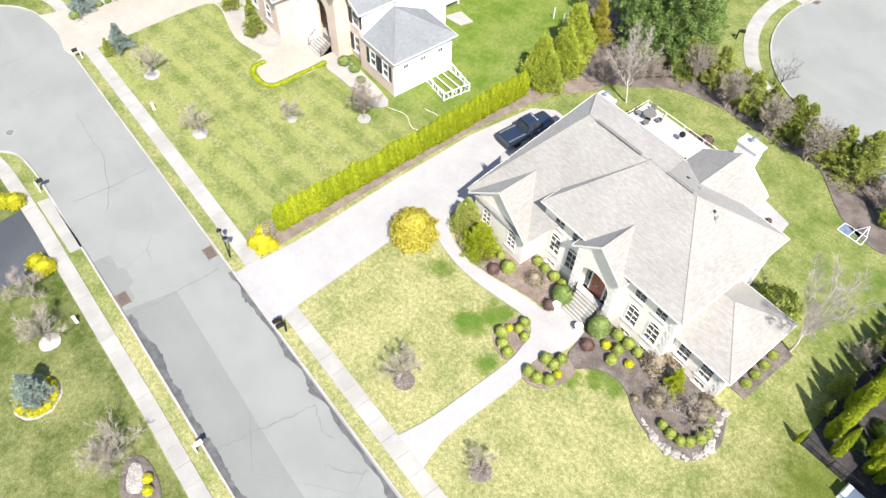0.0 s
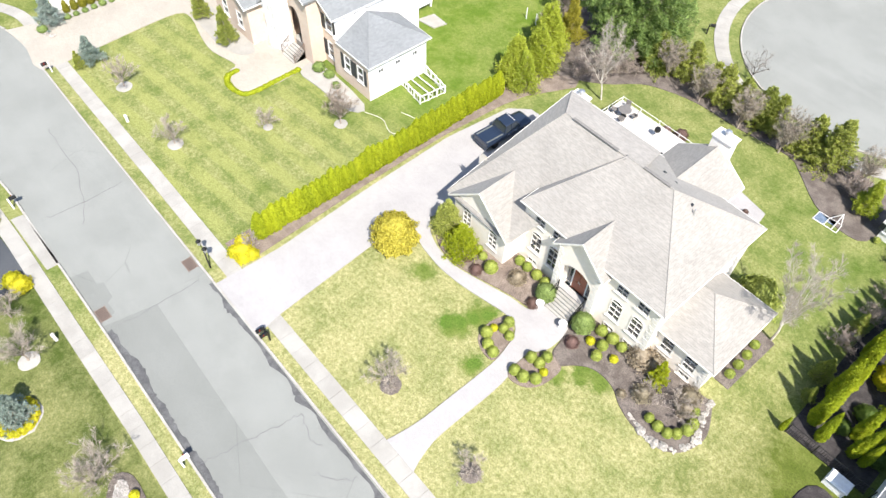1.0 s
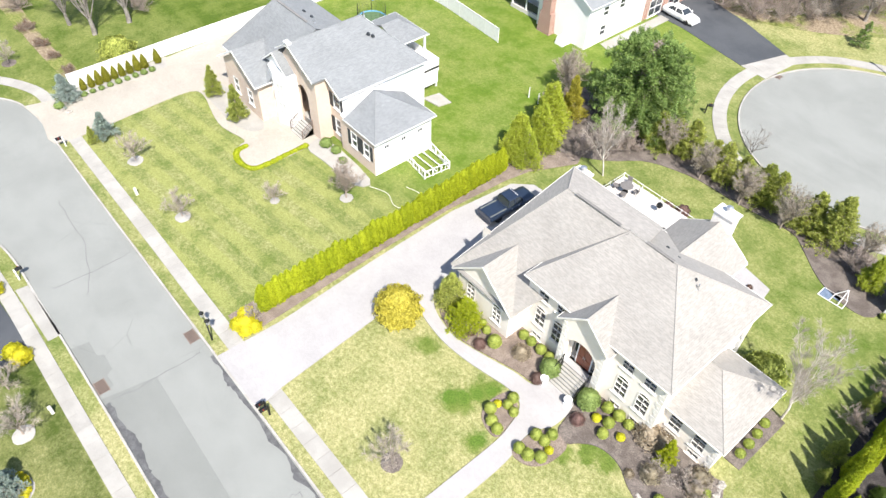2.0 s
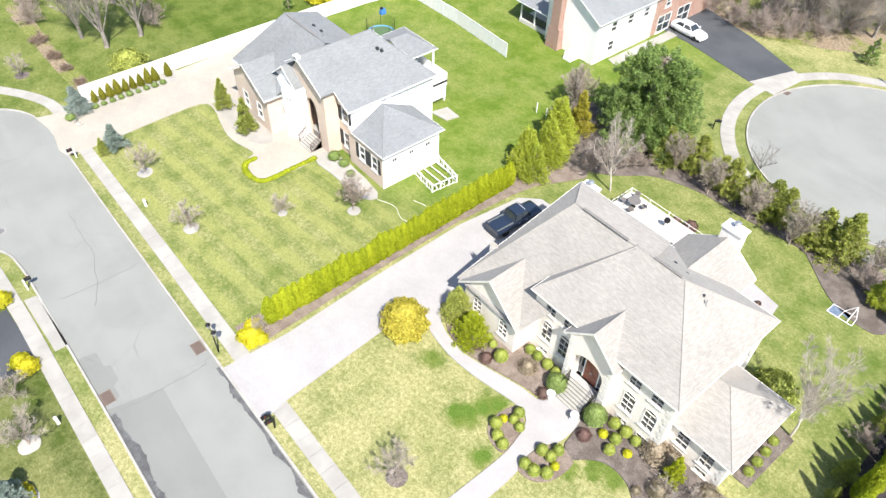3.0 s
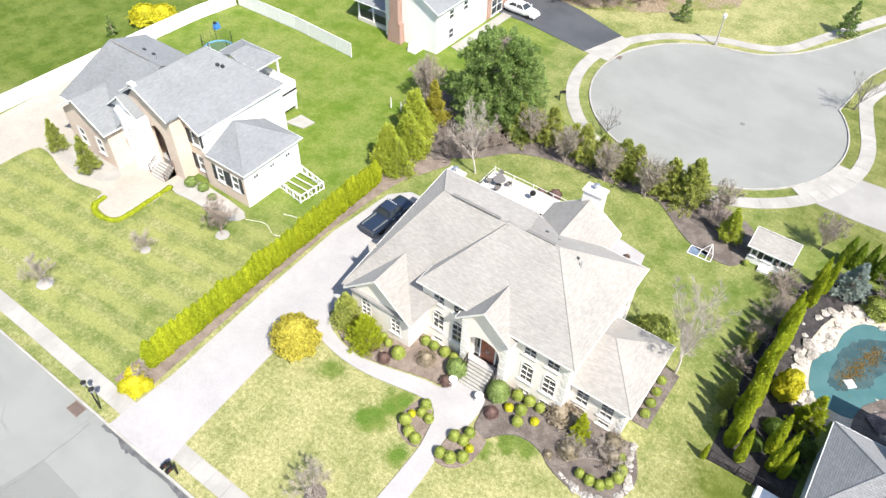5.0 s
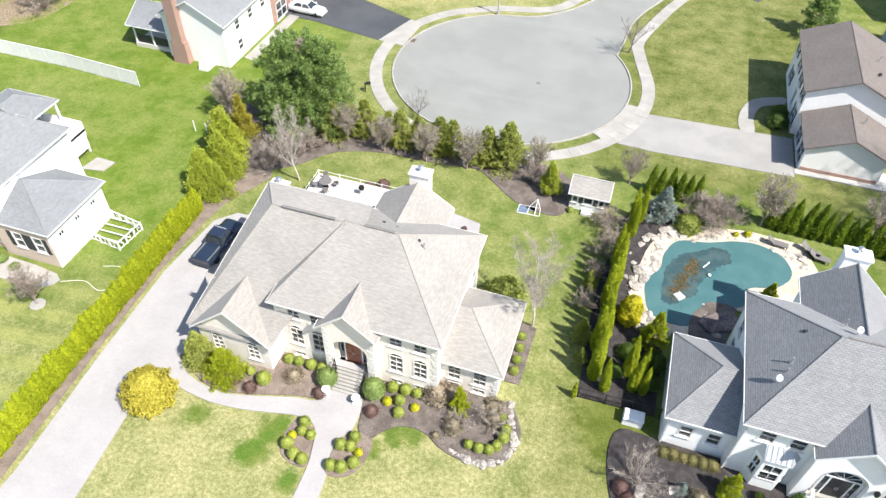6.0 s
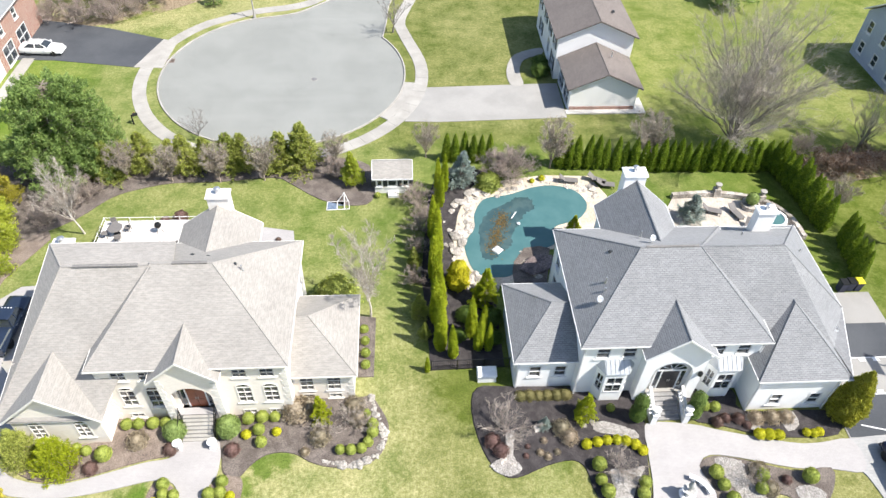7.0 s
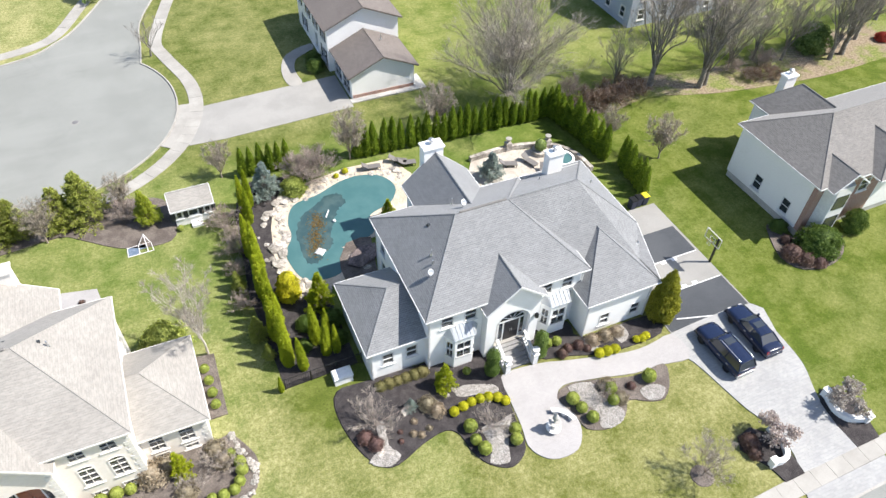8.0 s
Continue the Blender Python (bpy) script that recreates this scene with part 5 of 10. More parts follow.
def house_grey():
    h = thing("house", (20, 33, 0), "large white stucco house with grey shingle hip roofs", "house")
    S = STUCCO
    wall_with(h, "front_wall", (12.3, 27.65), (25.0, 27.65), 0, 6.0, S, [(1.45, 4.35, 0.95, 1.2, "sash"), (3.3, 4.35, 0.95, 1.2, "sash"), (9.6, 4.35, 0.95, 1.2, "sash"), (11.4, 4.35, 0.95, 1.2, "sash")], WHITE, [(5.4, 8.6, 1.0, 4.6)])
    wall_with(h, "west_side_wall", (12.3, 38.4), (12.3, 27.65), 0, 6.0, S, [(1.5, 3.6, 0.9, 1.4, "sash"), (1.5, 0.9, 0.9, 1.6, "sash")])
    wall_with(h, "back_wall", (31.2, 38.6), (12.3, 38.6), 0, 6.0, S, [(4, 1.0, 1.6, 2.0, "full"), (9, 1.0, 1.6, 2.0, "full")])
    wall_with(h, "east_side_wall", (25.0, 27.65), (25.0, 29.8), 0, 6.0, S)
    roof(h, 11.95, 25.35, 27.3, 38.8, 6.05, 9.75, "x", 4.7, 4.4, SHINGLE_GREY)
    # block over the garages
    wall_with(h, "east_wall", (31.2, 29.0), (31.2, 38.6), 0, 5.0, S, [(2, 3.0, 0.9, 1.2, "sash"), (6, 3.0, 0.9, 1.2, "sash")])
    wall_with(h, "inner_wall", (25.0, 29.0), (31.2, 29.0), 0, 5.0, S)
    r = Mesh()
    rw, re, ne, nw, se, lo, sw, so = (20.5, 33.1, 9.68), (27.0, 33.1, 9.68), (32.2, 39.6, 5.2), (20.5, 39.6, 5.2), (32.2, 30.9, 5.2), (31.0, 25.6, 4.18), (23.0, 28.6, 5.2), (30.5, 27.8, 4.55)
    for fc in ((rw, sw, so, re), (ne, nw, rw, re), (re, se, ne), (re, so, se), (so, lo, se)):
        r.poly(fc)
        r.poly([(p[0], p[1], p[2] - 0.16) for p in reversed(fc)])
    er = part("east_roof", r, SHINGLE_GREY, h)
    part("ridge_cap", Mesh().tube([rw, re], 0.06, 5).tube([re, se], 0.06, 5).tube([re, ne], 0.06, 5), SHINGLE_GREY, er)
    g = Mesh()
    for a, b, o in ((lo, se, (0.05, 0)), (se, ne, (0.05, 0)), (ne, nw, (0, 0.05))):
        g.hexa([(p[0] + o[0] * k, p[1] + o[1] * k, p[2] + dz) for dz in (-0.13, -0.01) for p, k in ((a, 0), (b, 0), (b, 1), (a, 1))])
    part("gutter", g, WHITE, er)
    wall_with(h, "garage_front_wall", (24.65, 25.75), (30.55, 25.75), 0, 4.0, S, [(1.9, 0.7, 0.85, 1.25, "sash"), (4.75, 0.7, 0.85, 1.25, "sash")])
    wall_with(h, "garage_side_wall", (24.65, 29.0), (24.65, 25.75), 0, 4.0, S)
    wall_with(h, "garage_side_wall", (30.55, 25.75), (30.55, 29.0), 0, 4.0, S)
    roof(h, 24.3, 30.95, 25.4, 33.0, 4.1, 7.0, "y", 4.6, 0, SHINGLE_GREY, None, "garage_roof", "sw")
    # one-storey wing by the pool
    wall_with(h, "wing_front_wall", (8.05, 28.3), (12.29, 28.3), 0, 3.5, S, [(1.35, 1.4, 0.85, 1.2, "sash"), (3.2, 1.4, 0.85, 1.2, "sash")])
    wall_with(h, "wing_side_wall", (8.05, 35.1), (8.05, 28.3), 0, 3.5, S)
    wall_with(h, "wing_back_wall", (12.29, 35.1), (8.05, 35.1), 0, 3.5, S)
    roof(h, 7.7, 14.0, 27.95, 35.4, 3.55, 5.7, "x", 3.0, 0, SHINGLE_GREY, None, "wing_roof", "snw")
    # rear wing
    wall_with(h, "rear_wall", (16.1, 41.2), (16.1, 38.4), 0, 6.0, S, [(1.3, 1.2, 1.0, 1.6, "sash")])
    wall_with(h, "rear_wall", (21.4, 38.6), (21.4, 41.2), 0, 6.0, S)
    wall_with(h, "rear_wall", (21.4, 41.2), (16.1, 41.2), 0, 6.0, S)
    gable_wall(h, (21.4, 41.2), (16.1, 41.2), 6.0, 8.3, S)
    roof(h, 15.75, 21.75, 34.6, 41.5, 6.05, 8.75, "y", 0, 0, SHINGLE_GREY, None, "rear_roof", "new")
    roof(h, 21.7, 24.0, 37.2, 40.6, 4.4, 5.4, "y", 0, 1.2, SHINGLE_GREY, None, "low_roof", "new")
    chimney(h, 18.6, 41.9, 0, 9.1, 1.7, 1.0, STUCCO, 1)
    chimney(h, 28.1, 38.0, 5.5, 8.4, 1.4, 0.8, STUCCO, 1)
    # entrance
    entry_arch(h, 16.6, 21.0, 26.85, 0, 5.75, 18.8, 2.9, 3.2, 1.45, S)
    gable_wall(h, (16.6, 26.85), (21.0, 26.85), 5.75, 7.4, S)
    for x0, x1 in ((16.6, 16.95), (20.65, 21.0)):
        part("entry_cheek", Mesh().box(x0, 27.2, 0, x1, 27.64, 5.75), S, h)
    part("porch_floor", Mesh().box(16.96, 26.9, 0.0, 20.64, 27.29, 1.0), CONCRETE, h)
    part("porch_back", Mesh().box(16.96, 27.3, 0, 20.64, 27.4, 5.6), S, h)
    front_door(h, 18.9, 27.22, 1.0, 1.3, 2.2, DOOR_DARK, 0.42, True)
    roof(h, 16.25, 21.35, 26.45, 30.6, 5.65, 7.75, "y", 0, 0, SHINGLE_GREY, None, "entry_roof", "sew")
    # two bays with little metal roofs
    for cx in (14.85, 22.9):
        b = Mesh()
        o = [(cx - 1.25, 27.64), (cx - 0.75, 26.9), (cx + 0.75, 26.9), (cx + 1.25, 27.64)]
        for p0, p1 in zip(o, o[1:]):
            wall(b, p0, p1, 0.0, 3.55, [(0.2, math.dist(p0, p1) - 0.2, 1.3, 2.9)], 0.15)
        bay = part("bay", b, S, h)
        for p0, p1 in zip(o, o[1:]):
            w = math.dist(p0, p1)
            f = Mesh()
            a, dd = Vector(p0), (Vector(p1) - Vector(p0)).normalized()
            m = Matrix(((dd.x, dd.y, 0, a.x), (dd.y, -dd.x, 0, a.y), (0, 0, 1, 0), (0, 0, 0, 1)))
            part("pane", f.box(0.2, -0.1, 1.3, w - 0.2, -0.08, 2.9, m), GLASS, bay)
            f2 = Mesh().box(0.14, -0.1, 2.07, w - 0.14, 0.03, 2.13, m).box(0.14, -0.1, 1.22, w - 0.14, 0.06, 1.3, m).box(w / 2 - 0.02, -0.09, 1.3, w / 2 + 0.02, 0.0, 2.9, m)
            part("bay_frame", f2, WHITE, bay)
        r = Mesh()
        top = [(cx - 0.9, 27.64, 4.25), (cx + 0.9, 27.64, 4.25)]
        lo = [(cx - 1.4, 27.64, 3.55), (cx - 0.85, 26.75, 3.55), (cx + 0.85, 26.75, 3.55), (cx + 1.4, 27.64, 3.55)]
        r.poly([lo[1], lo[2], top[1], top[0]]).poly([lo[0], lo[1], top[0]]).poly([lo[2], lo[3], top[1]]).poly(lo[::-1])
        br = part("bay_roof", r, LEADROOF, bay, "pale standing seam metal roof")
        for i in range(6):
            x = cx - 0.8 + i * 0.32
            part("seam", Mesh().tube([(x, 26.76, 3.57), (cx + (x - cx) * 1.0, 27.62, 4.26)], 0.02, 4), LEADROOF, br)
    stairs(h, 17.9, 19.7, 26.84, 25.1, 1.0, 6, STEP_GREY)
    for x0, x1 in ((17.35, 17.9), (19.7, 20.25)):
        xm = (x0 + x1) / 2
        part("stair_wall", Mesh().hexa([(xm - 0.16, 25.2, 0), (xm + 0.16, 25.2, 0), (xm + 0.16, 26.84, 0), (xm - 0.16, 26.84, 0), (xm - 0.16, 25.2, 0.3), (xm + 0.16, 25.2, 0.3), (xm + 0.16, 26.84, 1.1), (xm - 0.16, 26.84, 1.1)]), STUCCO, h)
        for k in range(7):
            yb, zb = 25.35 + k * 0.23, 0.37 + k * 0.112
            part("baluster", Mesh().lathe([(0.05, 0), (0.09, 0.12), (0.05, 0.3), (0.06, 0.6)], 8, (xm, yb, zb)), WHITE, h)
        part("hand_rail", Mesh().hexa([(xm - 0.1, 25.2, 0.9), (xm + 0.1, 25.2, 0.9), (xm + 0.1, 26.84, 1.7), (xm - 0.1, 26.84, 1.7), (xm - 0.1, 25.2, 1.02), (xm + 0.1, 25.2, 1.02), (xm + 0.1, 26.84, 1.82), (xm - 0.1, 26.84, 1.82)]), WHITE, h)
        part("newel", Mesh().box(xm - 0.2, 24.8, 0, xm + 0.2, 25.2, 1.15).box(xm - 0.26, 24.74, 1.15, xm + 0.26, 25.26, 1.25), WHITE, h)
        part("urn", Mesh().lathe([(0.1, 1.25), (0.09, 1.35), (0.26, 1.55), (0.3, 1.75), (0.22, 1.77)], 12, (xm, 25.0, 0)), WHITE, h)
    part("wall_lantern", Mesh().lathe([(0.04, 3.1), (0.14, 3.2), (0.17, 3.5), (0.1, 3.62), (0.03, 3.7)], 8, (20.75, 26.72, 0)), BLACK, h)
    roof_bits(h, [(13.5, 30.2, 7.2, "dish"), (14.2, 31.6, 7.9, "pipe"), (14.0, 30.9, 7.6, "pipe"), (17.9, 34.3, 8.9, "dish"), (17.6, 35.6, 8.4, "pipe"), (15.0, 34.0, 8.4, "vent"), (26.0, 36.6, 7.1, "pipe"), (29.6, 34.5, 7.3, "pipe"), (28.6, 36.8, 6.6, "pipe")])
    part("ridge_vent", Mesh().box(17.0, 33.0, 9.73, 20.8, 33.15, 9.84), SHINGLE_DIM, h)
    for x0, y0, x1, y1, z in ((12.32, 27.62, 12.42, 27.52, 6.0), (24.98, 27.6, 24.9, 27.5, 6.0), (24.68, 25.72, 24.78, 25.62, 4.0), (30.5, 25.72, 30.4, 25.62, 4.0), (8.1, 28.27, 8.2, 28.17, 3.5)):
        part("downpipe", Mesh().box(min(x0, x1), min(y0, y1), 0, max(x0, x1), max(y0, y1), z), WHITE, h)


def house_brick():
    h = thing("house", (-54, 33, 0), "pale brick house with blue-grey shingle roofs", "house")
    S, W = BRICK_PALE, SIDING
    wall_with(h, "front_wall", (-57.4, 28.95), (-47.15, 28.95), 0, 5.8, S, [(7.4, 3.9, 1.0, 1.5, "shutter"), (9.3, 3.9, 1.0, 1.5, "shutter"), (7.4, 0.9, 1.0, 1.7, "shutter"), (9.3, 0.9, 1.0, 1.7, "shutter")])
    wall_with(h, "east_wall", (-47.15, 28.95), (-47.15, 39.0), 0, 5.8, W)
    wall_with(h, "back_wall", (-47.15, 39.0), (-57.4, 39.0), 0, 5.8, W, [(3, 3.6, 1, 1.3, "sash"), (7, 3.6, 1, 1.3, "sash")])
    # main roof: one wide east slope that runs out over the entrance gable, hipped at the back
    r = Mesh()
    tip, back_tip = (-52.95, 27.05, 9.4), (-52.85, 35.5, 9.4)
    east = [tip, (-48.95, 27.05, 7.12), (-48.95, 28.5, 7.12), (-46.8, 28.5, 5.9), (-46.8, 39.2, 5.9), back_tip]
    north = [back_tip, (-46.8, 39.2, 5.9), (-58.4, 39.2, 5.9)]
    west = [tip, back_tip, (-58.4, 39.2, 5.9), (-58.4, 29.2, 5.9), (-55.2, 28.5, 7.95), (-55.2, 27.05, 7.95)]
    for fc in (east, north, west):
        r.poly(fc)
        r.poly([(p[0], p[1], p[2] - 0.16) for p in reversed(fc)])
    for a, b in zip(east[:5], east[1:5]):
        r.poly([(a[0], a[1], a[2] - 0.16), (b[0], b[1], b[2] - 0.16), b, a])
    main = part("roof", r, SHINGLE_BLUE, h)
    part("ridge_cap", Mesh().tube([tip, back_tip], 0.06, 5).tube([back_tip, north[1]], 0.06, 5).tube([back_tip, north[2]], 0.06, 5), SHINGLE_BLUE, main)
    g = Mesh()
    for a, b, o in ((tip, east[1], (0, -0.05)), (east[2], east[3], (0, -0.05)), (east[3], east[4], (0.05, 0)), (west[5], tip, (0, -0.05)), (north[1], north[2], (0, 0.05))):
        g.hexa([(p[0] + o[0] * k, p[1] + o[1] * k, p[2] + dz) for dz in (-0.14, 0.0) for p, k in ((a, 0), (b, 0), (b, 1), (a, 1))])
    part("barge_board", g, WHITE, main)
    part("gable_cap", Mesh().box(-53.3, 27.0, 9.0, -52.65, 27.5, 9.5), WHITE, main, "white boxed tip of the entrance gable")
    part("upper_gable_wall", Mesh().hexa([(-49.2, 28.95, 5.8), (-47.15, 28.95, 5.8), (-47.15, 29.15, 5.8), (-49.2, 29.15, 5.8), (-49.2, 28.95, 7.0), (-47.15, 28.95, 5.9), (-47.15, 29.15, 5.9), (-49.2, 29.15, 7.0)]), S, h)
    # wing
    part("wing_parapet", Mesh().hexa([(x, y, z) for z, y0, y1 in ((0, 28.6, 35.3), (3.95, 28.6, 35.3)) for x, y in ((-47.1, y0), (-46.4, y0), (-46.4, y1), (-47.1, y1))]).hexa([(x, y, z) for z, y0, y1 in ((3.95, 28.6, 35.3), (5.65, 31.9, 32.2)) for x, y in ((-47.1, y0), (-46.4, y0), (-46.4, y1), (-47.1, y1))]), W, h)
    wall_with(h, "wing_front_wall", (-47.14, 28.55), (-41.65, 28.55), 0, 3.9, S, [(2.2, 1.5, 0.9, 1.6, "shutter"), (4.2, 1.5, 0.9, 1.6, "shutter")])
    wall_with(h, "wing_side_wall", (-41.65, 28.55), (-41.65, 35.35), 0, 3.95, W, [(1.4, 2.6, 0.6, 0.5, "full"), (3.4, 2.6, 0.6, 0.5, "full"), (5.4, 2.6, 0.6, 0.5, "full")])
    wall_with(h, "wing_back_wall", (-41.65, 35.35), (-47.14, 35.35), 0, 3.95, W)
    roof(h, -46.35, -41.3, 28.4, 35.7, 4.0, 5.75, "x", 0, 4.7, SHINGLE_BLUE, None, "wing_roof", "sne")
    # west block: its ridge runs along the street, with a front gable
    wall_with(h, "west_front_wall", (-63.7, 25.9), (-62.35, 25.9), 0, 4.4, S)
    wall_with(h, "west_side_wall", (-63.7, 34.8), (-63.7, 25.9), 0, 4.4, S, [(1.8, 0.3, 2.4, 2.2, "full"), (4.6, 0.3, 2.4, 2.2, "full"), (7.3, 0.3, 2.0, 2.2, "full")])
    wall_with(h, "west_back_wall", (-53.2, 34.8), (-63.7, 34.8), 0, 4.4, W)
    part("attic_wall", Mesh().box(-61.8, 34.6, 4.4, -57.5, 34.78, 7.5), W, h)
    wall_with(h, "gable_front_wall", (-62.3, 24.6), (-55.6, 24.6), 0, 4.4, S, [(2.0, 1.2, 1.0, 1.7, "sash"), (4.8, 1.2, 1.0, 1.7, "sash")])
    gable_wall(h, (-62.3, 24.6), (-55.6, 24.6), 4.4, 6.5, S)
    wall_with(h, "gable_side_wall", (-62.3, 25.9), (-62.3, 24.6), 0, 4.4, S)
    wall_with(h, "gable_side_wall", (-55.6, 24.6), (-55.6, 28.95), 0, 4.4, S)
    r = Mesh()
    sw, se, we, wr, nw, ne, lw = (-64.1, 25.5, 4.5), (-55.2, 25.5, 4.5), (-53.2, 30.6, 9.5), (-60.7, 30.6, 9.5), (-61.9, 35.1, 7.7), (-53.2, 35.1, 7.7), (-64.1, 35.1, 4.5)
    for fc in ((sw, se, we, wr), (wr, we, ne, nw), (lw, sw, wr, nw)):
        r.poly(fc)
        r.poly([(p[0], p[1], p[2] - 0.16) for p in reversed(fc)])
    west = part("west_roof", r, SHINGLE_BLUE, h)
    part("ridge_cap", Mesh().tube([wr, we], 0.06, 5).tube([wr, sw], 0.06, 5).tube([wr, nw], 0.06, 5), SHINGLE_BLUE, west)
    part("gutter", Mesh().box(-64.15, 25.5, 4.37, -64.1, 35.1, 4.49).box(-64.15, 25.45, 4.37, -62.7, 25.5, 4.49), WHITE, west)
    part("ridge_vent", Mesh().box(-60.2, 30.5, 9.5, -54.8, 30.7, 9.6), SHINGLE_DIM, west)
    roof(h, -62.75, -55.15, 24.15, 28.4, 4.5, 6.85, "y", 0, 0, SHINGLE_BLUE, None, "west_gable_roof", "sew")
    # rounded white bay and the arched entrance gable
    bay = [(-56.6, 27.4), (-55.9, 26.3), (-54.5, 25.9), (-53.1, 26.3), (-52.4, 27.4)]
    b = Mesh()
    for p0, p1 in zip(bay, bay[1:]):
        wall(b, p0, p1, 0, 5.4, [(0.3, math.dist(p0, p1) - 0.3, 1.0, 2.6), (0.3, math.dist(p0, p1) - 0.3, 3.4, 4.8)], 0.15)
    bo = part("bay", b, WHITE, h)
    for p0, p1 in zip(bay, bay[1:]):
        a, dd, w = Vector(p0), (Vector(p1) - Vector(p0)).normalized(), math.dist(p0, p1)
        m = Matrix(((dd.x, dd.y, 0, a.x), (dd.y, -dd.x, 0, a.y), (0, 0, 1, 0), (0, 0, 0, 1)))
        part("pane", Mesh().box(0.3, -0.1, 1.0, w - 0.3, -0.08, 2.6, m), BLIND, bo, "pane with pale blind drawn")
        part("pane", Mesh().box(0.3, -0.1, 3.4, w - 0.3, -0.08, 4.8, m), BLIND, bo, "pane with pale blind drawn")
        for box in ((0.3, 1.78, w - 0.3, 1.84), (0.3, 4.07, w - 0.3, 4.13), (w / 2 - 0.025, 1.0, w / 2 + 0.025, 2.6), (w / 2 - 0.025, 3.4, w / 2 + 0.025, 4.8)):
            part("glazing_bar", Mesh().box(box[0], -0.08, box[1], box[2], -0.03, box[3], m), WHITE, bo)
    # the gables over the bay and the entrance stand one behind the other
    part("bay_top", Mesh().prism(ccw([(x, y) for x, y in bay]), 5.4, 6.0), WHITE, bo)
    gable_wall(h, (-56.9, 26.75), (-53.0, 26.75), 6.0, 7.45, WHITE, "bay_gable")
    roof(h, -57.1, -52.8, 26.45, 29.6, 6.05, 7.7, "y", 0, 0, SHINGLE_BLUE, None, "bay_roof", "sew")
    entry_arch(h, -55.0, -49.25, 27.45, 0, 7.0, -51.75, 1.9, 3.9, 1.4, S)
    part("gable_wall", Mesh().hexa([(-55.0, 27.45, 7.0), (-49.25, 27.45, 7.0), (-49.25, 27.65, 7.0), (-55.0, 27.65, 7.0), (-53.1, 27.45, 9.1), (-52.8, 27.45, 9.1), (-52.8, 27.65, 9.1), (-53.1, 27.65, 9.1)]), S, h)
    for x0, x1 in ((-55.0, -54.7), (-49.55, -49.25)):
        part("entry_cheek", Mesh().box(x0, 27.8, 0, x1, 28.94, 6.95), S, h)
    part("porch_floor", Mesh().box(-53.2, 27.85, 0, -50.5, 28.9, 1.0), CONCRETE, h)
    front_door(h, -51.6, 28.85, 1.0, 1.1, 2.2, DOOR_DARK, 0.35, False)
    stairs(h, -52.6, -50.6, 27.42, 26.0, 1.0, 6, CONCRETE)
    for x in (-52.7, -50.5):
        railing("stair_rail", [(x, 27.38, 1.0), (x, 26.1, 0.2)], 0.9, IRON, "brown iron stair railing at the entrance", 0.13, None, 1.5, 0.014)
    # covered porch on posts at the back
    p = part("porch_deck", Mesh().box(-57.4, 39.4, 2.4, -49.4, 42.9, 2.65), VINYL, h)
    roof(h, -57.2, -51.4, 39.0, 43.1, 5.4, 6.5, "y", 0, 1.9, SHINGLE_BLUE, None, "porch_roof", "new")
    for x, y in ((-57.0, 42.7), (-51.6, 42.7), (-54.3, 42.7), (-49.6, 42.7)):
        part("porch_post", Mesh().box(x - 0.09, y - 0.09, 0, x + 0.09, y + 0.09, 5.3 if x < -51 else 2.4), VINYL, h)
    part("porch_skirt", Mesh().box(-49.55, 39.4, 0.6, -49.4, 42.76, 3.5).box(-57.4, 42.76, 2.0, -49.4, 42.9, 3.5), VINYL, h)
    roof_bits(h, [(-50.9, 35.0, 8.5, "vent"), (-50.6, 35.3, 8.3, "vent"), (-53.4, 36.3, 8.9, "pipe"), (-57.6, 32.0, 9.0, "vent"), (-56.2, 32.0, 9.0, "vent"), (-54.8, 31.4, 9.2, "pipe")])
    # low white frame of an unfinished deck beside the wing
    d = thing("low_deck", (-40, 33.5, 0), "low white painted railing frame on the lawn", "deck")
    railing("deck_rail", [(-41.5, 32.3, 0), (-38.4, 31.9, 0), (-38.1, 34.7, 0), (-41.4, 35.2, 0)], 0.85, VINYL, "", 0.5, d, 0.9, 0.028)
    for i in range(4):
        y = 32.4 + i * 0.8
        part("joist", Mesh().box(-41.5, y, 0.3, -38.3, y + 0.06, 0.42), VINYL, d)
    area("stoop", [(-48.6, 40.0), (-46.4, 40.4), (-46.1, 41.9), (-48.2, 42)], CONCRETE, "pale concrete stoop slab", "slab", 0.12)


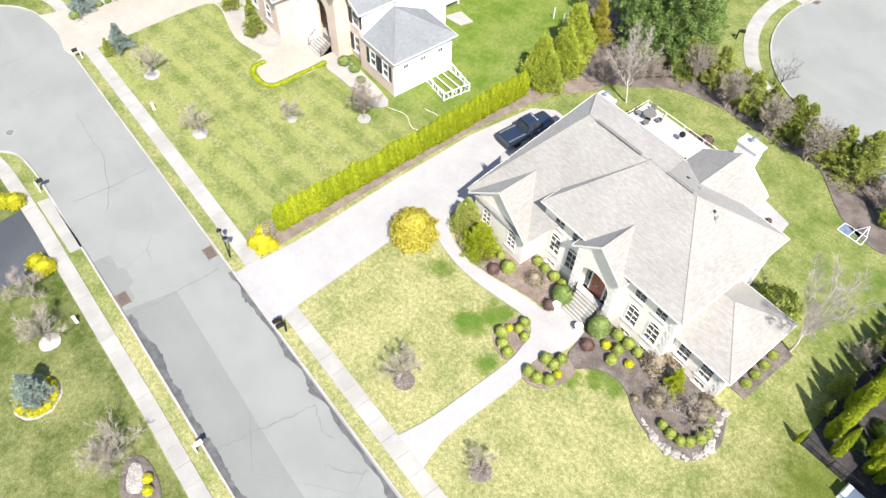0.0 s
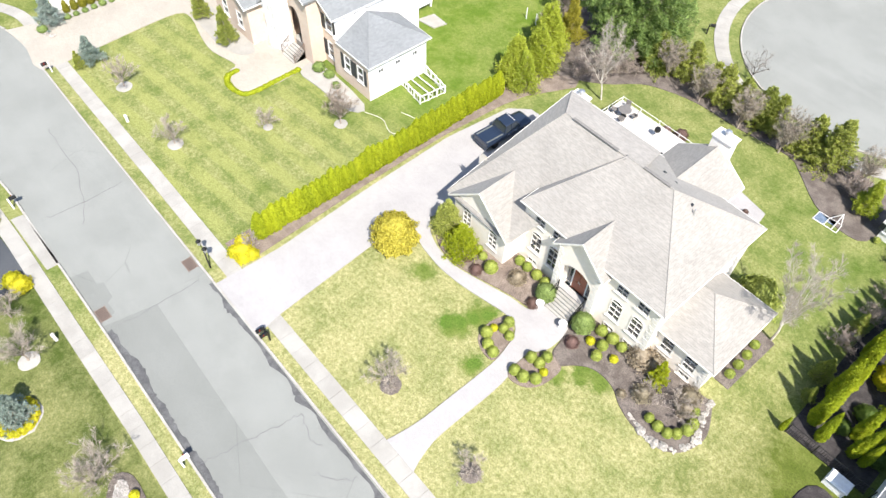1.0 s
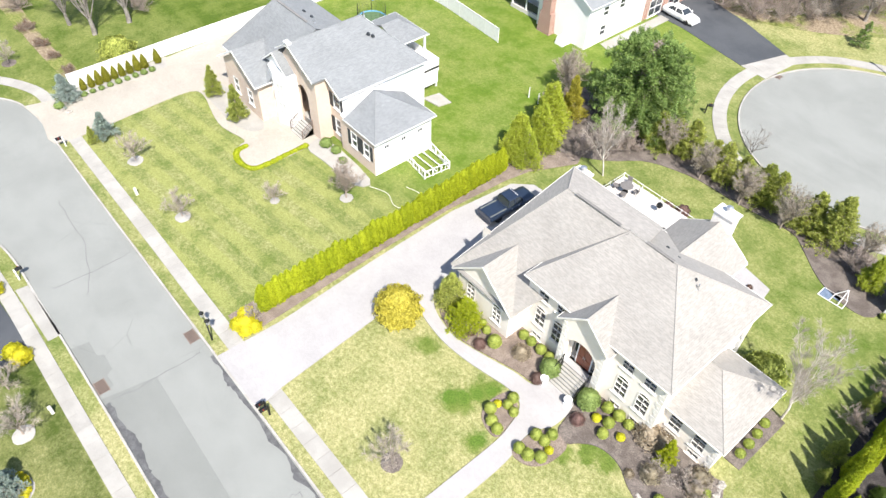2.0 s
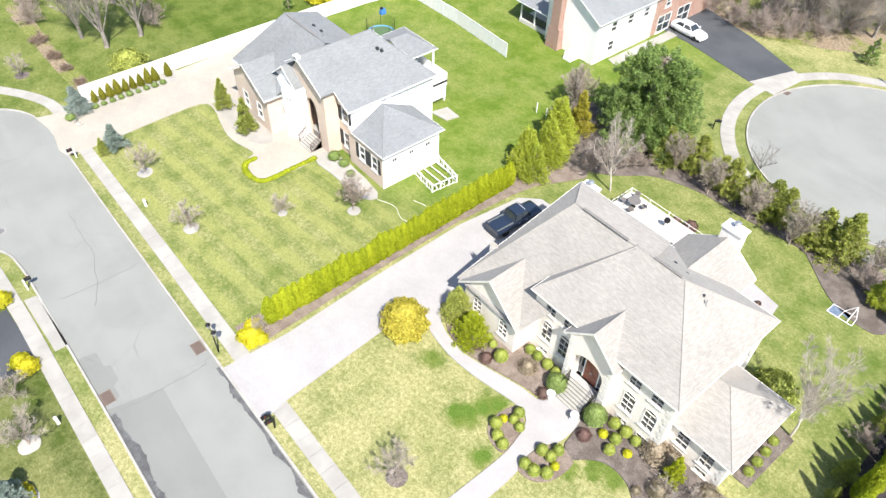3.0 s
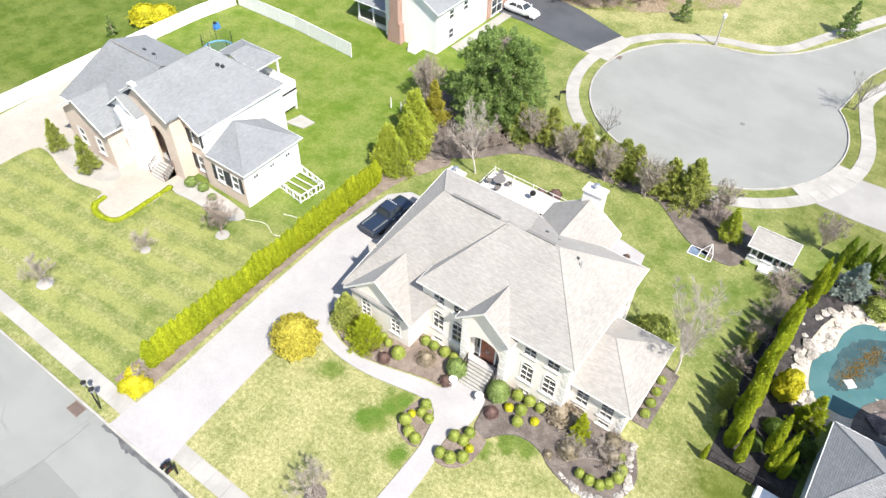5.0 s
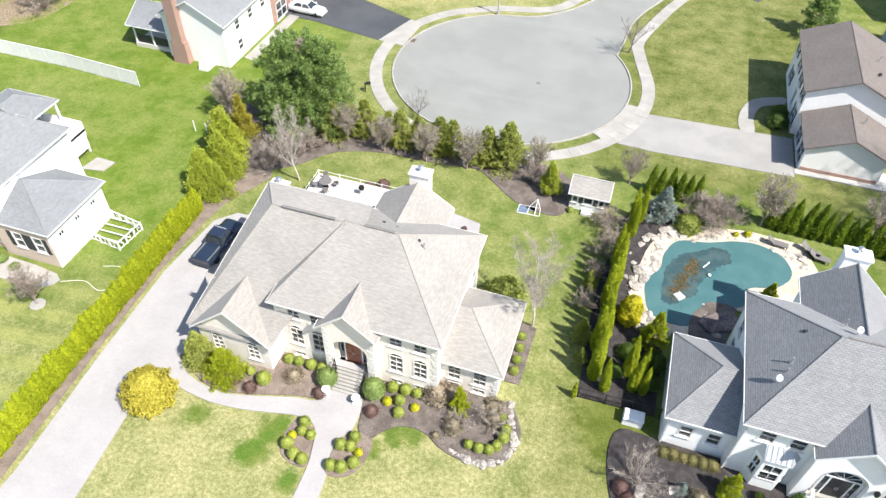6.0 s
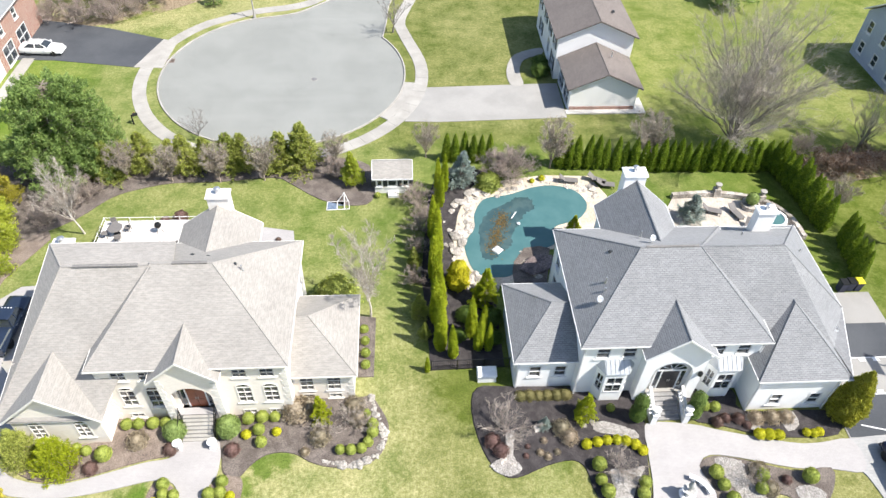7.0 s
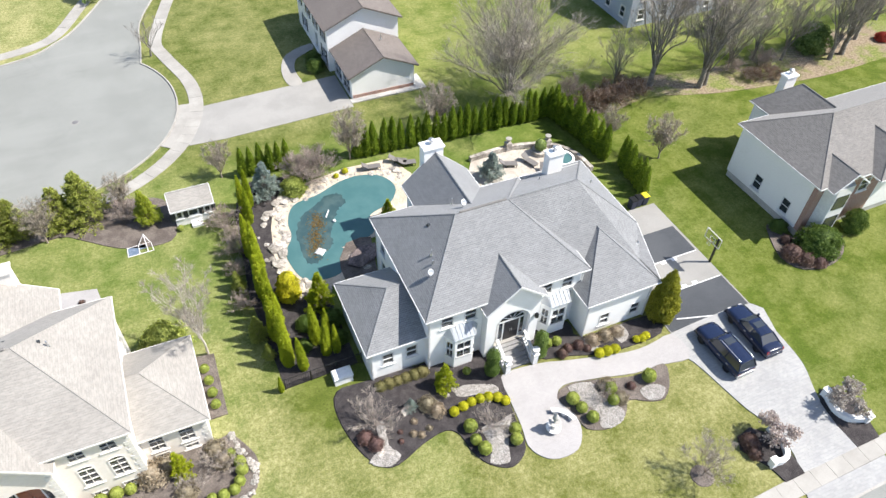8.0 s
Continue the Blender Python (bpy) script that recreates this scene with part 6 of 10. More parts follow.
def house_chimney():
    h = thing("house", (-48, 70, 0), "white sided house with a tall red brick chimney", "house")
    wall_with(h, "south_wall", (-52.2, 61.2), (-44.4, 61.2), 0, 5.3, SIDING, [(1.6, 3.0, 0.8, 1.0, "sash")])
    gable_wall(h, (-52.2, 61.2), (-44.4, 61.2), 5.3, 7.4, SIDING)
    wall_with(h, "east_wall", (-44.4, 61.2), (-44.4, 72.0), 0, 5.3, SIDING, [(3, 3.4, 1, 1.2, "sash"), (6, 3.4, 1, 1.2, "sash"), (9, 3.4, 1, 1.2, "sash"), (3, 0.9, 1, 1.3, "sash")])
    wall_with(h, "garage_wall", (-44.4, 72.0), (-44.4, 84.0), 0, 5.3, BRICK_RED, [(2.5, 0.1, 2.6, 2.2, "full"), (6.5, 0.1, 2.6, 2.2, "full"), (2.5, 3.4, 1, 1.2, "sash"), (6.5, 3.4, 1, 1.2, "sash")])
    wall_with(h, "west_wall", (-52.2, 84.0), (-52.2, 61.2), 0, 5.3, SIDING)
    wall_with(h, "north_wall", (-44.4, 84.0), (-52.2, 84.0), 0, 5.3, SIDING)
    roof(h, -52.6, -44.0, 60.9, 84.3, 5.3, 7.65, "y", 0, 0, SHINGLE_BLUE)
    ch = chimney(h, -50.2, 60.75, 0, 8.6, 1.3, 0.85, BRICK_RED, 1)
    part("chimney_base", Mesh().box(-51.2, 60.2, 0, -49.2, 61.19, 2.6, None, 0.12), BRICK_RED, ch)
    # screened porch
    roof(h, -57.8, -52.3, 61.4, 67.6, 2.9, 4.6, "x", 0, 0, SHINGLE_BLUE, None, "porch_roof", "snw")
    part("porch_floor", Mesh().box(-57.4, 61.8, 0, -52.3, 67.2, 0.5), DECKWOOD, h)
    for x in (-57.2, -54.8, -52.5):
        for y in (61.9, 67.0):
            part("porch_post", Mesh().box(x - 0.08, y - 0.08, 0.5, x + 0.08, y + 0.08, 2.9), VINYL, h)
    part("porch_screen", Mesh().box(-57.1, 61.95, 0.6, -52.5, 62.0, 1.6), SHUTTER, h)
    part("bulkhead", Mesh().box(-47.6, 59.6, 0, -46.4, 61.19, 0.9, None, 0.1), VINYL, h)


def house_brown():
    h = thing("house", (22, 74, 0), "white sided house with brown shingle gable roofs", "house")
    wall_with(h, "south_wall", (18.0, 70.2), (26.6, 70.2), 0, 5.4, SIDING)
    gable_wall(h, (18.0, 70.2), (26.6, 70.2), 5.4, 7.2, SIDING)
    wall_with(h, "west_wall", (18.0, 82.8), (18.0, 70.2), 0, 5.4, SIDING, [(1.4, 3.4, 1, 1.3, "shutter"), (5, 3.4, 1, 1.3, "shutter"), (8, 3.4, 1, 1.3, "shutter"), (11, 3.4, 1, 1.3, "shutter"), (3, 0.8, 1.2, 1.5, "shutter"), (8, 0.8, 1.0, 1.9, "full"), (11, 0.8, 1.2, 1.5, "shutter")])
    wall_with(h, "east_wall", (26.6, 70.2), (26.6, 82.8), 0, 5.4, SIDING)
    roof(h, 17.6, 27.0, 69.8, 83.2, 5.4, 7.45, "y", 0, 0, SHINGLE_BROWN, SHINGLE_BROWN)
    wall_with(h, "garage_wall", (18.6, 63.8), (26.0, 63.8), 0, 2.85, SIDING)
    gable_wall(h, (18.6, 63.8), (26.0, 63.8), 2.85, 4.45, SIDING)
    wall_with(h, "garage_side_wall", (18.6, 70.2), (18.6, 63.8), 0, 2.85, SIDING, [(1.7, 0.1, 2.4, 2.1, "full"), (4.6, 0.1, 2.4, 2.1, "full")])
    wall_with(h, "garage_side_wall", (26.0, 63.8), (26.0, 70.2), 0, 2.85, SIDING)
    roof(h, 18.2, 26.4, 63.4, 70.1, 2.9, 4.75, "y", 0, 0, SHINGLE_BROWN, SHINGLE_BROWN, "garage_roof", "sew")
    part("foundation", Mesh().box(18.3, 63.0, 0, 27.2, 63.78, 0.12).box(26.02, 63.78, 0, 27.2, 66, 0.12), FOUND, h)
    part("base_course", Mesh().box(18.7, 63.74, 0.12, 25.9, 63.8, 0.5), BRICK_RED, h)
    part("balcony", Mesh().box(26.62, 76, 2.2, 28.4, 79, 2.4).box(28.3, 76, 2.4, 28.4, 79, 3.3), VINYL, h)
    roof_bits(h, [(23.5, 67.5, 4.6, "pipe"), (25.0, 77, 6.6, "pipe"), (24.6, 73.5, 6.7, "vent")])


def house_east():
    h = thing("house", (56, 32, 0), "white sided house with brick front and brown-grey roof", "house")
    wall_with(h, "west_wall", (48.9, 37.5), (48.9, 27.9), 0.7, 6.0, SIDING, [(3.8, 1.2, 0.95, 1.5, "sash"), (7.4, 1.2, 0.95, 1.5, "sash")])
    part("foundation", Mesh().box(48.95, 28.0, 0, 70, 37.4, 0.7), FOUND, h)
    wall_with(h, "front_wall", (48.9, 27.9), (53.0, 27.9), 0.7, 6.0, BRICK_RED, [(2.0, 3.6, 1.4, 1.4, "sash"), (2.0, 1.0, 1.4, 1.6, "sash")])
    wall_with(h, "entry_wall", (53.0, 27.9), (57.0, 27.9), 0.7, 6.0, BRICK_RED, [(2.0, 3.6, 1.2, 1.4, "sash")])
    wall_with(h, "front_wall", (57.0, 27.9), (70, 27.9), 0.7, 6.0, SIDING, [(3.0, 3.6, 1.2, 1.4, "sash"), (7, 3.6, 1.2, 1.4, "sash")])
    wall_with(h, "back_wall", (70, 37.5), (48.9, 37.5), 0.7, 6.0, SIDING)
    wall_with(h, "east_wall", (70, 27.9), (70, 37.5), 0.7, 6.0, SIDING)
    roof(h, 48.5, 70.4, 27.5, 37.9, 6.05, 9.3, "x", 4.9, 5, SHINGLE_DIM)
    gable_wall(h, (49.6, 27.6), (53.0, 27.6), 6.0, 7.2, SIDING)
    part("brick_corner", Mesh().box(48.87, 27.87, 0.7, 48.93, 28.35, 5.9), BRICK_RED, h)
    part("bay", Mesh().prism([(49.7, 27.88), (50.3, 27.0), (52.2, 27.0), (52.8, 27.88)], 0, 5.8), WHITE, h)
    part("bay_window", Mesh().box(50.5, 26.94, 3.4, 52.0, 26.99, 4.9), GLASS, h)
    part("bay_window", Mesh().box(50.5, 26.94, 0.9, 52.0, 26.99, 2.5), GLASS, h)
    roof(h, 49.2, 53.4, 26.7, 32.2, 6.0, 7.5, "y", 0, 0, SHINGLE_DIM, None, "gable_roof", "sew")
    roof(h, 54.4, 60.0, 26.4, 32.2, 6.0, 8.2, "y", 2.4, 0, SHINGLE_DIM, None, "front_roof", "sew")
    wall_with(h, "rear_wall", (52.6, 40.2), (52.6, 37.5), 0.7, 6.0, SIDING)
    wall_with(h, "rear_wall", (58.2, 40.2), (52.6, 40.2), 0.0, 6.0, SIDING)
    wall_with(h, "rear_wall", (58.2, 37.5), (58.2, 40.2), 0.0, 6.0, SIDING)
    roof(h, 52.2, 58.6, 34.0, 40.5, 6.05, 8.6, "y", 0, 2.4, SHINGLE_DIM, None, "rear_roof", "new")
    chimney(h, 56.2, 40.4, 0, 8.0, 1.3, 0.8, SIDING, 1)
    roof_bits(h, [(55.6, 36.2, 7.3, "pipe"), (52.0, 35.5, 7.3, "vent"), (53.6, 34.2, 8.2, "vent")])


def house_far(x0, y0, x1, y1, mat, label, top=5.4, ridge=8.6, shingle=None, axis=None):
    h = thing("house", ((x0 + x1) / 2, (y0 + y1) / 2, 0), label, "house")
    c = [(x0, y0), (x1, y0), (x1, y1), (x0, y1)]
    for i in range(4):
        p0, p1 = c[i], c[(i + 1) % 4]
        ln = math.dist(p0, p1)
        k = int(ln // 3)
        wall_with(h, "wall", p0, p1, 0, top, mat, [(ln * (j + 0.5) / k, z, 1.0, 1.4, "sash") for j in range(k) for z in (0.9, 3.5) if z + 1.4 < top])
    roof(h, x0 - 0.4, x1 + 0.4, y0 - 0.4, y1 + 0.4, top + 0.05, ridge, axis or ("x" if x1 - x0 > y1 - y0 else "y"), 0, 0, shingle or SHINGLE_BLUE)
    if ridge > top + 3.5:
        gable_wall(h, (x0, y1), (x0, y0), top, ridge - 0.3, mat)
        gable_wall(h, (x1, y0), (x1, y1), top, ridge - 0.3, mat)


def garden_shed():
    h = thing("garden_shed", (-0.8, 51.6, 0), "small white playhouse shed with pale shingle roof", "shed")
    wall_with(h, "front_wall", (-2.45, 50.4), (0.9, 50.4), 0, 1.95, SIDING, [(0.45, 0.9, 0.45, 0.7, "shutter"), (2.9, 0.9, 0.45, 0.7, "shutter"), (1.65, 0.9, 0.8, 0.7, "sash")])
    wall_with(h, "back_wall", (0.9, 52.8), (-2.45, 52.8), 0, 1.95, SIDING)
    wall_with(h, "side_wall", (-2.45, 52.8), (-2.45, 50.4), 0, 1.95, SIDING)
    wall_with(h, "side_wall", (0.9, 50.4), (0.9, 52.8), 0, 1.95, SIDING, [(1.2, 0.8, 0.5, 0.7, "sash")])
    roof(h, -2.65, 1.1, 50.15, 53.05, 1.95, 3.0, "x", 0, 0, SHINGLE_TAN)
    gable_wall(h, (-2.45, 52.8), (-2.45, 50.4), 1.95, 2.75, SIDING)
    gable_wall(h, (0.9, 50.4), (0.9, 52.8), 1.95, 2.75, SIDING)
    part("step", Mesh().box(-1.2, 49.7, 0, -0.2, 50.38, 0.25), VINYL, h)


house_cream()
house_grey()
house_brick()
house_chimney()
house_brown()
house_east()
SIDING_BLUE = courses("blue_grey_siding", (0.36, 0.40, 0.48), (0.34, 0.38, 0.46), (0.26, 0.29, 0.36), 6.0, 0.13)
house_far(56.8, 66.2, 71, 76, SIDING_BLUE, "far blue-grey sided house behind bare trees", 5.6, 9.2, courses("pale_grey_shingles", (0.31, 0.315, 0.34), (0.27, 0.275, 0.30), (0.2, 0.2, 0.22), 0.3, 0.16), "x")
house_far(84, 66, 98, 78, SIDING, "far white house behind bare trees")
house_far(34, 100, 46, 110, SIDING, "far white house with grey roof")
garden_shed()


def tool_shed(x, y):
    h = thing("tool_shed", (x, y, 0), "small blue-grey garden shed on the far lawn", "shed")
    for p0, p1 in (((x - 1.5, y - 1.2), (x + 1.5, y - 1.2)), ((x + 1.5, y - 1.2), (x + 1.5, y + 1.2)), ((x + 1.5, y + 1.2), (x - 1.5, y + 1.2)), ((x - 1.5, y + 1.2), (x - 1.5, y - 1.2))):
        wall_with(h, "wall", p0, p1, 0, 2.0, SIDING_BLUE)
    roof(h, x - 1.7, x + 1.7, y - 1.4, y + 1.4, 2.0, 3.0, "y", 0, 0, SHINGLE_DIM)


tool_shed(31.6, 95.0)


# ---- plants ----
def cloud(rng, pts, nrm, size, thin=0.6, loose=0.7, spiky=False):
    """Small bent leaf sprays at the given points, turned roughly along the given directions."""
    n = len(pts)
    nrm = nrm + rng.normal(0, loose, (n, 3))
    nrm /= np.linalg.norm(nrm, axis=1)[:, None] + 1e-9
    t = np.cross(nrm, rng.normal(0, 1, (n, 3)))
    t /= np.linalg.norm(t, axis=1)[:, None] + 1e-9
    b = np.cross(nrm, t)
    if spiky:
        t, nrm = nrm, b
        b = np.cross(nrm, t)
    s = size * rng.uniform(0.6, 1.3, (n, 1))
    quad = np.stack([pts - t * s, pts - b * s * thin + nrm * s * 0.2, pts + t * s, pts + b * s * thin + nrm * s * 0.2], 1)
    m = Mesh()
    m.v = quad.reshape(-1, 3).tolist()
    m.f = np.arange(4 * n).reshape(n, 4).tolist()
    return m


def join(a, b):
    k = len(a.v)
    a.v = a.v + b.v
    a.f = a.f + [tuple(i + k for i in q) for q in b.f]
    return a


def crown(seed, h, r, prof, n, size, z0=0.05, lump=0.14, waves=5, core=0.8, up=0.3, loose=0.6, inner=0.78, spiky=False):
    """A crown of sprays over a body of turning: r * prof(t) wide at t of its height."""
    rng = np.random.default_rng(seed)
    n, size = int(n * 1.6), size * 0.78
    t = rng.uniform(0, 1, n * 4)
    keep = rng.uniform(0, 1, n * 4) < np.array([prof(q) for q in t]) + 0.06
    t = t[keep][:n]
    n = len(t)
    a = rng.uniform(0, math.tau, n)
    ph = rng.uniform(0, math.tau, 4)
    wav = np.sin(a * waves + ph[0] + t * 9) * 0.5 + np.sin(a * (waves + 3) + ph[1] - t * 17) * 0.35 + np.sin(t * 31 + ph[2] + a * 2) * 0.4
    rad = r * np.array([prof(q) for q in t]) * (1 + lump * wav) * rng.uniform(inner, 1.03, n)
    pts = np.stack([rad * np.cos(a), rad * np.sin(a), z0 + t * h], 1)
    nrm = np.stack([np.cos(a), np.sin(a), np.full(n, up) + (t > 0.85) * 0.8], 1)
    m = cloud(rng, pts, nrm, size * (1.35 if spiky else 1.0), 0.32 if spiky else 0.6, loose * 0.75, spiky)
    if core:
        inside = Mesh().lathe([(max(0.01, r * prof(k / 7) * core), z0 + h * k / 7) for k in range(8)], 9, (0, 0, 0), 0.12, random.Random(seed))
        m = join(m, inside)
    return m


def ball(t):
    return math.sqrt(max(0.0, 1 - (2 * t - 1) ** 2)) * 0.98 + 0.02


def column(t):
    return min(1.0, 0.62 + t * 2.2) * (1 - t ** 2.3) ** 0.75 + 0.01


def cone(t):
    return (1 - t) * min(1.0, 0.75 + 3 * t) * (0.86 + 0.14 * math.cos(t * 44)) + 0.01


def two_tier(t):
    return (ball(t / 0.55) if t < 0.55 else 0.85 * ball((t - 0.5) / 0.5)) + 0.05


def spire(t):
    return min(1.0, 0.7 + t * 1.6) * max(0.0, 1 - t ** 1.7) ** 0.85 + 0.01


def dome(t):
    return min(1.0, 0.7 + t) * math.sqrt(max(0.0, 1 - t ** 2.4)) + 0.01


def shrub(name, seed, h, r, prof, n, size, leaf, label, category, group="", lump=0.1, trunk=0.04, bark=None, core=0.82, up=0.3, loose=0.55, waves=5):
    root = thing(name, (0, 0, 0), label, category, group)
    part("stem", Mesh().tube([(0, 0, -0.05), (0.02, 0.01, h * 0.35), (0, 0.02, h * 0.6)], [trunk, trunk * 0.8, trunk * 0.4], 6), bark or BARK, root)
    part("foliage", crown(seed, h, r, prof, n, size, 0.04, lump, waves, core, up, loose, 0.78, prof in (column, spire, cone)), leaf, root)
    return root


def put(root, spots, seed=1, jitter=0.12):
    """Set a plant at the first spot and copies of it at the others: (x, y) or (x, y, scale) or (x, y, scale, height scale)."""
    rng = random.Random(seed)
    for i, sp in enumerate(spots):
        x, y = sp[:2]
        s = (sp[2] if len(sp) > 2 else 1.0) * rng.uniform(1 - jitter, 1 + jitter)
        hs = s * (sp[3] if len(sp) > 3 else 1.0) * rng.uniform(1 - jitter * 0.6, 1 + jitter * 0.6)
        m = Matrix.Translation((x, y, 0.03)) @ pose(0, 0, 0, rng.uniform(-2, 2), rng.uniform(-2, 2), rng.uniform(0, 360)) @ Matrix.Diagonal((s, s, hs, 1))
        if i:
            copy_thing(root, m)
        else:
            first = m
    root.matrix_basis = first


def branches(seed, h, wide, trunk, clear=0.2, stems=8, tilt=65, sides=9, subs=4, twigs=3000, twig=0.5, width=0.008, curve=0.5, lean=0.0):
    """A bare tree: its trunk, a mesh of branches that fan out to an egg-shaped crown and one of fine twigs along them."""
    rng, g = random.Random(seed), np.random.default_rng(seed)
    tr, li, fine = Mesh(), Mesh(), []
    zb = h * clear
    off = Vector((lean * zb, 0, 0))
    if clear > 0.05:
        tr.tube([(0, 0, -0.1), tuple(off * 0.45 + Vector((0, 0.03 * zb, zb * 0.5))), tuple(off + Vector((0, 0, zb)))], [trunk * 1.25, trunk, trunk * 0.85], 7, False)
    for s in range(stems):
        th = radians(tilt) * math.sqrt((s + 0.3) / stems) * rng.uniform(0.85, 1.1)
        a = 2.39996 * s + rng.uniform(-0.5, 0.5)
        k = rng.uniform(0.8, 1.06)
        end = Vector((math.cos(a) * wide * math.sin(th) / math.sin(radians(tilt)) * k, math.sin(a) * wide * math.sin(th) / math.sin(radians(tilt)) * k, zb + (h - zb) * math.cos(th) * k)) + off
        p0 = off + Vector((math.cos(a) * trunk * 0.4, math.sin(a) * trunk * 0.4, zb * rng.uniform(0.75, 1.0) - 0.05))
        c = p0 + (end - p0) * 0.5 + Vector((-math.cos(a), -math.sin(a), 0.35)) * wide * 0.18 * curve
        path = []
        for i in range(7):
            t = i / 6
            path.append(p0 * (1 - t) ** 2 + c * 2 * t * (1 - t) + end * t * t + Vector((rng.gauss(0, 1), rng.gauss(0, 1), rng.gauss(0, 0.5))) * 0.012 * h * (t > 0))
        r0 = trunk * (0.5 if clear > 0.05 else 0.8) * (4 / (stems + 2)) ** 0.35
        (li if clear > 0.05 else tr).tube(path, [r0 * (1 - 0.85 * i / 6) + 0.004 for i in range(7)], 5, False)
        fine.append((path[4:], 1.0))
        for j in range(sides):
            t = 0.18 + 0.78 * (j + rng.uniform(0, 0.8)) / sides
            i = min(5, int(t * 6))
            q = path[i].lerp(path[i + 1], t * 6 - i)
            d = (path[i + 1] - path[i]).normalized()
            b = rng.uniform(0, math.tau)
            out = Vector((math.cos(b), math.sin(b), rng.uniform(-0.15, 0.5)))
            d = (d + out * rng.uniform(0.5, 0.95)).normalized()
            ln = wide * 0.62 * (1 - t * 0.6) * rng.uniform(0.5, 1.0)
            e1, e2 = q + d * ln * 0.5, q + d * ln + Vector((0, 0, 0.12 * ln))
            li.tube([q, e1, e2], [r0 * 0.34 * (1 - t * 0.6) + 0.004, r0 * 0.2 * (1 - t * 0.6) + 0.003, 0.003], 3, False)
            fine.append(([q, e1, e2], 0.8))
            for m in range(subs):
                t2 = rng.uniform(0.25, 0.95)
                q2 = q.lerp(e2, t2)
                b = rng.uniform(0, math.tau)
                d2 = (d + Vector((math.cos(b), math.sin(b), rng.uniform(-0.1, 0.6))) * 0.75).normalized()
                l2 = ln * rng.uniform(0.25, 0.5)
                li.tube([q2, q2 + d2 * l2], [r0 * 0.12 * (1 - t * 0.5) + 0.003, 0.002], 3, False)
                fine.append(([q2, q2 + d2 * l2 * 0.5, q2 + d2 * l2], 0.6))
    pick = g.integers(0, len(fine), twigs)
    u = g.uniform(0.15, 1, twigs)
    base, d = np.empty((twigs, 3)), np.empty((twigs, 3))
    for i, (f, v) in enumerate(zip(pick, u)):
        pth = fine[f][0]
        k = min(len(pth) - 2, int(v * (len(pth) - 1)))
        base[i] = pth[k].lerp(pth[k + 1], v * (len(pth) - 1) - k)
        d[i] = (pth[k + 1] - pth[k]).normalized()
    d = d + g.normal(0, 0.5, (twigs, 3)) + (0, 0, 0.2)
    d /= np.linalg.norm(d, axis=1)[:, None]
    side = np.cross(d, g.normal(0, 1, (twigs, 3)))
    side /= np.linalg.norm(side, axis=1)[:, None] + 1e-9
    ln = twig * g.uniform(0.5, 1.3, (twigs, 1))
    tw = Mesh()
    tw.v, tw.f = np.stack([base - side * width, base + side * width, base + d * ln], 1).reshape(-1, 3).tolist(), np.arange(3 * twigs).reshape(-1, 3).tolist()
    return tr, li, tw, base + d * ln * 0.8


def bare_tree(name, seed, h, wide, trunk, label, category="bare tree", group="", bark=None, leaf=None, buds=0, bud=0.08, twig_bark=None, **kw):
    root = thing(name, (0, 0, 0), label, category, group)
    tr, li, tw, ends = branches(seed, h, wide, trunk, **kw)
    bark = bark or BARK
    if kw.get("clear", 0.2) <= 0.05:
        tagged(part("stemwork", tr, bark, root, smooth=True), kind="stuff")
    else:
        part("trunk", tr, bark, root, smooth=True)
    tagged(part("branchwork", li, bark, root, smooth=True), kind="stuff")
    tagged(part("twig_haze", tw, twig_bark or bark, root), kind="stuff")
    if buds and leaf:
        g = np.random.default_rng(seed + 5)
        pts = ends[g.integers(0, len(ends), buds)] + g.normal(0, 0.03 * h / 4, (buds, 3))
        tagged(part("bud_haze", cloud(g, pts, g.normal(0, 1, (buds, 3)), bud), leaf, root), kind="stuff")
    return root


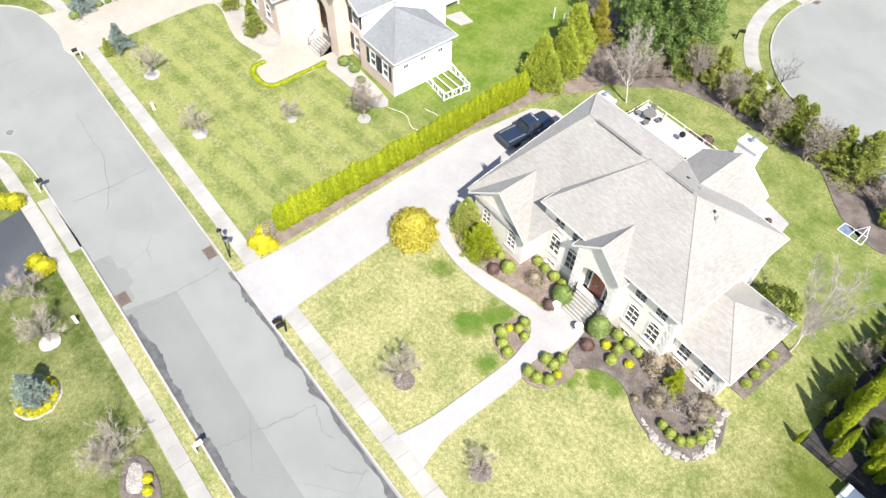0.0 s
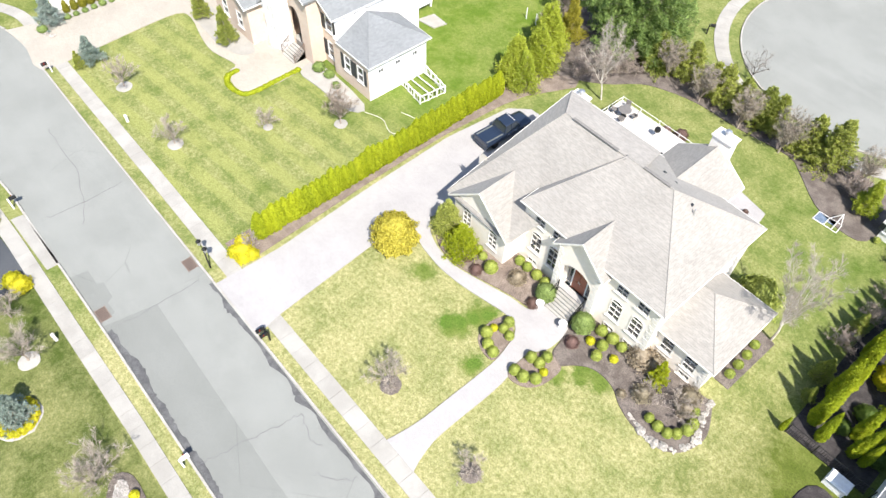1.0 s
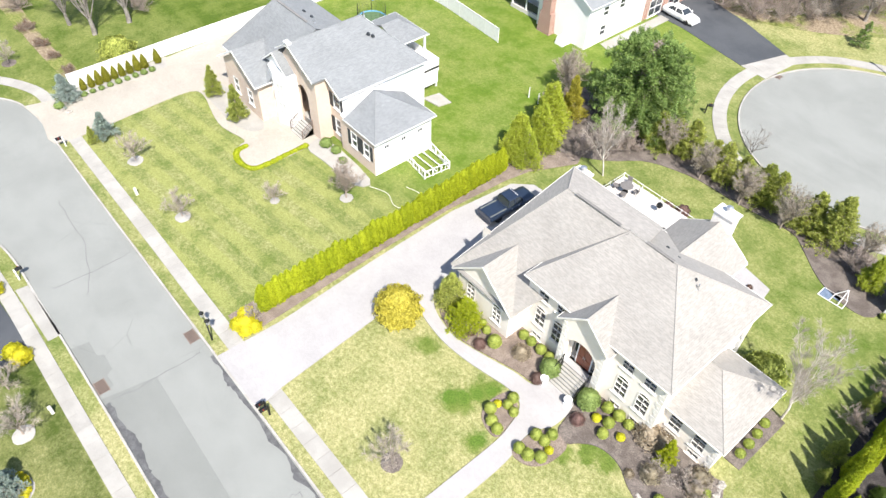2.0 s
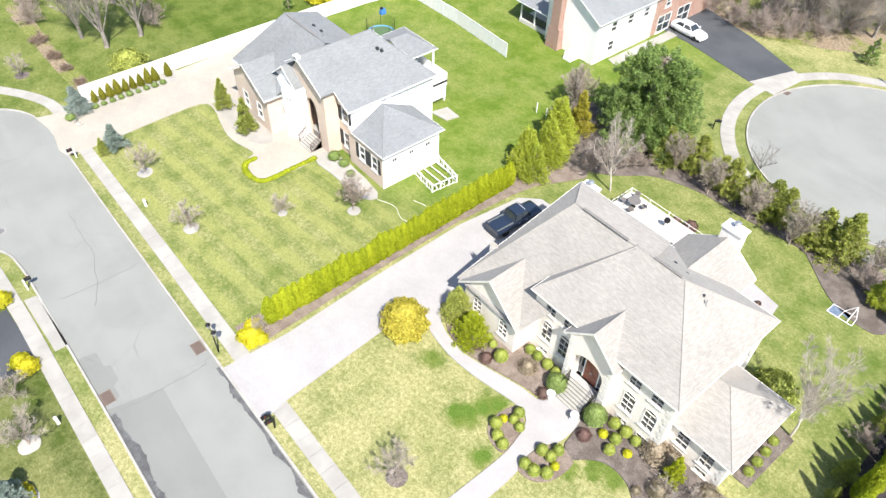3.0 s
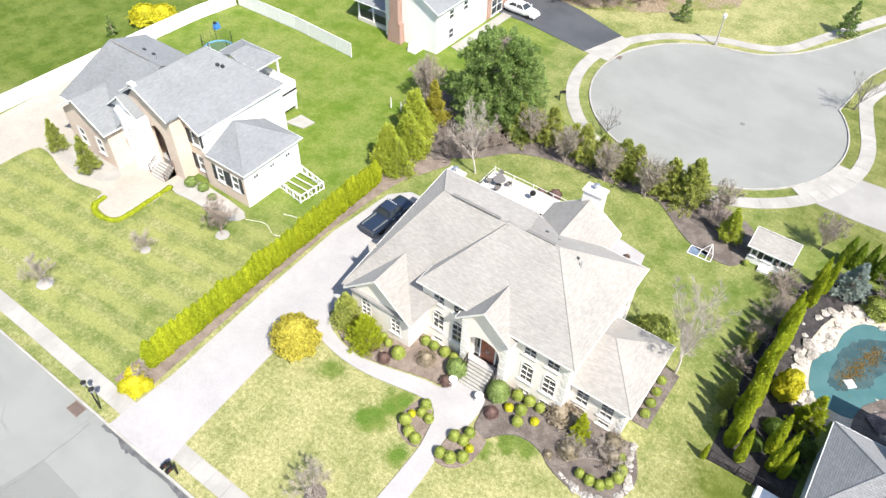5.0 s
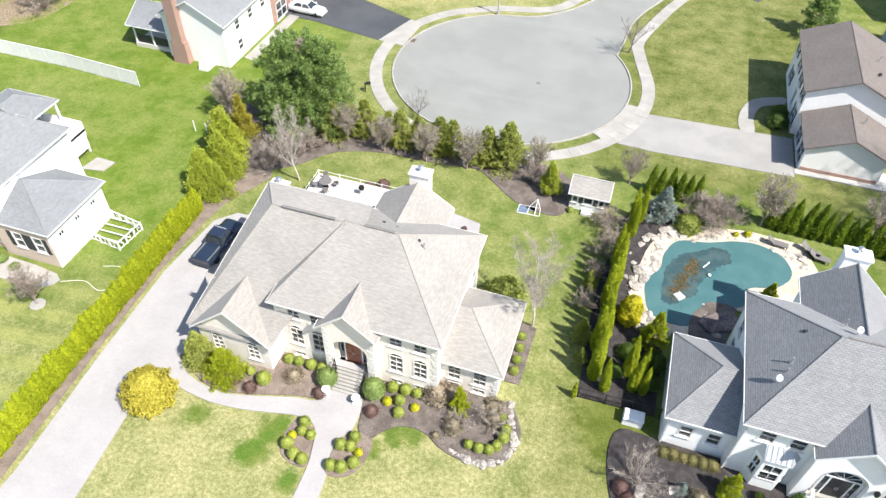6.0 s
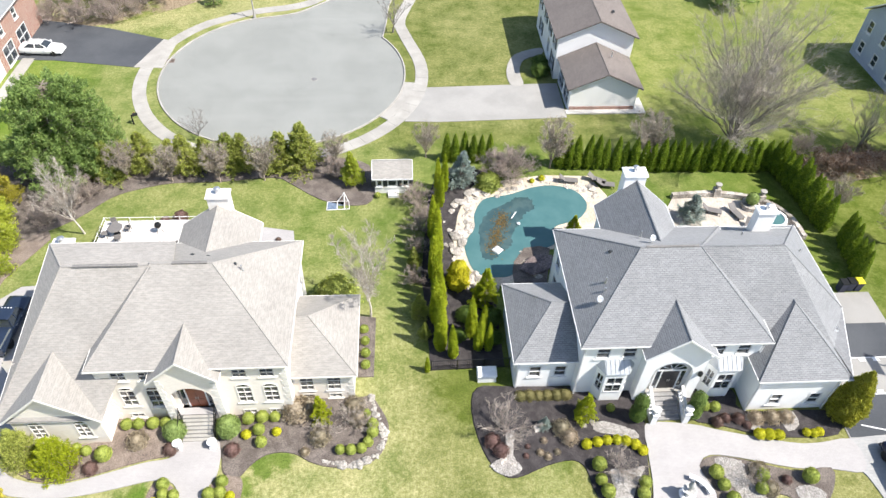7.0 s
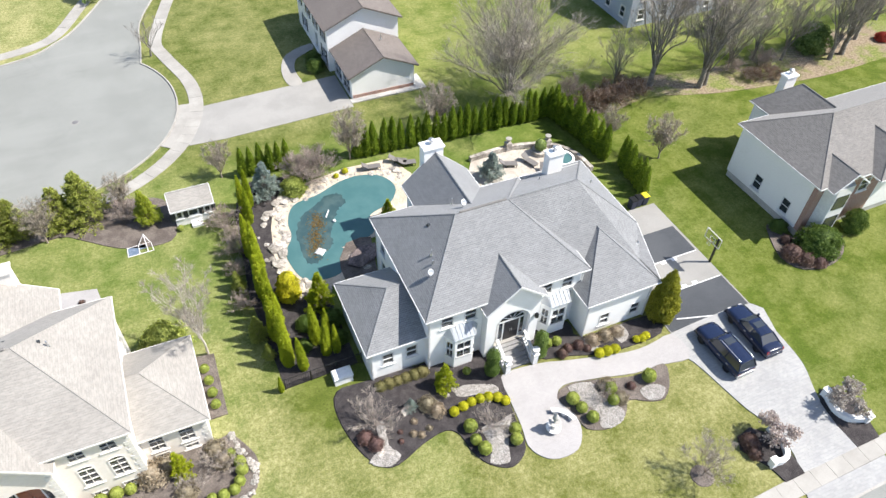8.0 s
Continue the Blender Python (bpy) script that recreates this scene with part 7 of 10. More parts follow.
def needle_tree(name, seed, h, r, label, leaf, tiers=11, per=9, n=70, size=0.2, bark=None, clump=0.75, category="conifer", group="", low=0.08, shape=1.0, flat=0.55):
    """A conifer: a trunk and limbs that carry fans of needle sprays along their outer parts."""
    rng, g = random.Random(seed), np.random.default_rng(seed)
    n, size, per = int(n * 1.5), size * 0.62, int(per * 1.45)
    root = thing(name, (0, 0, 0), label, category, group)
    part("trunk", Mesh().tube([(0, 0, -0.1), (0.03, 0, h * 0.5), (0, 0.04, h * 0.97)], [h * 0.022, h * 0.014, 0.01], 7), bark or BARK, root)
    limbs, pts, nrm = Mesh(), [], []
    for i in range(tiers):
        t0 = low + (1 - low) * (i + 0.5) / tiers
        for j in range(max(5, round(per * (1 - t0 * 0.55)))):
            t = min(0.985, t0 + rng.uniform(-0.6, 0.6) * (1 - low) / tiers)
            a = rng.uniform(0, math.tau)
            q = (r * (1 - t) ** shape + 0.1 * r) * rng.uniform(0.6, 1.1)
            z, lift = h * t, rng.uniform(-0.04, 0.22)
            d, side = np.array((math.cos(a), math.sin(a), lift)), np.array((-math.sin(a), math.cos(a), 0.0))
            tip = d * q + (0, 0, z)
            limbs.tube([(0, 0, z), tuple(tip * 0.55 + np.array((0, 0, z * 0.45))), tuple(tip)], [0.02 + 0.012 * q, 0.015, 0.006], 3, False)
            u = g.uniform(0.3, 1.06, n) ** 0.8
            wide = clump * (0.35 + 0.4 * (1 - t)) * np.sin(np.clip(u, 0, 1.0) * 2.6 + 0.25)
            off = g.normal(0, 0.42, n)
            up = g.normal(0, 0.2 * flat, n) * clump
            pts.append(np.outer(u * q, d) + np.outer(off * wide, side) + np.stack([0 * u, 0 * u, z + up - 0.14 * off * off * clump], 1))
            nrm.append(np.outer(np.full(n, 0.55), d) + np.outer(off * 0.9, side) + (0, 0, 0.35))
    tagged(part("branchwork", limbs, bark or BARK, root), kind="stuff")
    part("foliage", cloud(g, np.concatenate(pts), np.concatenate(nrm), size * 1.15, 0.27, 0.4, True), leaf, root)
    return root


def line_spots(a, b, n, seed, s=1.0, wob=0.12):
    rng = random.Random(seed)
    return [(a[0] + (b[0] - a[0]) * i / max(1, n - 1) + rng.uniform(-wob, wob), a[1] + (b[1] - a[1]) * i / max(1, n - 1) + rng.uniform(-wob, wob), s) for i in range(n)]


def split(spots, k):
    return [spots[i::k] for i in range(k)]


def build_hedges():
    # the golden hedge along the white driveway
    hedge = line_spots((-34.35, 12.2), (-34.75, 38.4), 42, 3, 1.0, 0.06)
    for i, sp in enumerate(split(hedge, 3)):
        put(shrub("arborvitae", 20 + i, 2.75, 0.62, column, 1500, 0.085, ARBOR_YELLOW, "bright yellow-green arborvitae in a clipped driveway hedge", "arborvitae", "driveway hedge", 0.13, 0.05, None, 0.8, 0.5, 0.5, 7), sp, i, 0.07)
    # the tall row beside the pool garden
    row = [(x, y, s * 1.05) for (x, y, s) in line_spots((2.75, 31.9), (2.95, 45.0), 15, 5, 0.97, 0.2)]
    row += [(3.75, 31.2, 0.75), (1.7, 29.9, 0.45), (5.7, 31.9, 0.8), (5.3, 33.2, 0.9), (6.5, 31.8, 0.68), (6.2, 33.6, 0.75), (3.6, 48.4, 0.85), (3.6, 49.6, 1.0), (4.1, 50.6, 0.95)]
    for i, sp in enumerate(split(row, 3)):
        put(shrub("arborvitae", 30 + i, 4.7, 0.47, spire, 2100, 0.11, ARBOR_GREEN, "tall narrow green arborvitae screening the pool", "arborvitae", "pool screen", 0.13, 0.06, None, 0.8, 0.5, 0.5, 6), sp, 10 + i, 0.1)
    # dark rows along the back and east bounds, in the leaf with shade in its colour
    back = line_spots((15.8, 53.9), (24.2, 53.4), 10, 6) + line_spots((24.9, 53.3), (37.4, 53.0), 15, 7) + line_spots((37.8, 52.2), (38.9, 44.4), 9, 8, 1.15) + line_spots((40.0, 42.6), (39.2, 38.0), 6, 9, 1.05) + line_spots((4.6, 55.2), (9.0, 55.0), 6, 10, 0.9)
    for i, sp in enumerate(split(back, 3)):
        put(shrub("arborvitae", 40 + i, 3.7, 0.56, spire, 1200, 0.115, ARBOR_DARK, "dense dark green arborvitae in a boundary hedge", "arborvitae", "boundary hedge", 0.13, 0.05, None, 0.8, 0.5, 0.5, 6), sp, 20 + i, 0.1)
    put(shrub("arborvitae", 47, 1.9, 0.46, spire, 900, 0.08, leaves("olive_cone_leaf", (0.17, 0.17, 0.018), (0.38, 0.36, 0.05)), "small olive cone-shaped arborvitae in a pebble bed", "arborvitae", "drive side cones", 0.08), [(-72.4, 12.6 + 0.86 * i, 0.92) for i in range(9)] + [(-72.5, 21.0)], 31)


CYPRESS = leaves("cypress_sprays", (0.27, 0.33, 0.035), (0.62, 0.66, 0.09))


def build_conifers():
    put(needle_tree("white_pine", 3, 9.8, 5.6, "large spreading dark green pine tree", PINE, 15, 24, 150, 0.24, None, 1.75, "pine tree", "", 0.08, 0.3, 0.6), [(-31.7, 55.0)])
    sp = [(-26.0, 54.2, 0.9), (-24.6, 54.6, 1.0), (-20.7, 54.3, 1.05), (-18.9, 54.9, 0.85), (-16.6, 54.4, 1.05), (-15.3, 54.6, 1.05), (-11.6, 54.4, 1.15), (-9.5, 54.4, 1.35), (-27.6, 53.0, 1.1), (-28.6, 55.6, 1.2), (-22.4, 55.4, 0.9)]
    for i, s in enumerate(split(sp, 2)):
        put(needle_tree("spruce", 8 + i, 3.8, 1.55, "bushy green spruce in the back border", SPRUCE_LEAF, 14, 13, 50, 0.14, None, 0.62, "spruce", "back border spruces", 0.03, 0.75, 0.5), s, 5 + i)
    put(needle_tree("golden_cypress", 15, 4.4, 1.5, "golden green cypress with loose sprays", CYPRESS, 12, 12, 55, 0.15, None, 0.85, "cypress", "golden cypresses"), [(-4.6, 51.9, 0.95), (-36.4, 47.6, 0.8)], 4)
    put(needle_tree("golden_cypress", 16, 4.6, 1.4, "golden orange-tinged cypress with loose sprays", OLIVE_GOLD, 12, 12, 55, 0.15, None, 0.8, "cypress", "golden cypresses"), [(-36.1, 49.8, 1.25)], 4)
    put(needle_tree("cypress_bush", 17, 4.6, 1.9, "broad yellow-green cypress bush with loose sprays", CYPRESS, 13, 14, 60, 0.17, None, 1.05, "cypress", "driveway end bushes", 0.0, 0.7, 0.9), [(-35.9, 46.2, 1.1), (-34.9, 43.9, 1.0), (-35.4, 41.2, 1.05), (-34.0, 41.0, 0.8), (-37.2, 48.0, 0.8)], 6)
    put(needle_tree("blue_spruce", 21, 3.4, 1.5, "silvery blue spruce with stiff needles", BLUE_LEAF, 11, 10, 46, 0.15, None, 0.7, "blue spruce", "blue spruces"), [(5.9, 51.6, 1.2), (-71.4, 10.6, 1.05), (-63.2, 11.2, 1.0), (-31.61, -8.19, 1.0), (26.8, 46.0, 0.85), (9.8, 24.9, 0.4), (-7.6, -9, 0.8)], 7)
    put(needle_tree("young_spruce", 23, 3.6, 1.25, "green narrow spruce by the house wall", SPRUCE_LEAF, 12, 10, 44, 0.15, None, 0.65, "spruce", "house spruces"), [(-62.9, 22.9, 1.0), (-57.6, 22.9, 1.12), (-63.0, 9.9, 0.55), (1.3, 35.3, 0.8), (1.6, 33.2, 0.5), (1.0, 40.8, 0.6)], 8)
    put(needle_tree("weeping_cedar", 25, 3.2, 1.2, "bright yellow-green cedar with drooping sprays", ARBOR_YELLOW, 10, 10, 44, 0.15, None, 0.6, "cedar", "golden cedars"), [(12.75, 25.6, 0.85), (6.6, 36.6, 1.15), (-5.95, 26.2, 0.85, 1.15), (15.4, 44.2, 0.8)], 9)
    put(shrub("golden_arborvitae", 27, 3.2, 1.15, dome, 2400, 0.13, GOLD, "rounded golden yellow arborvitae by the pool", "arborvitae", "", 0.16), [(4.6, 38.4, 0.95)])
    put(shrub("upright_yew", 28, 5.6, 1.45, spire, 5200, 0.14, YEW_OLIVE, "tall olive green conifer at the garage corner", "conifer", "", 0.16, 0.08, None, 0.8, 0.9, 0.6), [(31.6, 25.0, 1.0)])
    put(shrub("golden_thread_cypress", 29, 3.0, 1.9, dome, 5200, 0.13, OLIVE_GOLD, "big rounded golden bush beside the driveway", "bush", "", 0.2, 0.08, None, 0.78, 0.6, 0.7, 7), [(-27.1, 19.9, 1.05)])
    put(needle_tree("evergreen_bush", 33, 3.4, 1.45, "loose green bush at the house corner", SPRUCE_LEAF, 12, 13, 55, 0.15, None, 0.85, "bush", "corner bushes", 0.0, 0.65, 0.9), [(-25.5, 23.9, 1.0)])
    put(needle_tree("evergreen_bush", 34, 2.9, 1.6, "loose yellow-green bush at the house corner", ARBOR_YELLOW, 11, 14, 55, 0.15, None, 0.9, "bush", "corner bushes", 0.0, 0.55, 0.9), [(-23.2, 23.4, 1.0)])
    put(shrub("evergreen_bush", 35, 2.4, 1.8, dome, 2600, 0.15, SPRUCE_LEAF, "loose green bush on the lawn edge", "bush", "garden bushes", 0.25), [(-5.3, 36.9, 1.0), (8.4, 51.0, 0.7), (-75.6, 18.0, 1.1)], 12)
    # the four at x 4.3 to 7.0 are added to darken the pool bed
    put(shrub("evergreen_bush", 37, 2.7, 2.0, dome, 3600, 0.14, GREEN_DARK, "dense dark green bush at the house corner", "bush", "corner bushes", 0.25, 0.06, None, 0.7), [(49.2, 25.7, 1.0), (51.0, 25.9, 0.6), (48.1, 29.2, 0.4), (7.0, 32.7, 0.35), (7.0, 34.6, 0.42), (5.0, 35.0, 0.36), (4.3, 33.0, 0.3), (54.6, 26.6, 0.6, 1.5), (16.6, 71.2, 0.55), (16.9, 73.2, 0.5)], 13)
    far = needle_tree("far_conifer", 36, 6.0, 2.2, "dark conifer beyond the turning circle", PINE, 9, 9, 40, 0.25, None, 0.8, "conifer", "far conifers")
    put(far, [(-6, 98, 0.8), (-24, 88.5, 0.6), (66, 61, 0.8), (45.6, 88.4, 1.6), (-78, 40, 0.4), (12, 112, 1.2), (21.7, 94.2, 1.3)], 13)


def build_boxes():
    a = [(-19.3, 26.05, 1.1), (-18.5, 26.1, 1.1), (-17.5, 26.1, 1.15), (-16.6, 26.1, 1.1), (-21.5, 24.2), (-22.2, 24.5, 0.8), (-20.2, 23.8, 1.5), (-11.0, 26.2, 1.25), (-10.05, 26.3, 1.15), (-9.2, 26.3, 1.1), (-10.15, 25.3, 1.2), (-9.9, 24.35, 1.15), (-3.1, 33.85), (-3.0, 32.7), (-2.95, 31.55), (-2.9, 30.5), (-4.5, 23.6), (-3.75, 23.55), (-3.05, 23.65), (-2.6, 24.1), (-2.3, 24.8, 1.1), (-2.3, 25.45, 1.1), (-2.8, 26.3)]
    a += [(-15.85, 21.55, 1.1), (-15.75, 20.9, 1.05), (-15.05, 20.8, 1.05), (-16.3, 19.7, 1.2), (-15.55, 19.15, 1.15), (-14.85, 19.0, 1.1), (-12.1, 21.6, 1.1), (-12.8, 20.75, 1.1), (-12.1, 20.85, 1.1), (-11.45, 19.8, 1.25), (-12.1, 19.25, 1.15), (-12.85, 19.15, 1.15)]
    a += [(13.05, 21.75, 1.3), (12.95, 20.65, 1.05), (13.25, 19.8, 1.25), (15.85, 20.35, 1.2), (15.55, 19.6, 1.25), (20.85, 20.85, 1.35), (21.1, 19.95, 1.2), (21.4, 19.0, 1.25), (27.15, 20.25, 1.4), (23.55, 19.6, 1.1), (23.9, 20.5, 1.2), (21.7, 25.95, 1.1), (22.45, 25.85, 1.0), (14.8, 26.1, 0.9), (13.2, 26.3, 0.9), (-2.2, 49.8, 0.8), (0.6, 49.9, 0.8)]
    for i, sp in enumerate(split(a, 2)):
        put(shrub("boxwood", 50 + i, 0.68, 0.365, ball, 700, 0.06, BOX_LEAF, "clipped round olive-green boxwood ball", "boxwood", "boxwood balls", 0.05, 0.03, None, 0.88, 0.3, 0.4), sp, 40 + i, 0.06)
    put(shrub("round_yew", 53, 1.6, 0.85, ball, 1600, 0.085, BOX_GREEN, "large clipped round green shrub by the steps", "shrub", "entrance shrubs", 0.06, 0.05, None, 0.88), [(-15.75, 25.25, 0.95), (-12.2, 25.35, 1.0)], 4, 0.04)
    put(shrub("clipped_yew", 54, 3.0, 0.56, two_tier, 2000, 0.075, GREEN_DARK, "tall clipped two-tier evergreen by the steps", "shrub", "entrance evergreens", 0.08, 0.05, None, 0.86), [(16.5, 25.3, 1.0), (20.6, 25.4, 1.0)], 5, 0.05)
    y = [(12.5, 23.3), (13.3, 23.45), (14.0, 23.55), (14.7, 23.55), (15.3, 23.45), (15.9, 23.15), (16.3, 22.7), (24.95, 23.55, 1.15), (25.6, 23.5, 1.15), (26.3, 23.45, 1.1), (-11.0, 25.0, 0.9), (-8.95, 25.15, 0.95), (-16.3, 20.45, 0.8), (-11.45, 20.65, 0.8), (28.4, 23.6, 0.9), (28.9, 23.5, 0.9), (29.3, 23.6, 0.9), (-21.93, -4.66, 0.9), (-21.21, -4.98, 0.9), (12.8, 51.6, 0.8), (13.8, 51.9, 0.9)]
    put(shrub("golden_barberry", 56, 0.6, 0.35, ball, 520, 0.07, GOLD_BALL, "small bright golden yellow round shrub", "shrub", "golden balls", 0.06, 0.03, None, 0.86), y, 6, 0.08)
    f = [(-33.9, 10.2, 1.2), (-34.6, 10.7, 1.0), (-33.2, 10.6, 0.9), (-34.2, 9.7, 0.9), (-33.3, 9.9, 0.7), (-41.6, -4.0, 1.2), (-42.4, -4.3, 1.0), (-49.4, -3.6, 1.2), (-50.1, -4.4, 1.0), (-77.5, 44.5, 2.6), (-76.3, 46.2, 2.2)]
    put(shrub("forsythia", 58, 0.8, 0.75, dome, 900, 0.09, GOLD, "low spreading golden yellow shrub", "shrub", "golden shrubs", 0.2, 0.03, None, 0.75), f, 7)
    rd = [(-20.9, 22.9, 0.9), (-22.2, 23.2, 0.7), (-15.95, 24.1, 0.85), (-11.8, 23.9, 0.95), (6.0, 23.8, 1.0), (6.5, 23.1, 0.9), (8.2, 22.7, 0.36), (8.4, 23.4, 0.36), (22.3, 24.7, 0.7), (23.0, 25.0, 0.6), (23.9, 24.9, 0.7), (24.4, 24.4, 0.6), (30.5, 13.0, 1.1), (30.3, 12.2, 0.9), (46.6, 25.9, 1.5), (47.3, 25.0, 1.3), (48.2, 24.3, 1.1), (47.6, 27.6, 0.9), (-21.2, 46.8, 0.9), (-19.9, 47.2, 1.0), (-10.9, 44.2, 0.5), (25.6, 20.2, 0.6)]
    put(shrub("barberry", 60, 0.8, 0.62, dome, 700, 0.075, RED_LEAF, "low dark purplish-brown shrub", "shrub", "purple shrubs", 0.18, 0.03, None, 0.78), rd, 8)
    tan = [(-7.7, 26.7, 1.5), (-6.8, 26.9, 1.2), (-5.9, 24.6, 1.15), (-3.6, 26.9, 1.2), (-3.3, 26.0, 1.0), (-6.9, 23.6, 0.5), (11.0, 24.6, 1.0), (11.4, 23.9, 0.8), (10.4, 22.9, 0.38), (9.6, 23.8, 0.38), (9.2, 22.9, 0.42), (9.7, 22.6, 0.36), (23.9, 20.9, 0.9), (24.2, 19.6, 0.8), (-18.3, 24.8, 0.9), (25.2, 24.9, 0.8), (26.4, 24.9, 0.8), (27.4, 24.9, 0.8)]
    put(shrub("dry_shrub", 62, 0.85, 0.75, dome, 800, 0.08, DRY_LEAF, "loose tan shrub with dry winter leaves", "shrub", "dry shrubs", 0.25, 0.03, None, 0.6), tan, 9)
    put(shrub("low_juniper", 64, 0.5, 0.55, dome, 420, 0.07, leaves("olive_brown_leaf", (0.15, 0.135, 0.05), (0.30, 0.27, 0.12)), "low tan-green clipped shrub under the windows", "shrub", "foundation shrubs", 0.12, 0.03, None, 0.8), [(8.45 + i * 0.66, 27.4, 0.9) for i in range(6)], 10)
    court = smooth_line([(-53.2, 21.2), (-53.0, 20.1), (-51.75, 19.5), (-49.9, 19.9), (-49.5, 21.2), (-49.55, 23.4), (-49.6, 25.8)], False, 7)
    put(shrub("grass_mound", 66, 0.35, 0.5, dome, 420, 0.08, ARBOR_YELLOW, "low yellow-green clipped edging plant", "edging plant", "court edging", 0.1, 0.02, None, 0.8), [(x, y, 0.62) for x, y in court], 14)
    put(shrub("potted_evergreen", 68, 0.5, 0.4, ball, 300, 0.07, BOX_GREEN, "small mounded green shrub by the drive", "shrub", "drive mounds", 0.1), [(-71.3, 12.2 + 0.95 * i, 0.9) for i in range(9)] + [(-46.9, 27.6, 1.5), (-45.2, 27.2, 1.1), (-48.3, 27.4, 1.7), (-70.7, 9.4, 1.2)], 15)


def build_bare():
    lawn = bare_tree("lawn_tree", 70, 2.9, 1.55, 0.05, "small leafless lawn tree in a pale ring bed", "bare tree", "lawn trees", BARK, None, 0, clear=0.26, stems=10, tilt=78, sides=8, subs=3, twigs=2600, twig=0.34, width=0.007, twig_bark=TWIG_PALE)
    put(lawn, [(-57.9, 11.9), (-48.0, 11.9), (-44.7, 19.3, 0.8), (-17.7, 12.0, 1.0), (-9.6, 12.1, 0.95), (-35.3, -6.0, 1.15), (-39.6, -5.6, 1.15), (-24.2, -6.2, 1.1), (-34.0, 11.0, 0.55), (-82.6, 8.1, 1.0)], 2)
    put(bare_tree("lawn_tree", 71, 4.3, 2.4, 0.05, "spreading leafless lawn tree in a mulch ring", "bare tree", "lawn trees", BARK, None, 0, clear=0.16, stems=13, tilt=68, sides=10, subs=4, twigs=4200, twig=0.4, width=0.007, twig_bark=TWIG_PALE), [(26.0, 12.4)])
    put(bare_tree("pear_tree", 72, 4.4, 1.85, 0.08, "oval leafless pear tree with dense budding twigs", "bare tree", "pear trees", BARK, TWIG_TAN, 1800, 0.05, clear=0.2, stems=14, tilt=62, sides=9, subs=3, twigs=5000, twig=0.36), [(-40.9, 24.6)])
    put(bare_tree("redbud", 74, 3.0, 2.5, 0.07, "multi-stemmed leafless ornamental tree", "bare tree", "ornamental trees", BARK_PINK, None, 0, clear=0.1, stems=10, tilt=72, sides=8, subs=4, twigs=2400, twig=0.4, width=0.008, twig_bark=TWIG_PALE), [(7.0, 24.6, 1.0), (-3.4, 25.6, 0.75), (14.5, 21.2, 0.6), (-5.7, 25.0, 0.5), (-24.6, -5.4, 0.9), (23.2, 20.2, 0.5)], 3)
    put(bare_tree("weeping_cherry", 76, 1.9, 1.25, 0.07, "small weeping tree with pale blossom at the entrance wall", "blossom tree", "entrance trees", BARK_GREY, BLOSSOM, 4200, 0.07, clear=0.5, stems=9, tilt=88, sides=6, subs=2, twigs=1200, twig=0.35, curve=-0.8), [(38.9, 12.6, 1.25), (32.1, 12.5, 1.1)], 4)
    birch = bare_tree("birch", 78, 10.0, 3.1, 0.085, "slender white-barked leafless birch", "birch", "birches", BIRCH, None, 0, clear=0.3, stems=10, tilt=48, sides=12, subs=4, twigs=9000, twig=0.5, width=0.006, lean=0.14, twig_bark=TWIG_PALE)
    put(birch, [(-2.6, 35.4, 0.95), (-28.0, 45.6, 0.8)], 5)
    border = bare_tree("border_tree", 80, 4.3, 1.65, 0.07, "twiggy grey-brown leafless tree in the back border", "bare tree", "border trees", BARK, TWIG_TAN, 3000, 0.05, clear=0.18, stems=14, tilt=52, sides=9, subs=3, twigs=4200, twig=0.4, width=0.008, twig_bark=TWIG_PALE)
    put(border, [(-39.0, 52.4, 1.15), (-40.2, 53.6, 0.95), (-21.8, 52.5, 0.98), (-17.3, 52.4, 1.0), (-13.1, 52.6, 1.0), (-26.0, 52.9, 0.9), (15.0, 53.9, 1.3), (24.9, 54.6, 1.35), (-6.6, 54.6, 0.85), (2.6, 55.8, 0.95), (44.2, 42.2, 1.1), (40.9, 46.6, 1.0)], 6)
    thick = bare_tree("thicket", 82, 2.8, 2.1, 0.05, "dense purplish grey leafless thicket", "thicket", "thickets", BARK_PINK, TWIG_LEAF, 1600, 0.05, clear=0.02, stems=16, tilt=72, sides=8, subs=4, twigs=3600, twig=0.4, width=0.008)
    put(thick, [(-30.4, 49.0, 1.0), (-29.0, 50.6, 0.9), (-31.6, 46.8, 0.8), (-38.6, 50.4, 0.9), (-37.8, 49.2, 0.9), (9.6, 52.6, 1.3), (11.2, 52.4, 1.2), (-6.4, 53.0, 0.9), (1.7, 45.2, 0.75), (1.0, 38.9, 0.6), (1.5, 48.6, 0.8), (1.9, 46.8, 0.6), (1.2, 42.6, 0.55), (41.4, 55.4, 0.9), (62.5, 52.4, 0.8), (66.5, 52.4, 1.0), (-43.5, 84.5, 1.2), (-39.6, 84.0, 1.3), (-36.0, 84.4, 1.3), (-33.4, 86.6, 1.3), (-31.6, 90.0, 1.3), (-29.0, 94.0, 1.3), (-26.6, 98.0, 1.3), (-38.0, 90.0, 1.4), (-34.6, 95.0, 1.4), (-43.0, 90.0, 1.4), (-31.0, 102.0, 1.4), (-84.6, 24.6, 1.0), (-94, 13, 1.0), (-98, 14, 1.2), (-74, 66, 1.6), (-80, 62, 1.6), (-86, 60, 1.6)], 7)
    big = bare_tree("big_tree", 84, 13.5, 7.2, 0.15, "big leafless shade tree with a wide fan of fine twigs", "bare tree", "big trees", BARK_GREY, None, 0, clear=0.05, stems=36, tilt=74, sides=16, subs=7, twigs=20000, twig=0.9, width=0.008, curve=0.9, twig_bark=TWIG_PALE)
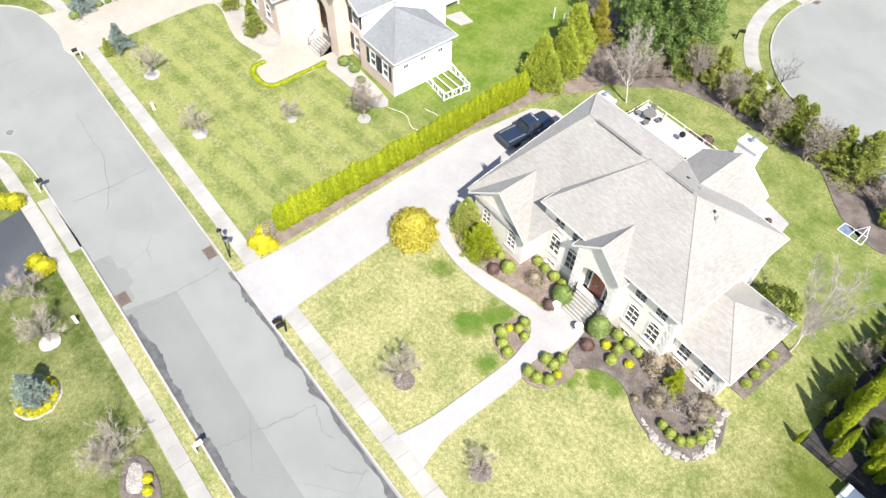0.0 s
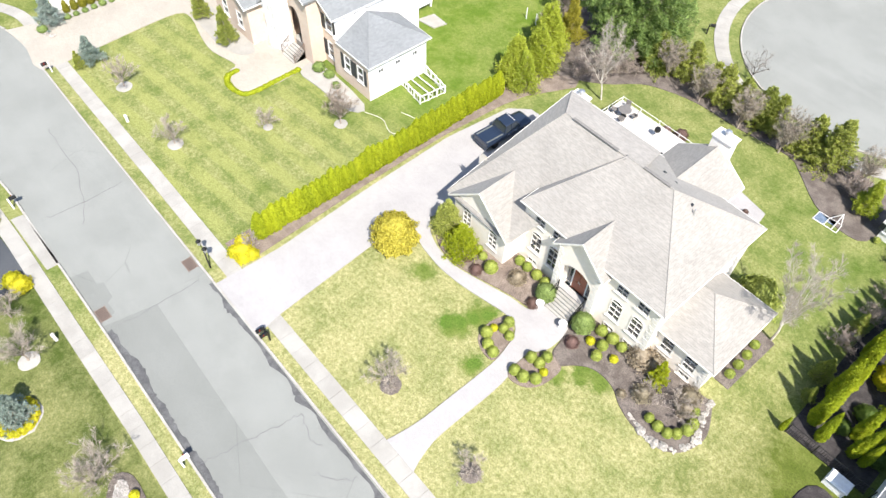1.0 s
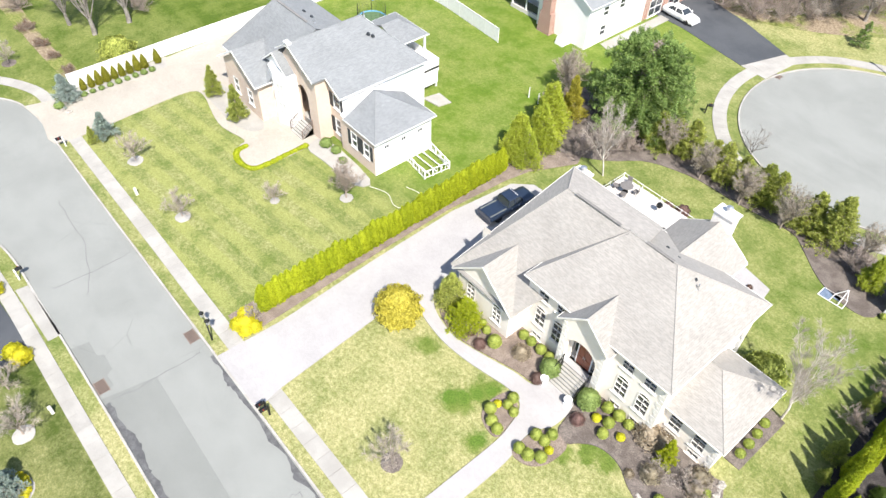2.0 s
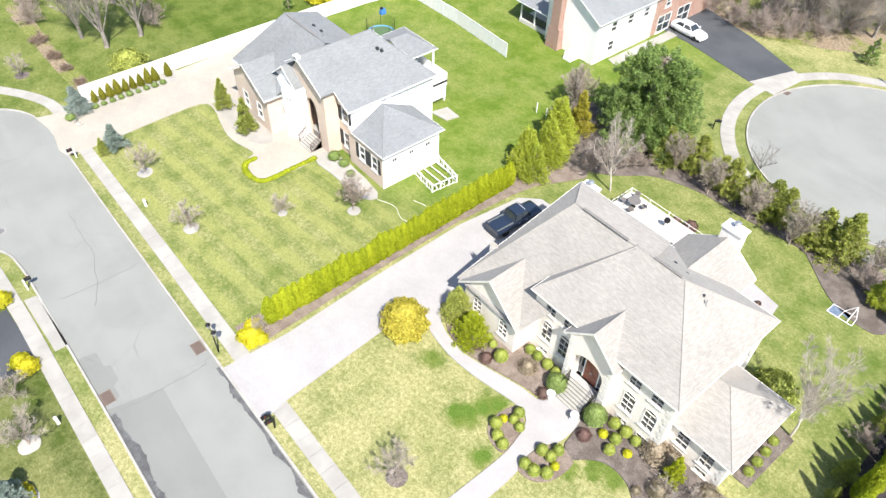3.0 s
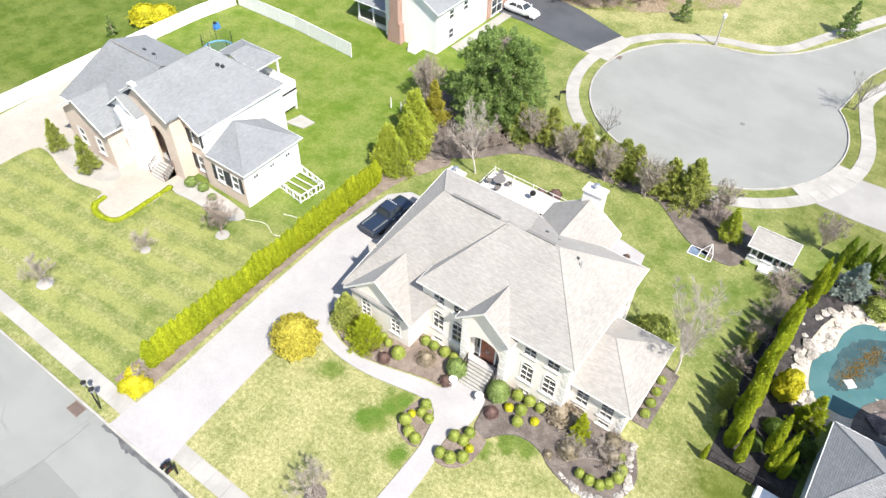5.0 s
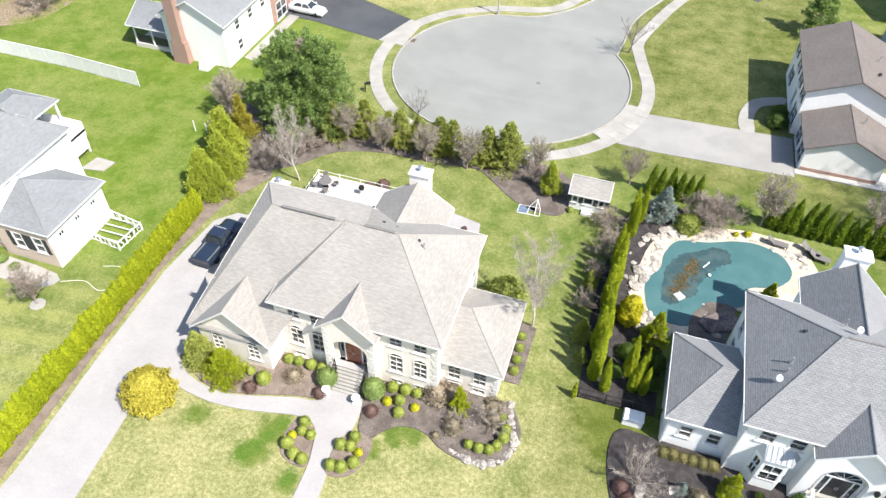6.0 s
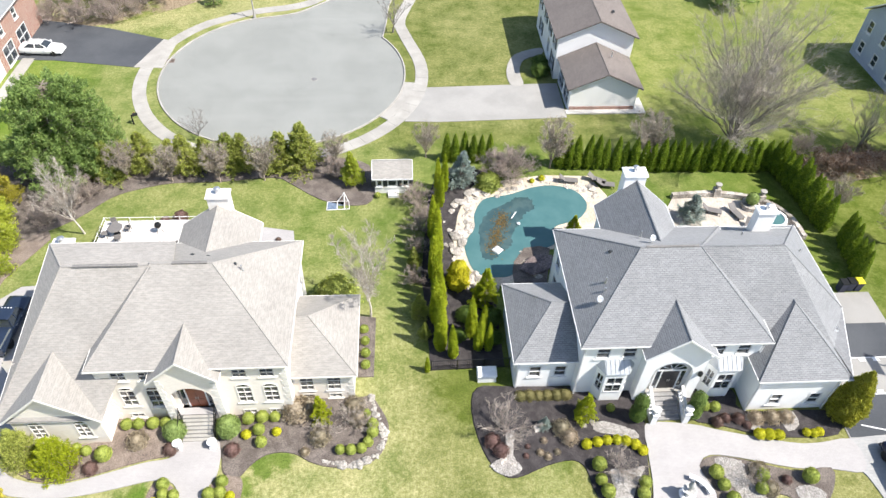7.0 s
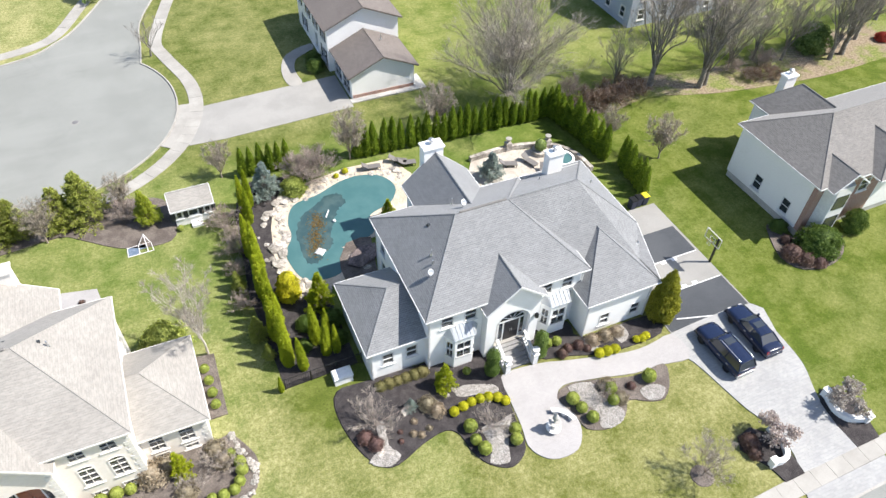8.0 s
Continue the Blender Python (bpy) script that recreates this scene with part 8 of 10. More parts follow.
    put(big, [(34.6, 57.2, 1.22), (-30, 92, 0.9), (-42, 96, 1.1)], 8, 0.04)
    wood = bare_tree("woodland_tree", 86, 15.0, 5.8, 0.24, "tall leafless grey woodland tree", "bare tree", "woodland trees", BARK_GREY, None, 0, clear=0.13, stems=13, tilt=50, sides=14, subs=6, twigs=8000, twig=0.8, width=0.008, curve=0.8, twig_bark=TWIG_PALE)
    put(wood, [(51.6, 53.9, 1.3), (56.6, 51.4, 1.25), (57.6, 51.6, 1.1), (76.0, 50.4, 1.15), (78.4, 50.8, 1.2), (67, 54, 0.7), (62.4, 53.2, 0.75), (70.2, 52.6, 0.7), (47.4, 55.2, 0.6), (83, 53, 1.0), (-86.7, 16.4, 0.95), (-82.8, 17.9, 1.0), (-83.0, 22.2, 1.05), (-93, 22.8, 0.9), (-93, 31, 0.9), (-36, 86, 0.8), (-33, 89, 0.9), (-26.6, 95, 0.9), (-46, 92, 0.9), (-52, 96, 1.0), (-22, 104, 0.9), (-78, 66, 0.8), (-84, 72, 0.9), (-73, 72, 0.9), (90, 56, 1.0), (61, 62, 0.8), (-92, 64, 0.9), (-97, 40, 0.9)], 9)
    brush = bare_tree("brush", 83, 1.5, 1.8, 0.03, "low tangled brown dry brush under bare trees", "brush", "dry brush", BARK, BROWN_BRUSH, 1800, 0.07, clear=0.02, stems=16, tilt=80, sides=6, subs=3, twigs=2600, twig=0.45, width=0.01)
    put(brush, [(42.4, 53.2), (43.9, 52.6, 1.1), (45.6, 52.9, 1.2), (47.6, 53.2, 1.1), (49.4, 53.4, 0.8), (63.6, 50.6, 0.9), (65.8, 49.9, 1.0), (-84.0, 12.2, 0.5), (-80.6, 12.4, 0.5), (-88.5, 12.0, 0.6), (-76.6, 12.6, 0.5)], 17)
    put(shrub("evergreen_thicket", 91, 3.6, 2.4, dome, 2600, 0.2, BOX_GREEN, "dark evergreen bush among bare trees", "bush", "", 0.3, 0.08, None, 0.7), [(75.4, 53.2, 1.0)])
    put(bare_tree("street_tree", 88, 4.4, 2.4, 0.1, "leaning leafless tree beside the turning circle", "bare tree", "street trees", BARK_GREY, None, 0, clear=0.3, stems=7, tilt=66, sides=7, subs=3, twigs=900, twig=0.45, lean=0.35), [(-0.6, 81.2, 1.1), (-20.2, 58.6, 0.75)], 10)
    # a shrub mesh stands in for a small red box-like structure
    put(shrub("red_shrub", 90, 1.4, 1.3, dome, 900, 0.14, leaves("red_structure_colour", (0.25, 0.03, 0.02), (0.42, 0.06, 0.04)), "small dark red structure on the far lawn, shaped as a shrub", "shrub", "", 0.2), [(86.0, 51.5, 0.8)])


def ring_bed(x, y, r, mat, label):
    root = thing("tree_ring", (x, y, 0), label, "tree ring", "tree rings")
    part("fill", Mesh().lathe([(r, 0.0), (r * 0.95, 0.05), (r * 0.5, 0.09), (0.05, 0.11)], 22, (x, y, 0), 0.05, random.Random(int(x * 10))), mat, root)


build_hedges()
build_conifers()
build_boxes()
build_bare()
for bx, by, br in ((-57.9, 11.9, 0.75), (-48.0, 11.9, 0.7), (-44.7, 19.3, 0.45), (-40.9, 24.6, 0.62), (-35.3, -6.0, 0.75)):
    ring_bed(bx, by, br, CONCRETE, "round white pebble ring round a tree")
put(shrub("grass_mound", 67, 0.32, 0.34, ball, 260, 0.07, GOLD, "low yellow-green edging plant round a blue spruce", "edging plant", "spruce edging", 0.1, 0.02, None, 0.8), [(-31.61 + 1.15 * math.cos(i * 0.37), -8.19 + 1.15 * math.sin(i * 0.37), 1.0) for i in range(17)], 19)
ring_bed(-31.61, -8.19, 1.55, PEBBLE, "white stone ring round a blue spruce")
for bx, by, br in ((-17.7, 12.0, 0.75), (-9.6, 12.1, 0.7), (26.0, 12.4, 0.8), (-82.6, 8.1, 0.8)):
    ring_bed(bx, by, br, MULCH_GREY, "round mulch ring round a tree")


# ---- vehicles ----
def loft(mesh, stations):
    """A body from cross-sections, each a list of points of equal number, closed at its ends."""
    k, n = len(stations[0]), len(mesh.v)
    for st in stations:
        mesh.v += [tuple(p) for p in st]
    for i in range(len(stations) - 1):
        a, b = n + i * k, n + (i + 1) * k
        mesh.f += [(a + j, a + (j + 1) % k, b + (j + 1) % k, b + j) for j in range(k)]
    mesh.f += [tuple(range(n + k - 1, n - 1, -1)), tuple(range(n + (len(stations) - 1) * k, n + len(stations) * k))]
    return mesh


def ring(x, w, z0, z1, tuck=0.08, crown_=0.03):
    """A car's cross-section at x: half width w, from z0 up to z1."""
    mid = z0 + (z1 - z0) * 0.55
    return [(x, -w + 0.1, z0), (x, -w + 0.02, z0 + 0.1), (x, -w, mid), (x, -w + tuck, z1 - 0.03), (x, -w * 0.6, z1 + crown_ * 0.6), (x, 0, z1 + crown_), (x, w * 0.6, z1 + crown_ * 0.6), (x, w - tuck, z1 - 0.03), (x, w, mid), (x, w - 0.02, z0 + 0.1), (x, w - 0.1, z0)]


def rounded(prof):
    """A body's profile with its stations drawn closer, so that the nose and tail curve."""
    return [tuple(p) for p in smooth_line(prof, False, 3)]


def wheel(car, x, y, r, side):
    t = Mesh().lathe([(r * 0.66, -0.11), (r * 0.94, -0.12), (r, -0.07), (r, 0.07), (r * 0.94, 0.12), (r * 0.66, 0.11)], 20)
    rim = Mesh().lathe([(r * 0.66, -0.08), (r * 0.66, 0.07), (r * 0.56, 0.08), (r * 0.5, 0.03), (r * 0.2, 0.05), (0.03, 0.07)], 20)
    for i in range(5):
        a = math.tau * i / 5
        rim.box(-0.03, 0.05, 0.04, 0.03, r * 0.62, 0.085, pose(0, 0, 0, 0, 0, math.degrees(a)))
    m = pose(x, y, r, -90 * side, 0, 0)
    for msh in (t, rim):
        msh.v = [tuple(m @ Vector(p)) for p in msh.v]
    ob = part("wheel", t, TYRE, car, smooth=True)
    part("rim", rim, METAL, ob)


TYRE = plain("tyre_rubber", (0.02, 0.02, 0.02), 0.8)
BED_GREY = plain("grey_bed_cover", (0.13, 0.14, 0.135), 0.85)
SLATE = plain("weathered_grey_sling", (0.16, 0.15, 0.145), 0.8)
LAMP_RED = plain("red_tail_lamp", (0.25, 0.01, 0.01), 0.2, 0, 0.5, 0.6)
LAMP_CLEAR = plain("clear_head_lamp", (0.6, 0.6, 0.6), 0.1, 0, 0.5, 0.6)


def car(name, label, paint, ln, w, prof, cabin, wheels, r, rails=False, sunroof=False, pickup=False):
    """A car round its base, nose towards +x. prof: (x, half width factor, low, high) of the body; cabin: (x, half width, z) of the glasshouse's foot and roof."""
    c = thing(name, (0, 0, 0), label, "car" if not pickup else "pickup truck")
    hw = w / 2
    part("body", loft(Mesh(), [ring(x * ln, hw * k, lo, hi) for x, k, lo, hi in rounded(prof)]), paint, c, smooth=True)
    (f0, f1, r1, r0), belt, top, tw = cabin
    xs = [f0 * ln, f1 * ln, r1 * ln, r0 * ln]
    g = Mesh()
    low = [(xs[0], -hw + 0.12), (xs[0], hw - 0.12), (xs[3], hw - 0.12), (xs[3], -hw + 0.12)]
    hi = [(xs[1], -tw), (xs[1], tw), (xs[2], tw), (xs[2], -tw)]
    g.hexa([(x, y, belt) for x, y in low] + [(x, y, top - 0.05) for x, y in hi])
    glass = part("glasshouse", g, GLASS, c, "dark tinted glass")
    part("roof", loft(Mesh(), [[(x, -tw * k, top - 0.06), (x, -tw * k * 0.8, top), (x, 0, top + 0.035), (x, tw * k * 0.8, top), (x, tw * k, top - 0.06)] for x, k in ((xs[1] + 0.12, 0.92), (xs[1] - 0.05, 1.02), ((xs[1] + xs[2]) / 2, 1.04), (xs[2] + 0.05, 1.02), (xs[2] - 0.1, 0.92))]), paint, c)
    for s in (-1, 1):
        for a, b in (((xs[0] + 0.02, s * (hw - 0.11)), (xs[1] + 0.05, s * tw)), ((xs[3] - 0.02, s * (hw - 0.11)), (xs[2] - 0.05, s * tw))):
            part("pillar", Mesh().tube([(*a, belt), (*b, top - 0.04)], 0.045, 5), paint, c)
        xm = (xs[1] + xs[2]) / 2
        part("pillar", Mesh().tube([(xm, s * (hw - 0.1), belt), (xm, s * (tw + 0.015), top - 0.04)], 0.045, 5), paint, c)
        part("side_mirror", Mesh().box(xs[0] - 0.25, s * hw - 0.02 if s > 0 else s * hw - 0.16, belt + 0.02, xs[0] - 0.1, s * hw + 0.16 if s > 0 else s * hw + 0.02, belt + 0.17, None, 0.02), paint, c)
        part("headlight", Mesh().box(ln / 2 - 0.3, s * (hw - 0.42) - 0.17, 0.62, ln / 2 - 0.03, s * (hw - 0.42) + 0.17, 0.76, None, 0.03), LAMP_CLEAR, c)
        part("tail_light", Mesh().box(-ln / 2 - 0.01, s * (hw - 0.28) - 0.16, 0.72, -ln / 2 + 0.14, s * (hw - 0.28) + 0.16, 0.95, None, 0.03), LAMP_RED, c)
        if rails:
            part("roof_rail", Mesh().tube([(xs[1] - 0.1, s * (tw - 0.06), top + 0.02), (xs[1] - 0.3, s * (tw - 0.05), top + 0.08), (xs[2] + 0.25, s * (tw - 0.05), top + 0.08), (xs[2] + 0.05, s * (tw - 0.06), top + 0.02)], 0.025, 6), METAL, c)
        for i in range(2):
            x = xm + (0.45 if i == 0 else -0.45)
            part("door_handle", Mesh().box(x - 0.1, s * hw - 0.02, belt - 0.17, x + 0.1, s * hw + 0.025, belt - 0.13), METAL, c)
    part("rear_bumper", Mesh().box(-ln / 2 - 0.06, -hw + 0.12, 0.32, -ln / 2 + 0.1, hw - 0.12, 0.55, None, 0.03), METAL if rails else paint, c)
    part("front_bumper", Mesh().box(ln / 2 - 0.12, -hw + 0.14, 0.28, ln / 2 + 0.05, hw - 0.14, 0.5, None, 0.03), paint, c)
    if sunroof:
        part("sunroof", Mesh().box(xs[1] - 0.75, -0.42, top + 0.02, xs[1] - 0.2, 0.42, top + 0.045), GLASS, c)
    if pickup:
        b0, b1 = -ln / 2 + 0.12, xs[3] - 0.15
        part("bed_cover", Mesh().box(b0, -hw + 0.12, 0.98, b1, hw - 0.12, 1.09), BED_GREY, c, "grey folded bed cover")
        for s in (-1, 1):
            part("bed_rail", Mesh().box(b0 - 0.05, s * (hw - 0.1) - 0.06, 1.0, b1 + 0.05, s * (hw - 0.1) + 0.06, 1.13), paint, c)
        part("tailgate", Mesh().box(-ln / 2 - 0.02, -hw + 0.1, 0.6, -ln / 2 + 0.08, hw - 0.1, 1.12), paint, c)
        for i in range(5):
            part("marker_lamp", Mesh().box(xs[1] - 0.12, -0.5 + i * 0.25 - 0.05, top + 0.02, xs[1] - 0.02, -0.5 + i * 0.25 + 0.05, top + 0.06), LAMP_CLEAR, c)
    for x in wheels:
        for s in (-1, 1):
            wheel(c, x * ln, s * (hw - 0.13), r, s)
    return c


def build_vehicles():
    navy = plain("dark_navy_car_paint", (0.010, 0.018, 0.05), 0.25, 0.0, 0.3, 0.35)
    slate = plain("deep_blue_car_paint", (0.022, 0.034, 0.062), 0.3, 0.2, 0.5, 0.6)
    white = plain("white_car_paint", (0.75, 0.75, 0.75), 0.25, 0.0, 0.5, 1.0)
    suv_p = [(-0.5, 0.9, 0.45, 0.95), (-0.47, 0.98, 0.33, 1.0), (-0.3, 1.0, 0.28, 1.04), (0.1, 1.0, 0.28, 1.02), (0.2, 1.0, 0.28, 1.02), (0.4, 0.97, 0.3, 0.93), (0.47, 0.9, 0.35, 0.85), (0.5, 0.75, 0.42, 0.72)]
    s = car("suv", "dark navy blue sport utility car with roof rails, parked", navy, 4.9, 1.95, suv_p, ((0.2, 0.07, -0.42, -0.49), 1.0, 1.72, 0.66), (0.31, -0.29), 0.37, True, True)
    s.matrix_basis = pose(33.95, 20.0, 0.08, 0, 0, 91)
    sed_p = [(-0.5, 0.82, 0.45, 0.9), (-0.47, 0.96, 0.3, 0.98), (-0.3, 1.0, 0.22, 1.0), (0.1, 1.0, 0.22, 0.96), (0.2, 1.0, 0.22, 0.94), (0.4, 0.96, 0.24, 0.84), (0.47, 0.88, 0.3, 0.76), (0.5, 0.7, 0.38, 0.64)]
    s = car("saloon_car", "dark navy blue saloon car, parked", navy, 5.0, 1.88, sed_p, ((0.2, 0.05, -0.22, -0.38), 0.95, 1.46, 0.6), (0.31, -0.3), 0.34, False, True)
    s.matrix_basis = pose(37.4, 20.6, 0.08, 0, 0, 88)
    s = car("white_saloon", "white saloon car parked on the blacktop drive", white, 4.8, 1.85, sed_p, ((0.2, 0.05, -0.22, -0.38), 0.95, 1.45, 0.6), (0.31, -0.3), 0.34, False, False)
    s.matrix_basis = pose(-41.8, 76.6, 0.05, 0, 0, -3)
    pk = [(-0.5, 0.96, 0.55, 1.02), (-0.47, 1.0, 0.48, 1.08), (-0.1, 1.0, 0.45, 1.08), (0.1, 1.0, 0.45, 1.1), (0.22, 1.0, 0.45, 1.1), (0.42, 0.98, 0.45, 1.06), (0.48, 0.93, 0.48, 1.0), (0.5, 0.85, 0.52, 0.9)]
    s = car("pickup", "dark blue crew cab pickup truck with a grey bed cover, parked", slate, 5.8, 2.0, pk, ((0.23, 0.14, -0.06, -0.11), 1.1, 1.88, 0.72), (0.32, -0.31), 0.4, False, False, True)
    s.matrix_basis = pose(-30.45, 35.0, 0.08, 0, 0, 87) @ Matrix.Scale(0.93, 4)


# ---- the pool garden ----
def rock_mesh(seed, flat=0.7, mat=None):
    bm = bmesh.new()
    bmesh.ops.create_icosphere(bm, subdivisions=1, radius=1.0)
    bmesh.ops.bevel(bm, geom=bm.edges[:] + bm.verts[:], offset=0.1, segments=1, affect="EDGES")
    rng = random.Random(seed)
    o = Vector((rng.uniform(0, 50), rng.uniform(0, 50), 0))
    for v in bm.verts:
        v.co *= 1 + 0.7 * noise.noise(v.co * 1.0 + o) + 0.3 * noise.noise(v.co * 2.3 + o)
        v.co.z *= flat
    me = bpy.data.meshes.new("boulder")
    bm.to_mesh(me)
    bm.free()
    me.materials.append(mat or STONE)
    return me


def boulders(spots, label, group, meshes, seed=3):
    rng = random.Random(seed)
    for x, y, s in spots:
        b = new("boulder", rng.choice(meshes))
        k = s * rng.uniform(0.8, 1.2)
        b.matrix_basis = Matrix.Translation((x, y, 0.25 * k)) @ pose(0, 0, 0, 0, 0, rng.uniform(0, 360)) @ Matrix.Diagonal((k * rng.uniform(0.8, 1.3), k, k * rng.uniform(0.7, 1.1), 1))
        tagged(b, label, "boulder", group)


def pebbles(name, outline, n, size, seed, label):
    """A patch of loose pebbles within an outline."""
    rng, m = random.Random(seed), Mesh()
    o = smooth_line(outline, True, 3)
    x0, x1, y0, y1 = min(p[0] for p in o), max(p[0] for p in o), min(p[1] for p in o), max(p[1] for p in o)
    made = 0
    while made < n:
        x, y = rng.uniform(x0, x1), rng.uniform(y0, y1)
        inside = False
        for a, b in zip(o, o[1:] + o[:1]):
            if (a[1] > y) != (b[1] > y) and x < (b[0] - a[0]) * (y - a[1]) / (b[1] - a[1]) + a[0]:
                inside = not inside
        if not inside:
            continue
        made += 1
        s, a, z = size * rng.uniform(0.6, 1.5), rng.uniform(0, math.tau), 0.12
        c, d = math.cos(a), math.sin(a)
        pts = [(s, 0, 0), (0.2 * s, 0.7 * s, 0.05 * s), (-s, 0.1 * s, 0), (-0.1 * s, -0.75 * s, 0.05 * s)]
        k = len(m.v)
        m.v += [(x + p * c - q * d, y + p * d + q * c, z + w) for p, q, w in pts] + [(x, y, z + 0.5 * s)]
        m.f += [(k, k + 1, k + 4), (k + 1, k + 2, k + 4), (k + 2, k + 3, k + 4), (k + 3, k, k + 4)]
    setting(name, m, PEBBLE, label, "pebbles", "stuff")
    area("pebble_base", [tuple(p) for p in o], GRIT, "pale gritty base under the pebbles", "gravel", 0.112, 0, 0.02)


def pool_cover():
    n = Nodes("teal_pool_cover", 0.5, 0.0, 0.4)
    big = n.noise(0.5, 4)
    col = n.mix(n.span(big, 0.3, 0.7), (0.046, 0.122, 0.128), (0.068, 0.152, 0.156))
    seam = n.math("LESS_THAN", n.math("ABSOLUTE", n.math("SINE", n.math("MULTIPLY", n.axis("X"), 2.1))), 0.035)
    col = n.mix(n.math("MULTIPLY", seam, 0.3), col, (0.06, 0.13, 0.13))
    n.color(col).bump(n.noise(6, 3), 0.3, 0.03)
    return n.m


def build_pool():
    edge = [(7.9, 49.2), (6.8, 47.2), (6.6, 45.2), (5.6, 43.4), (5.7, 41.4), (6.3, 39.8), (7.9, 39.2), (9.6, 39.6), (11.2, 42.0), (13.6, 43.0), (14.0, 45.2), (16.4, 46.2), (17.6, 48.1), (16.9, 50.1), (14.9, 51.0), (12.8, 50.8), (10.4, 49.8)]
    o = smooth_line(edge, True, 4)
    area("pool_surround", [(4.9, 38.6), (8.2, 38.3), (11.9, 38.3), (12.2, 42.4), (16.2, 42.6), (19.2, 44.4), (19.8, 49.4), (18.6, 52.4), (14, 52.6), (9.4, 51.8), (6.4, 50.6), (5.2, 47), (4.6, 43.6)], surface("sandstone_paving", (0.42, 0.36, 0.28), (0.53, 0.46, 0.37), 0.7, 0.85, 9, 0.3, 0.4, 0.02), "pale tan stone paving round the pool", "paving", 0.085)
    pool = thing("swimming_pool", (11, 45, 0), "free-form swimming pool under a teal winter cover", "swimming pool", kind="structure")
    part("cover", Mesh().prism(ccw(o), 0.0, 0.11), pool_cover(), pool, "teal mesh winter cover")
    wet = Nodes("dark_standing_water", 0.12, 0.0, 0.5)
    wet.color(wet.mix(wet.span(wet.noise(0.9, 4), 0.4, 0.65), (0.035, 0.07, 0.075), (0.06, 0.10, 0.10)))
    puddle = smooth_line([(7.1, 41.6), (7.9, 41.3), (8.8, 42.2), (9.7, 42.9), (10.0, 44.4), (10.6, 45.6), (11.4, 46.9), (12.5, 47.8), (12.4, 48.8), (12.1, 49.3), (10.9, 49.3), (10.1, 48.6), (8.3, 47.5), (7.2, 45.7), (7.0, 43.6)], True, 6)
    prng = random.Random(31)
    puddle = [(x + prng.uniform(-0.13, 0.13), y + prng.uniform(-0.13, 0.13)) for x, y in puddle]
    part("standing_water", Mesh().prism(ccw(puddle), 0.09, 0.116), wet.m, pool, "dark pool of rain water on the cover")
    g = np.random.default_rng(12)
    k = 700
    u = g.uniform(0, 1, k)
    pts = np.stack([7.9 + u * 1.6 + g.normal(0, 0.35, k), 42.4 + u * 4.6 + g.normal(0, 0.5, k), np.full(k, 0.125)], 1)
    part("leaf_debris", cloud(g, pts, np.tile((0, 0, 1.0), (k, 1)), 0.08, 0.6, 0.2), leaves("wet_fallen_leaf", (0.12, 0.07, 0.02), (0.28, 0.17, 0.04)), pool, "brown fallen leaves")
    part("float", Mesh().box(9.9, 46.75, 0.12, 10.9, 46.85, 0.2, Matrix.Translation((10.4, 46.8, 0)) @ pose(0, 0, 0, 0, 0, 58) @ Matrix.Translation((-10.4, -46.8, 0))), WHITE, pool)
    part("float", Mesh().lathe([(0.02, 0.12), (0.16, 0.2), (0.14, 0.3), (0.02, 0.34)], 10, (10.7, 45.6, 0)), WHITE, pool)
    part("cover_weight", Mesh().lathe([(0.55, 0.1), (0.5, 0.2), (0.3, 0.3), (0.05, 0.38)], 4, (8.4, 42.4, 0)), WHITE, pool, "pale stone block on the cover")
    rocks = [rock_mesh(i, 0.45) for i in range(9)]
    pale = [rock_mesh(i + 20, 0.7, PALE_STONE) for i in range(3)]
    rng = random.Random(9)
    ring_ = []
    for i, (x, y) in enumerate(o):
        cx, cy = 11.0, 45.2
        side = x < 8.6 or y > 48.6
        if side:
            for k in range(4):
                f = 1.03 + 0.055 * k + rng.uniform(0, 0.05)
                ring_.append((cx + (x - cx) * f + rng.uniform(-0.2, 0.2), cy + (y - cy) * f + rng.uniform(-0.25, 0.25), rng.uniform(0.12, 0.3) * rng.choice((0.7, 1.0, 1.0, 1.8))))
    ring_ += [(4.7, 47.6, 0.4), (4.3, 45.1, 0.32), (4.8, 44.2, 0.55), (5.1, 42.5, 0.4), (5.2, 45.8, 0.25), (3.9, 46.2, 0.2), (3.9, 43.2, 0.25), (9.9, 51.2, 0.35), (8.6, 51.0, 0.4), (11.6, 51.5, 0.35), (5.6, 48.8, 0.5), (6.4, 50.0, 0.5), (7.2, 50.6, 0.45), (5.0, 48.4, 0.4)]
    boulders(ring_, "pale weathered boulder at the pool edge", "pool boulders", rocks)
    grotto = [(10.4 + rng.uniform(0, 1.5), 39.0 + rng.uniform(0, 3.2), rng.uniform(0.22, 0.5)) for _ in range(6)]
    boulders(grotto, "grey boulder of the shaded rock garden", "rock garden", rocks, 5)
    # the slab's rock colour is darkened to carry the house's shade
    slab = tagged(new("rock_slab", rock_mesh(46, 0.22, surface("purple_brown_shaded_rock", (0.10, 0.08, 0.078), (0.19, 0.15, 0.14), 1.4, 0.8, 8, 0.5, 0.8, 0.06))), "broad flat purple-brown rock slab beside the pool, darkened for shade", "rock")
    slab.matrix_basis = pose(11.6, 40.55, 0.2, 0, 0, 35) @ Matrix.Diagonal((1.75, 1.15, 1.0, 1))
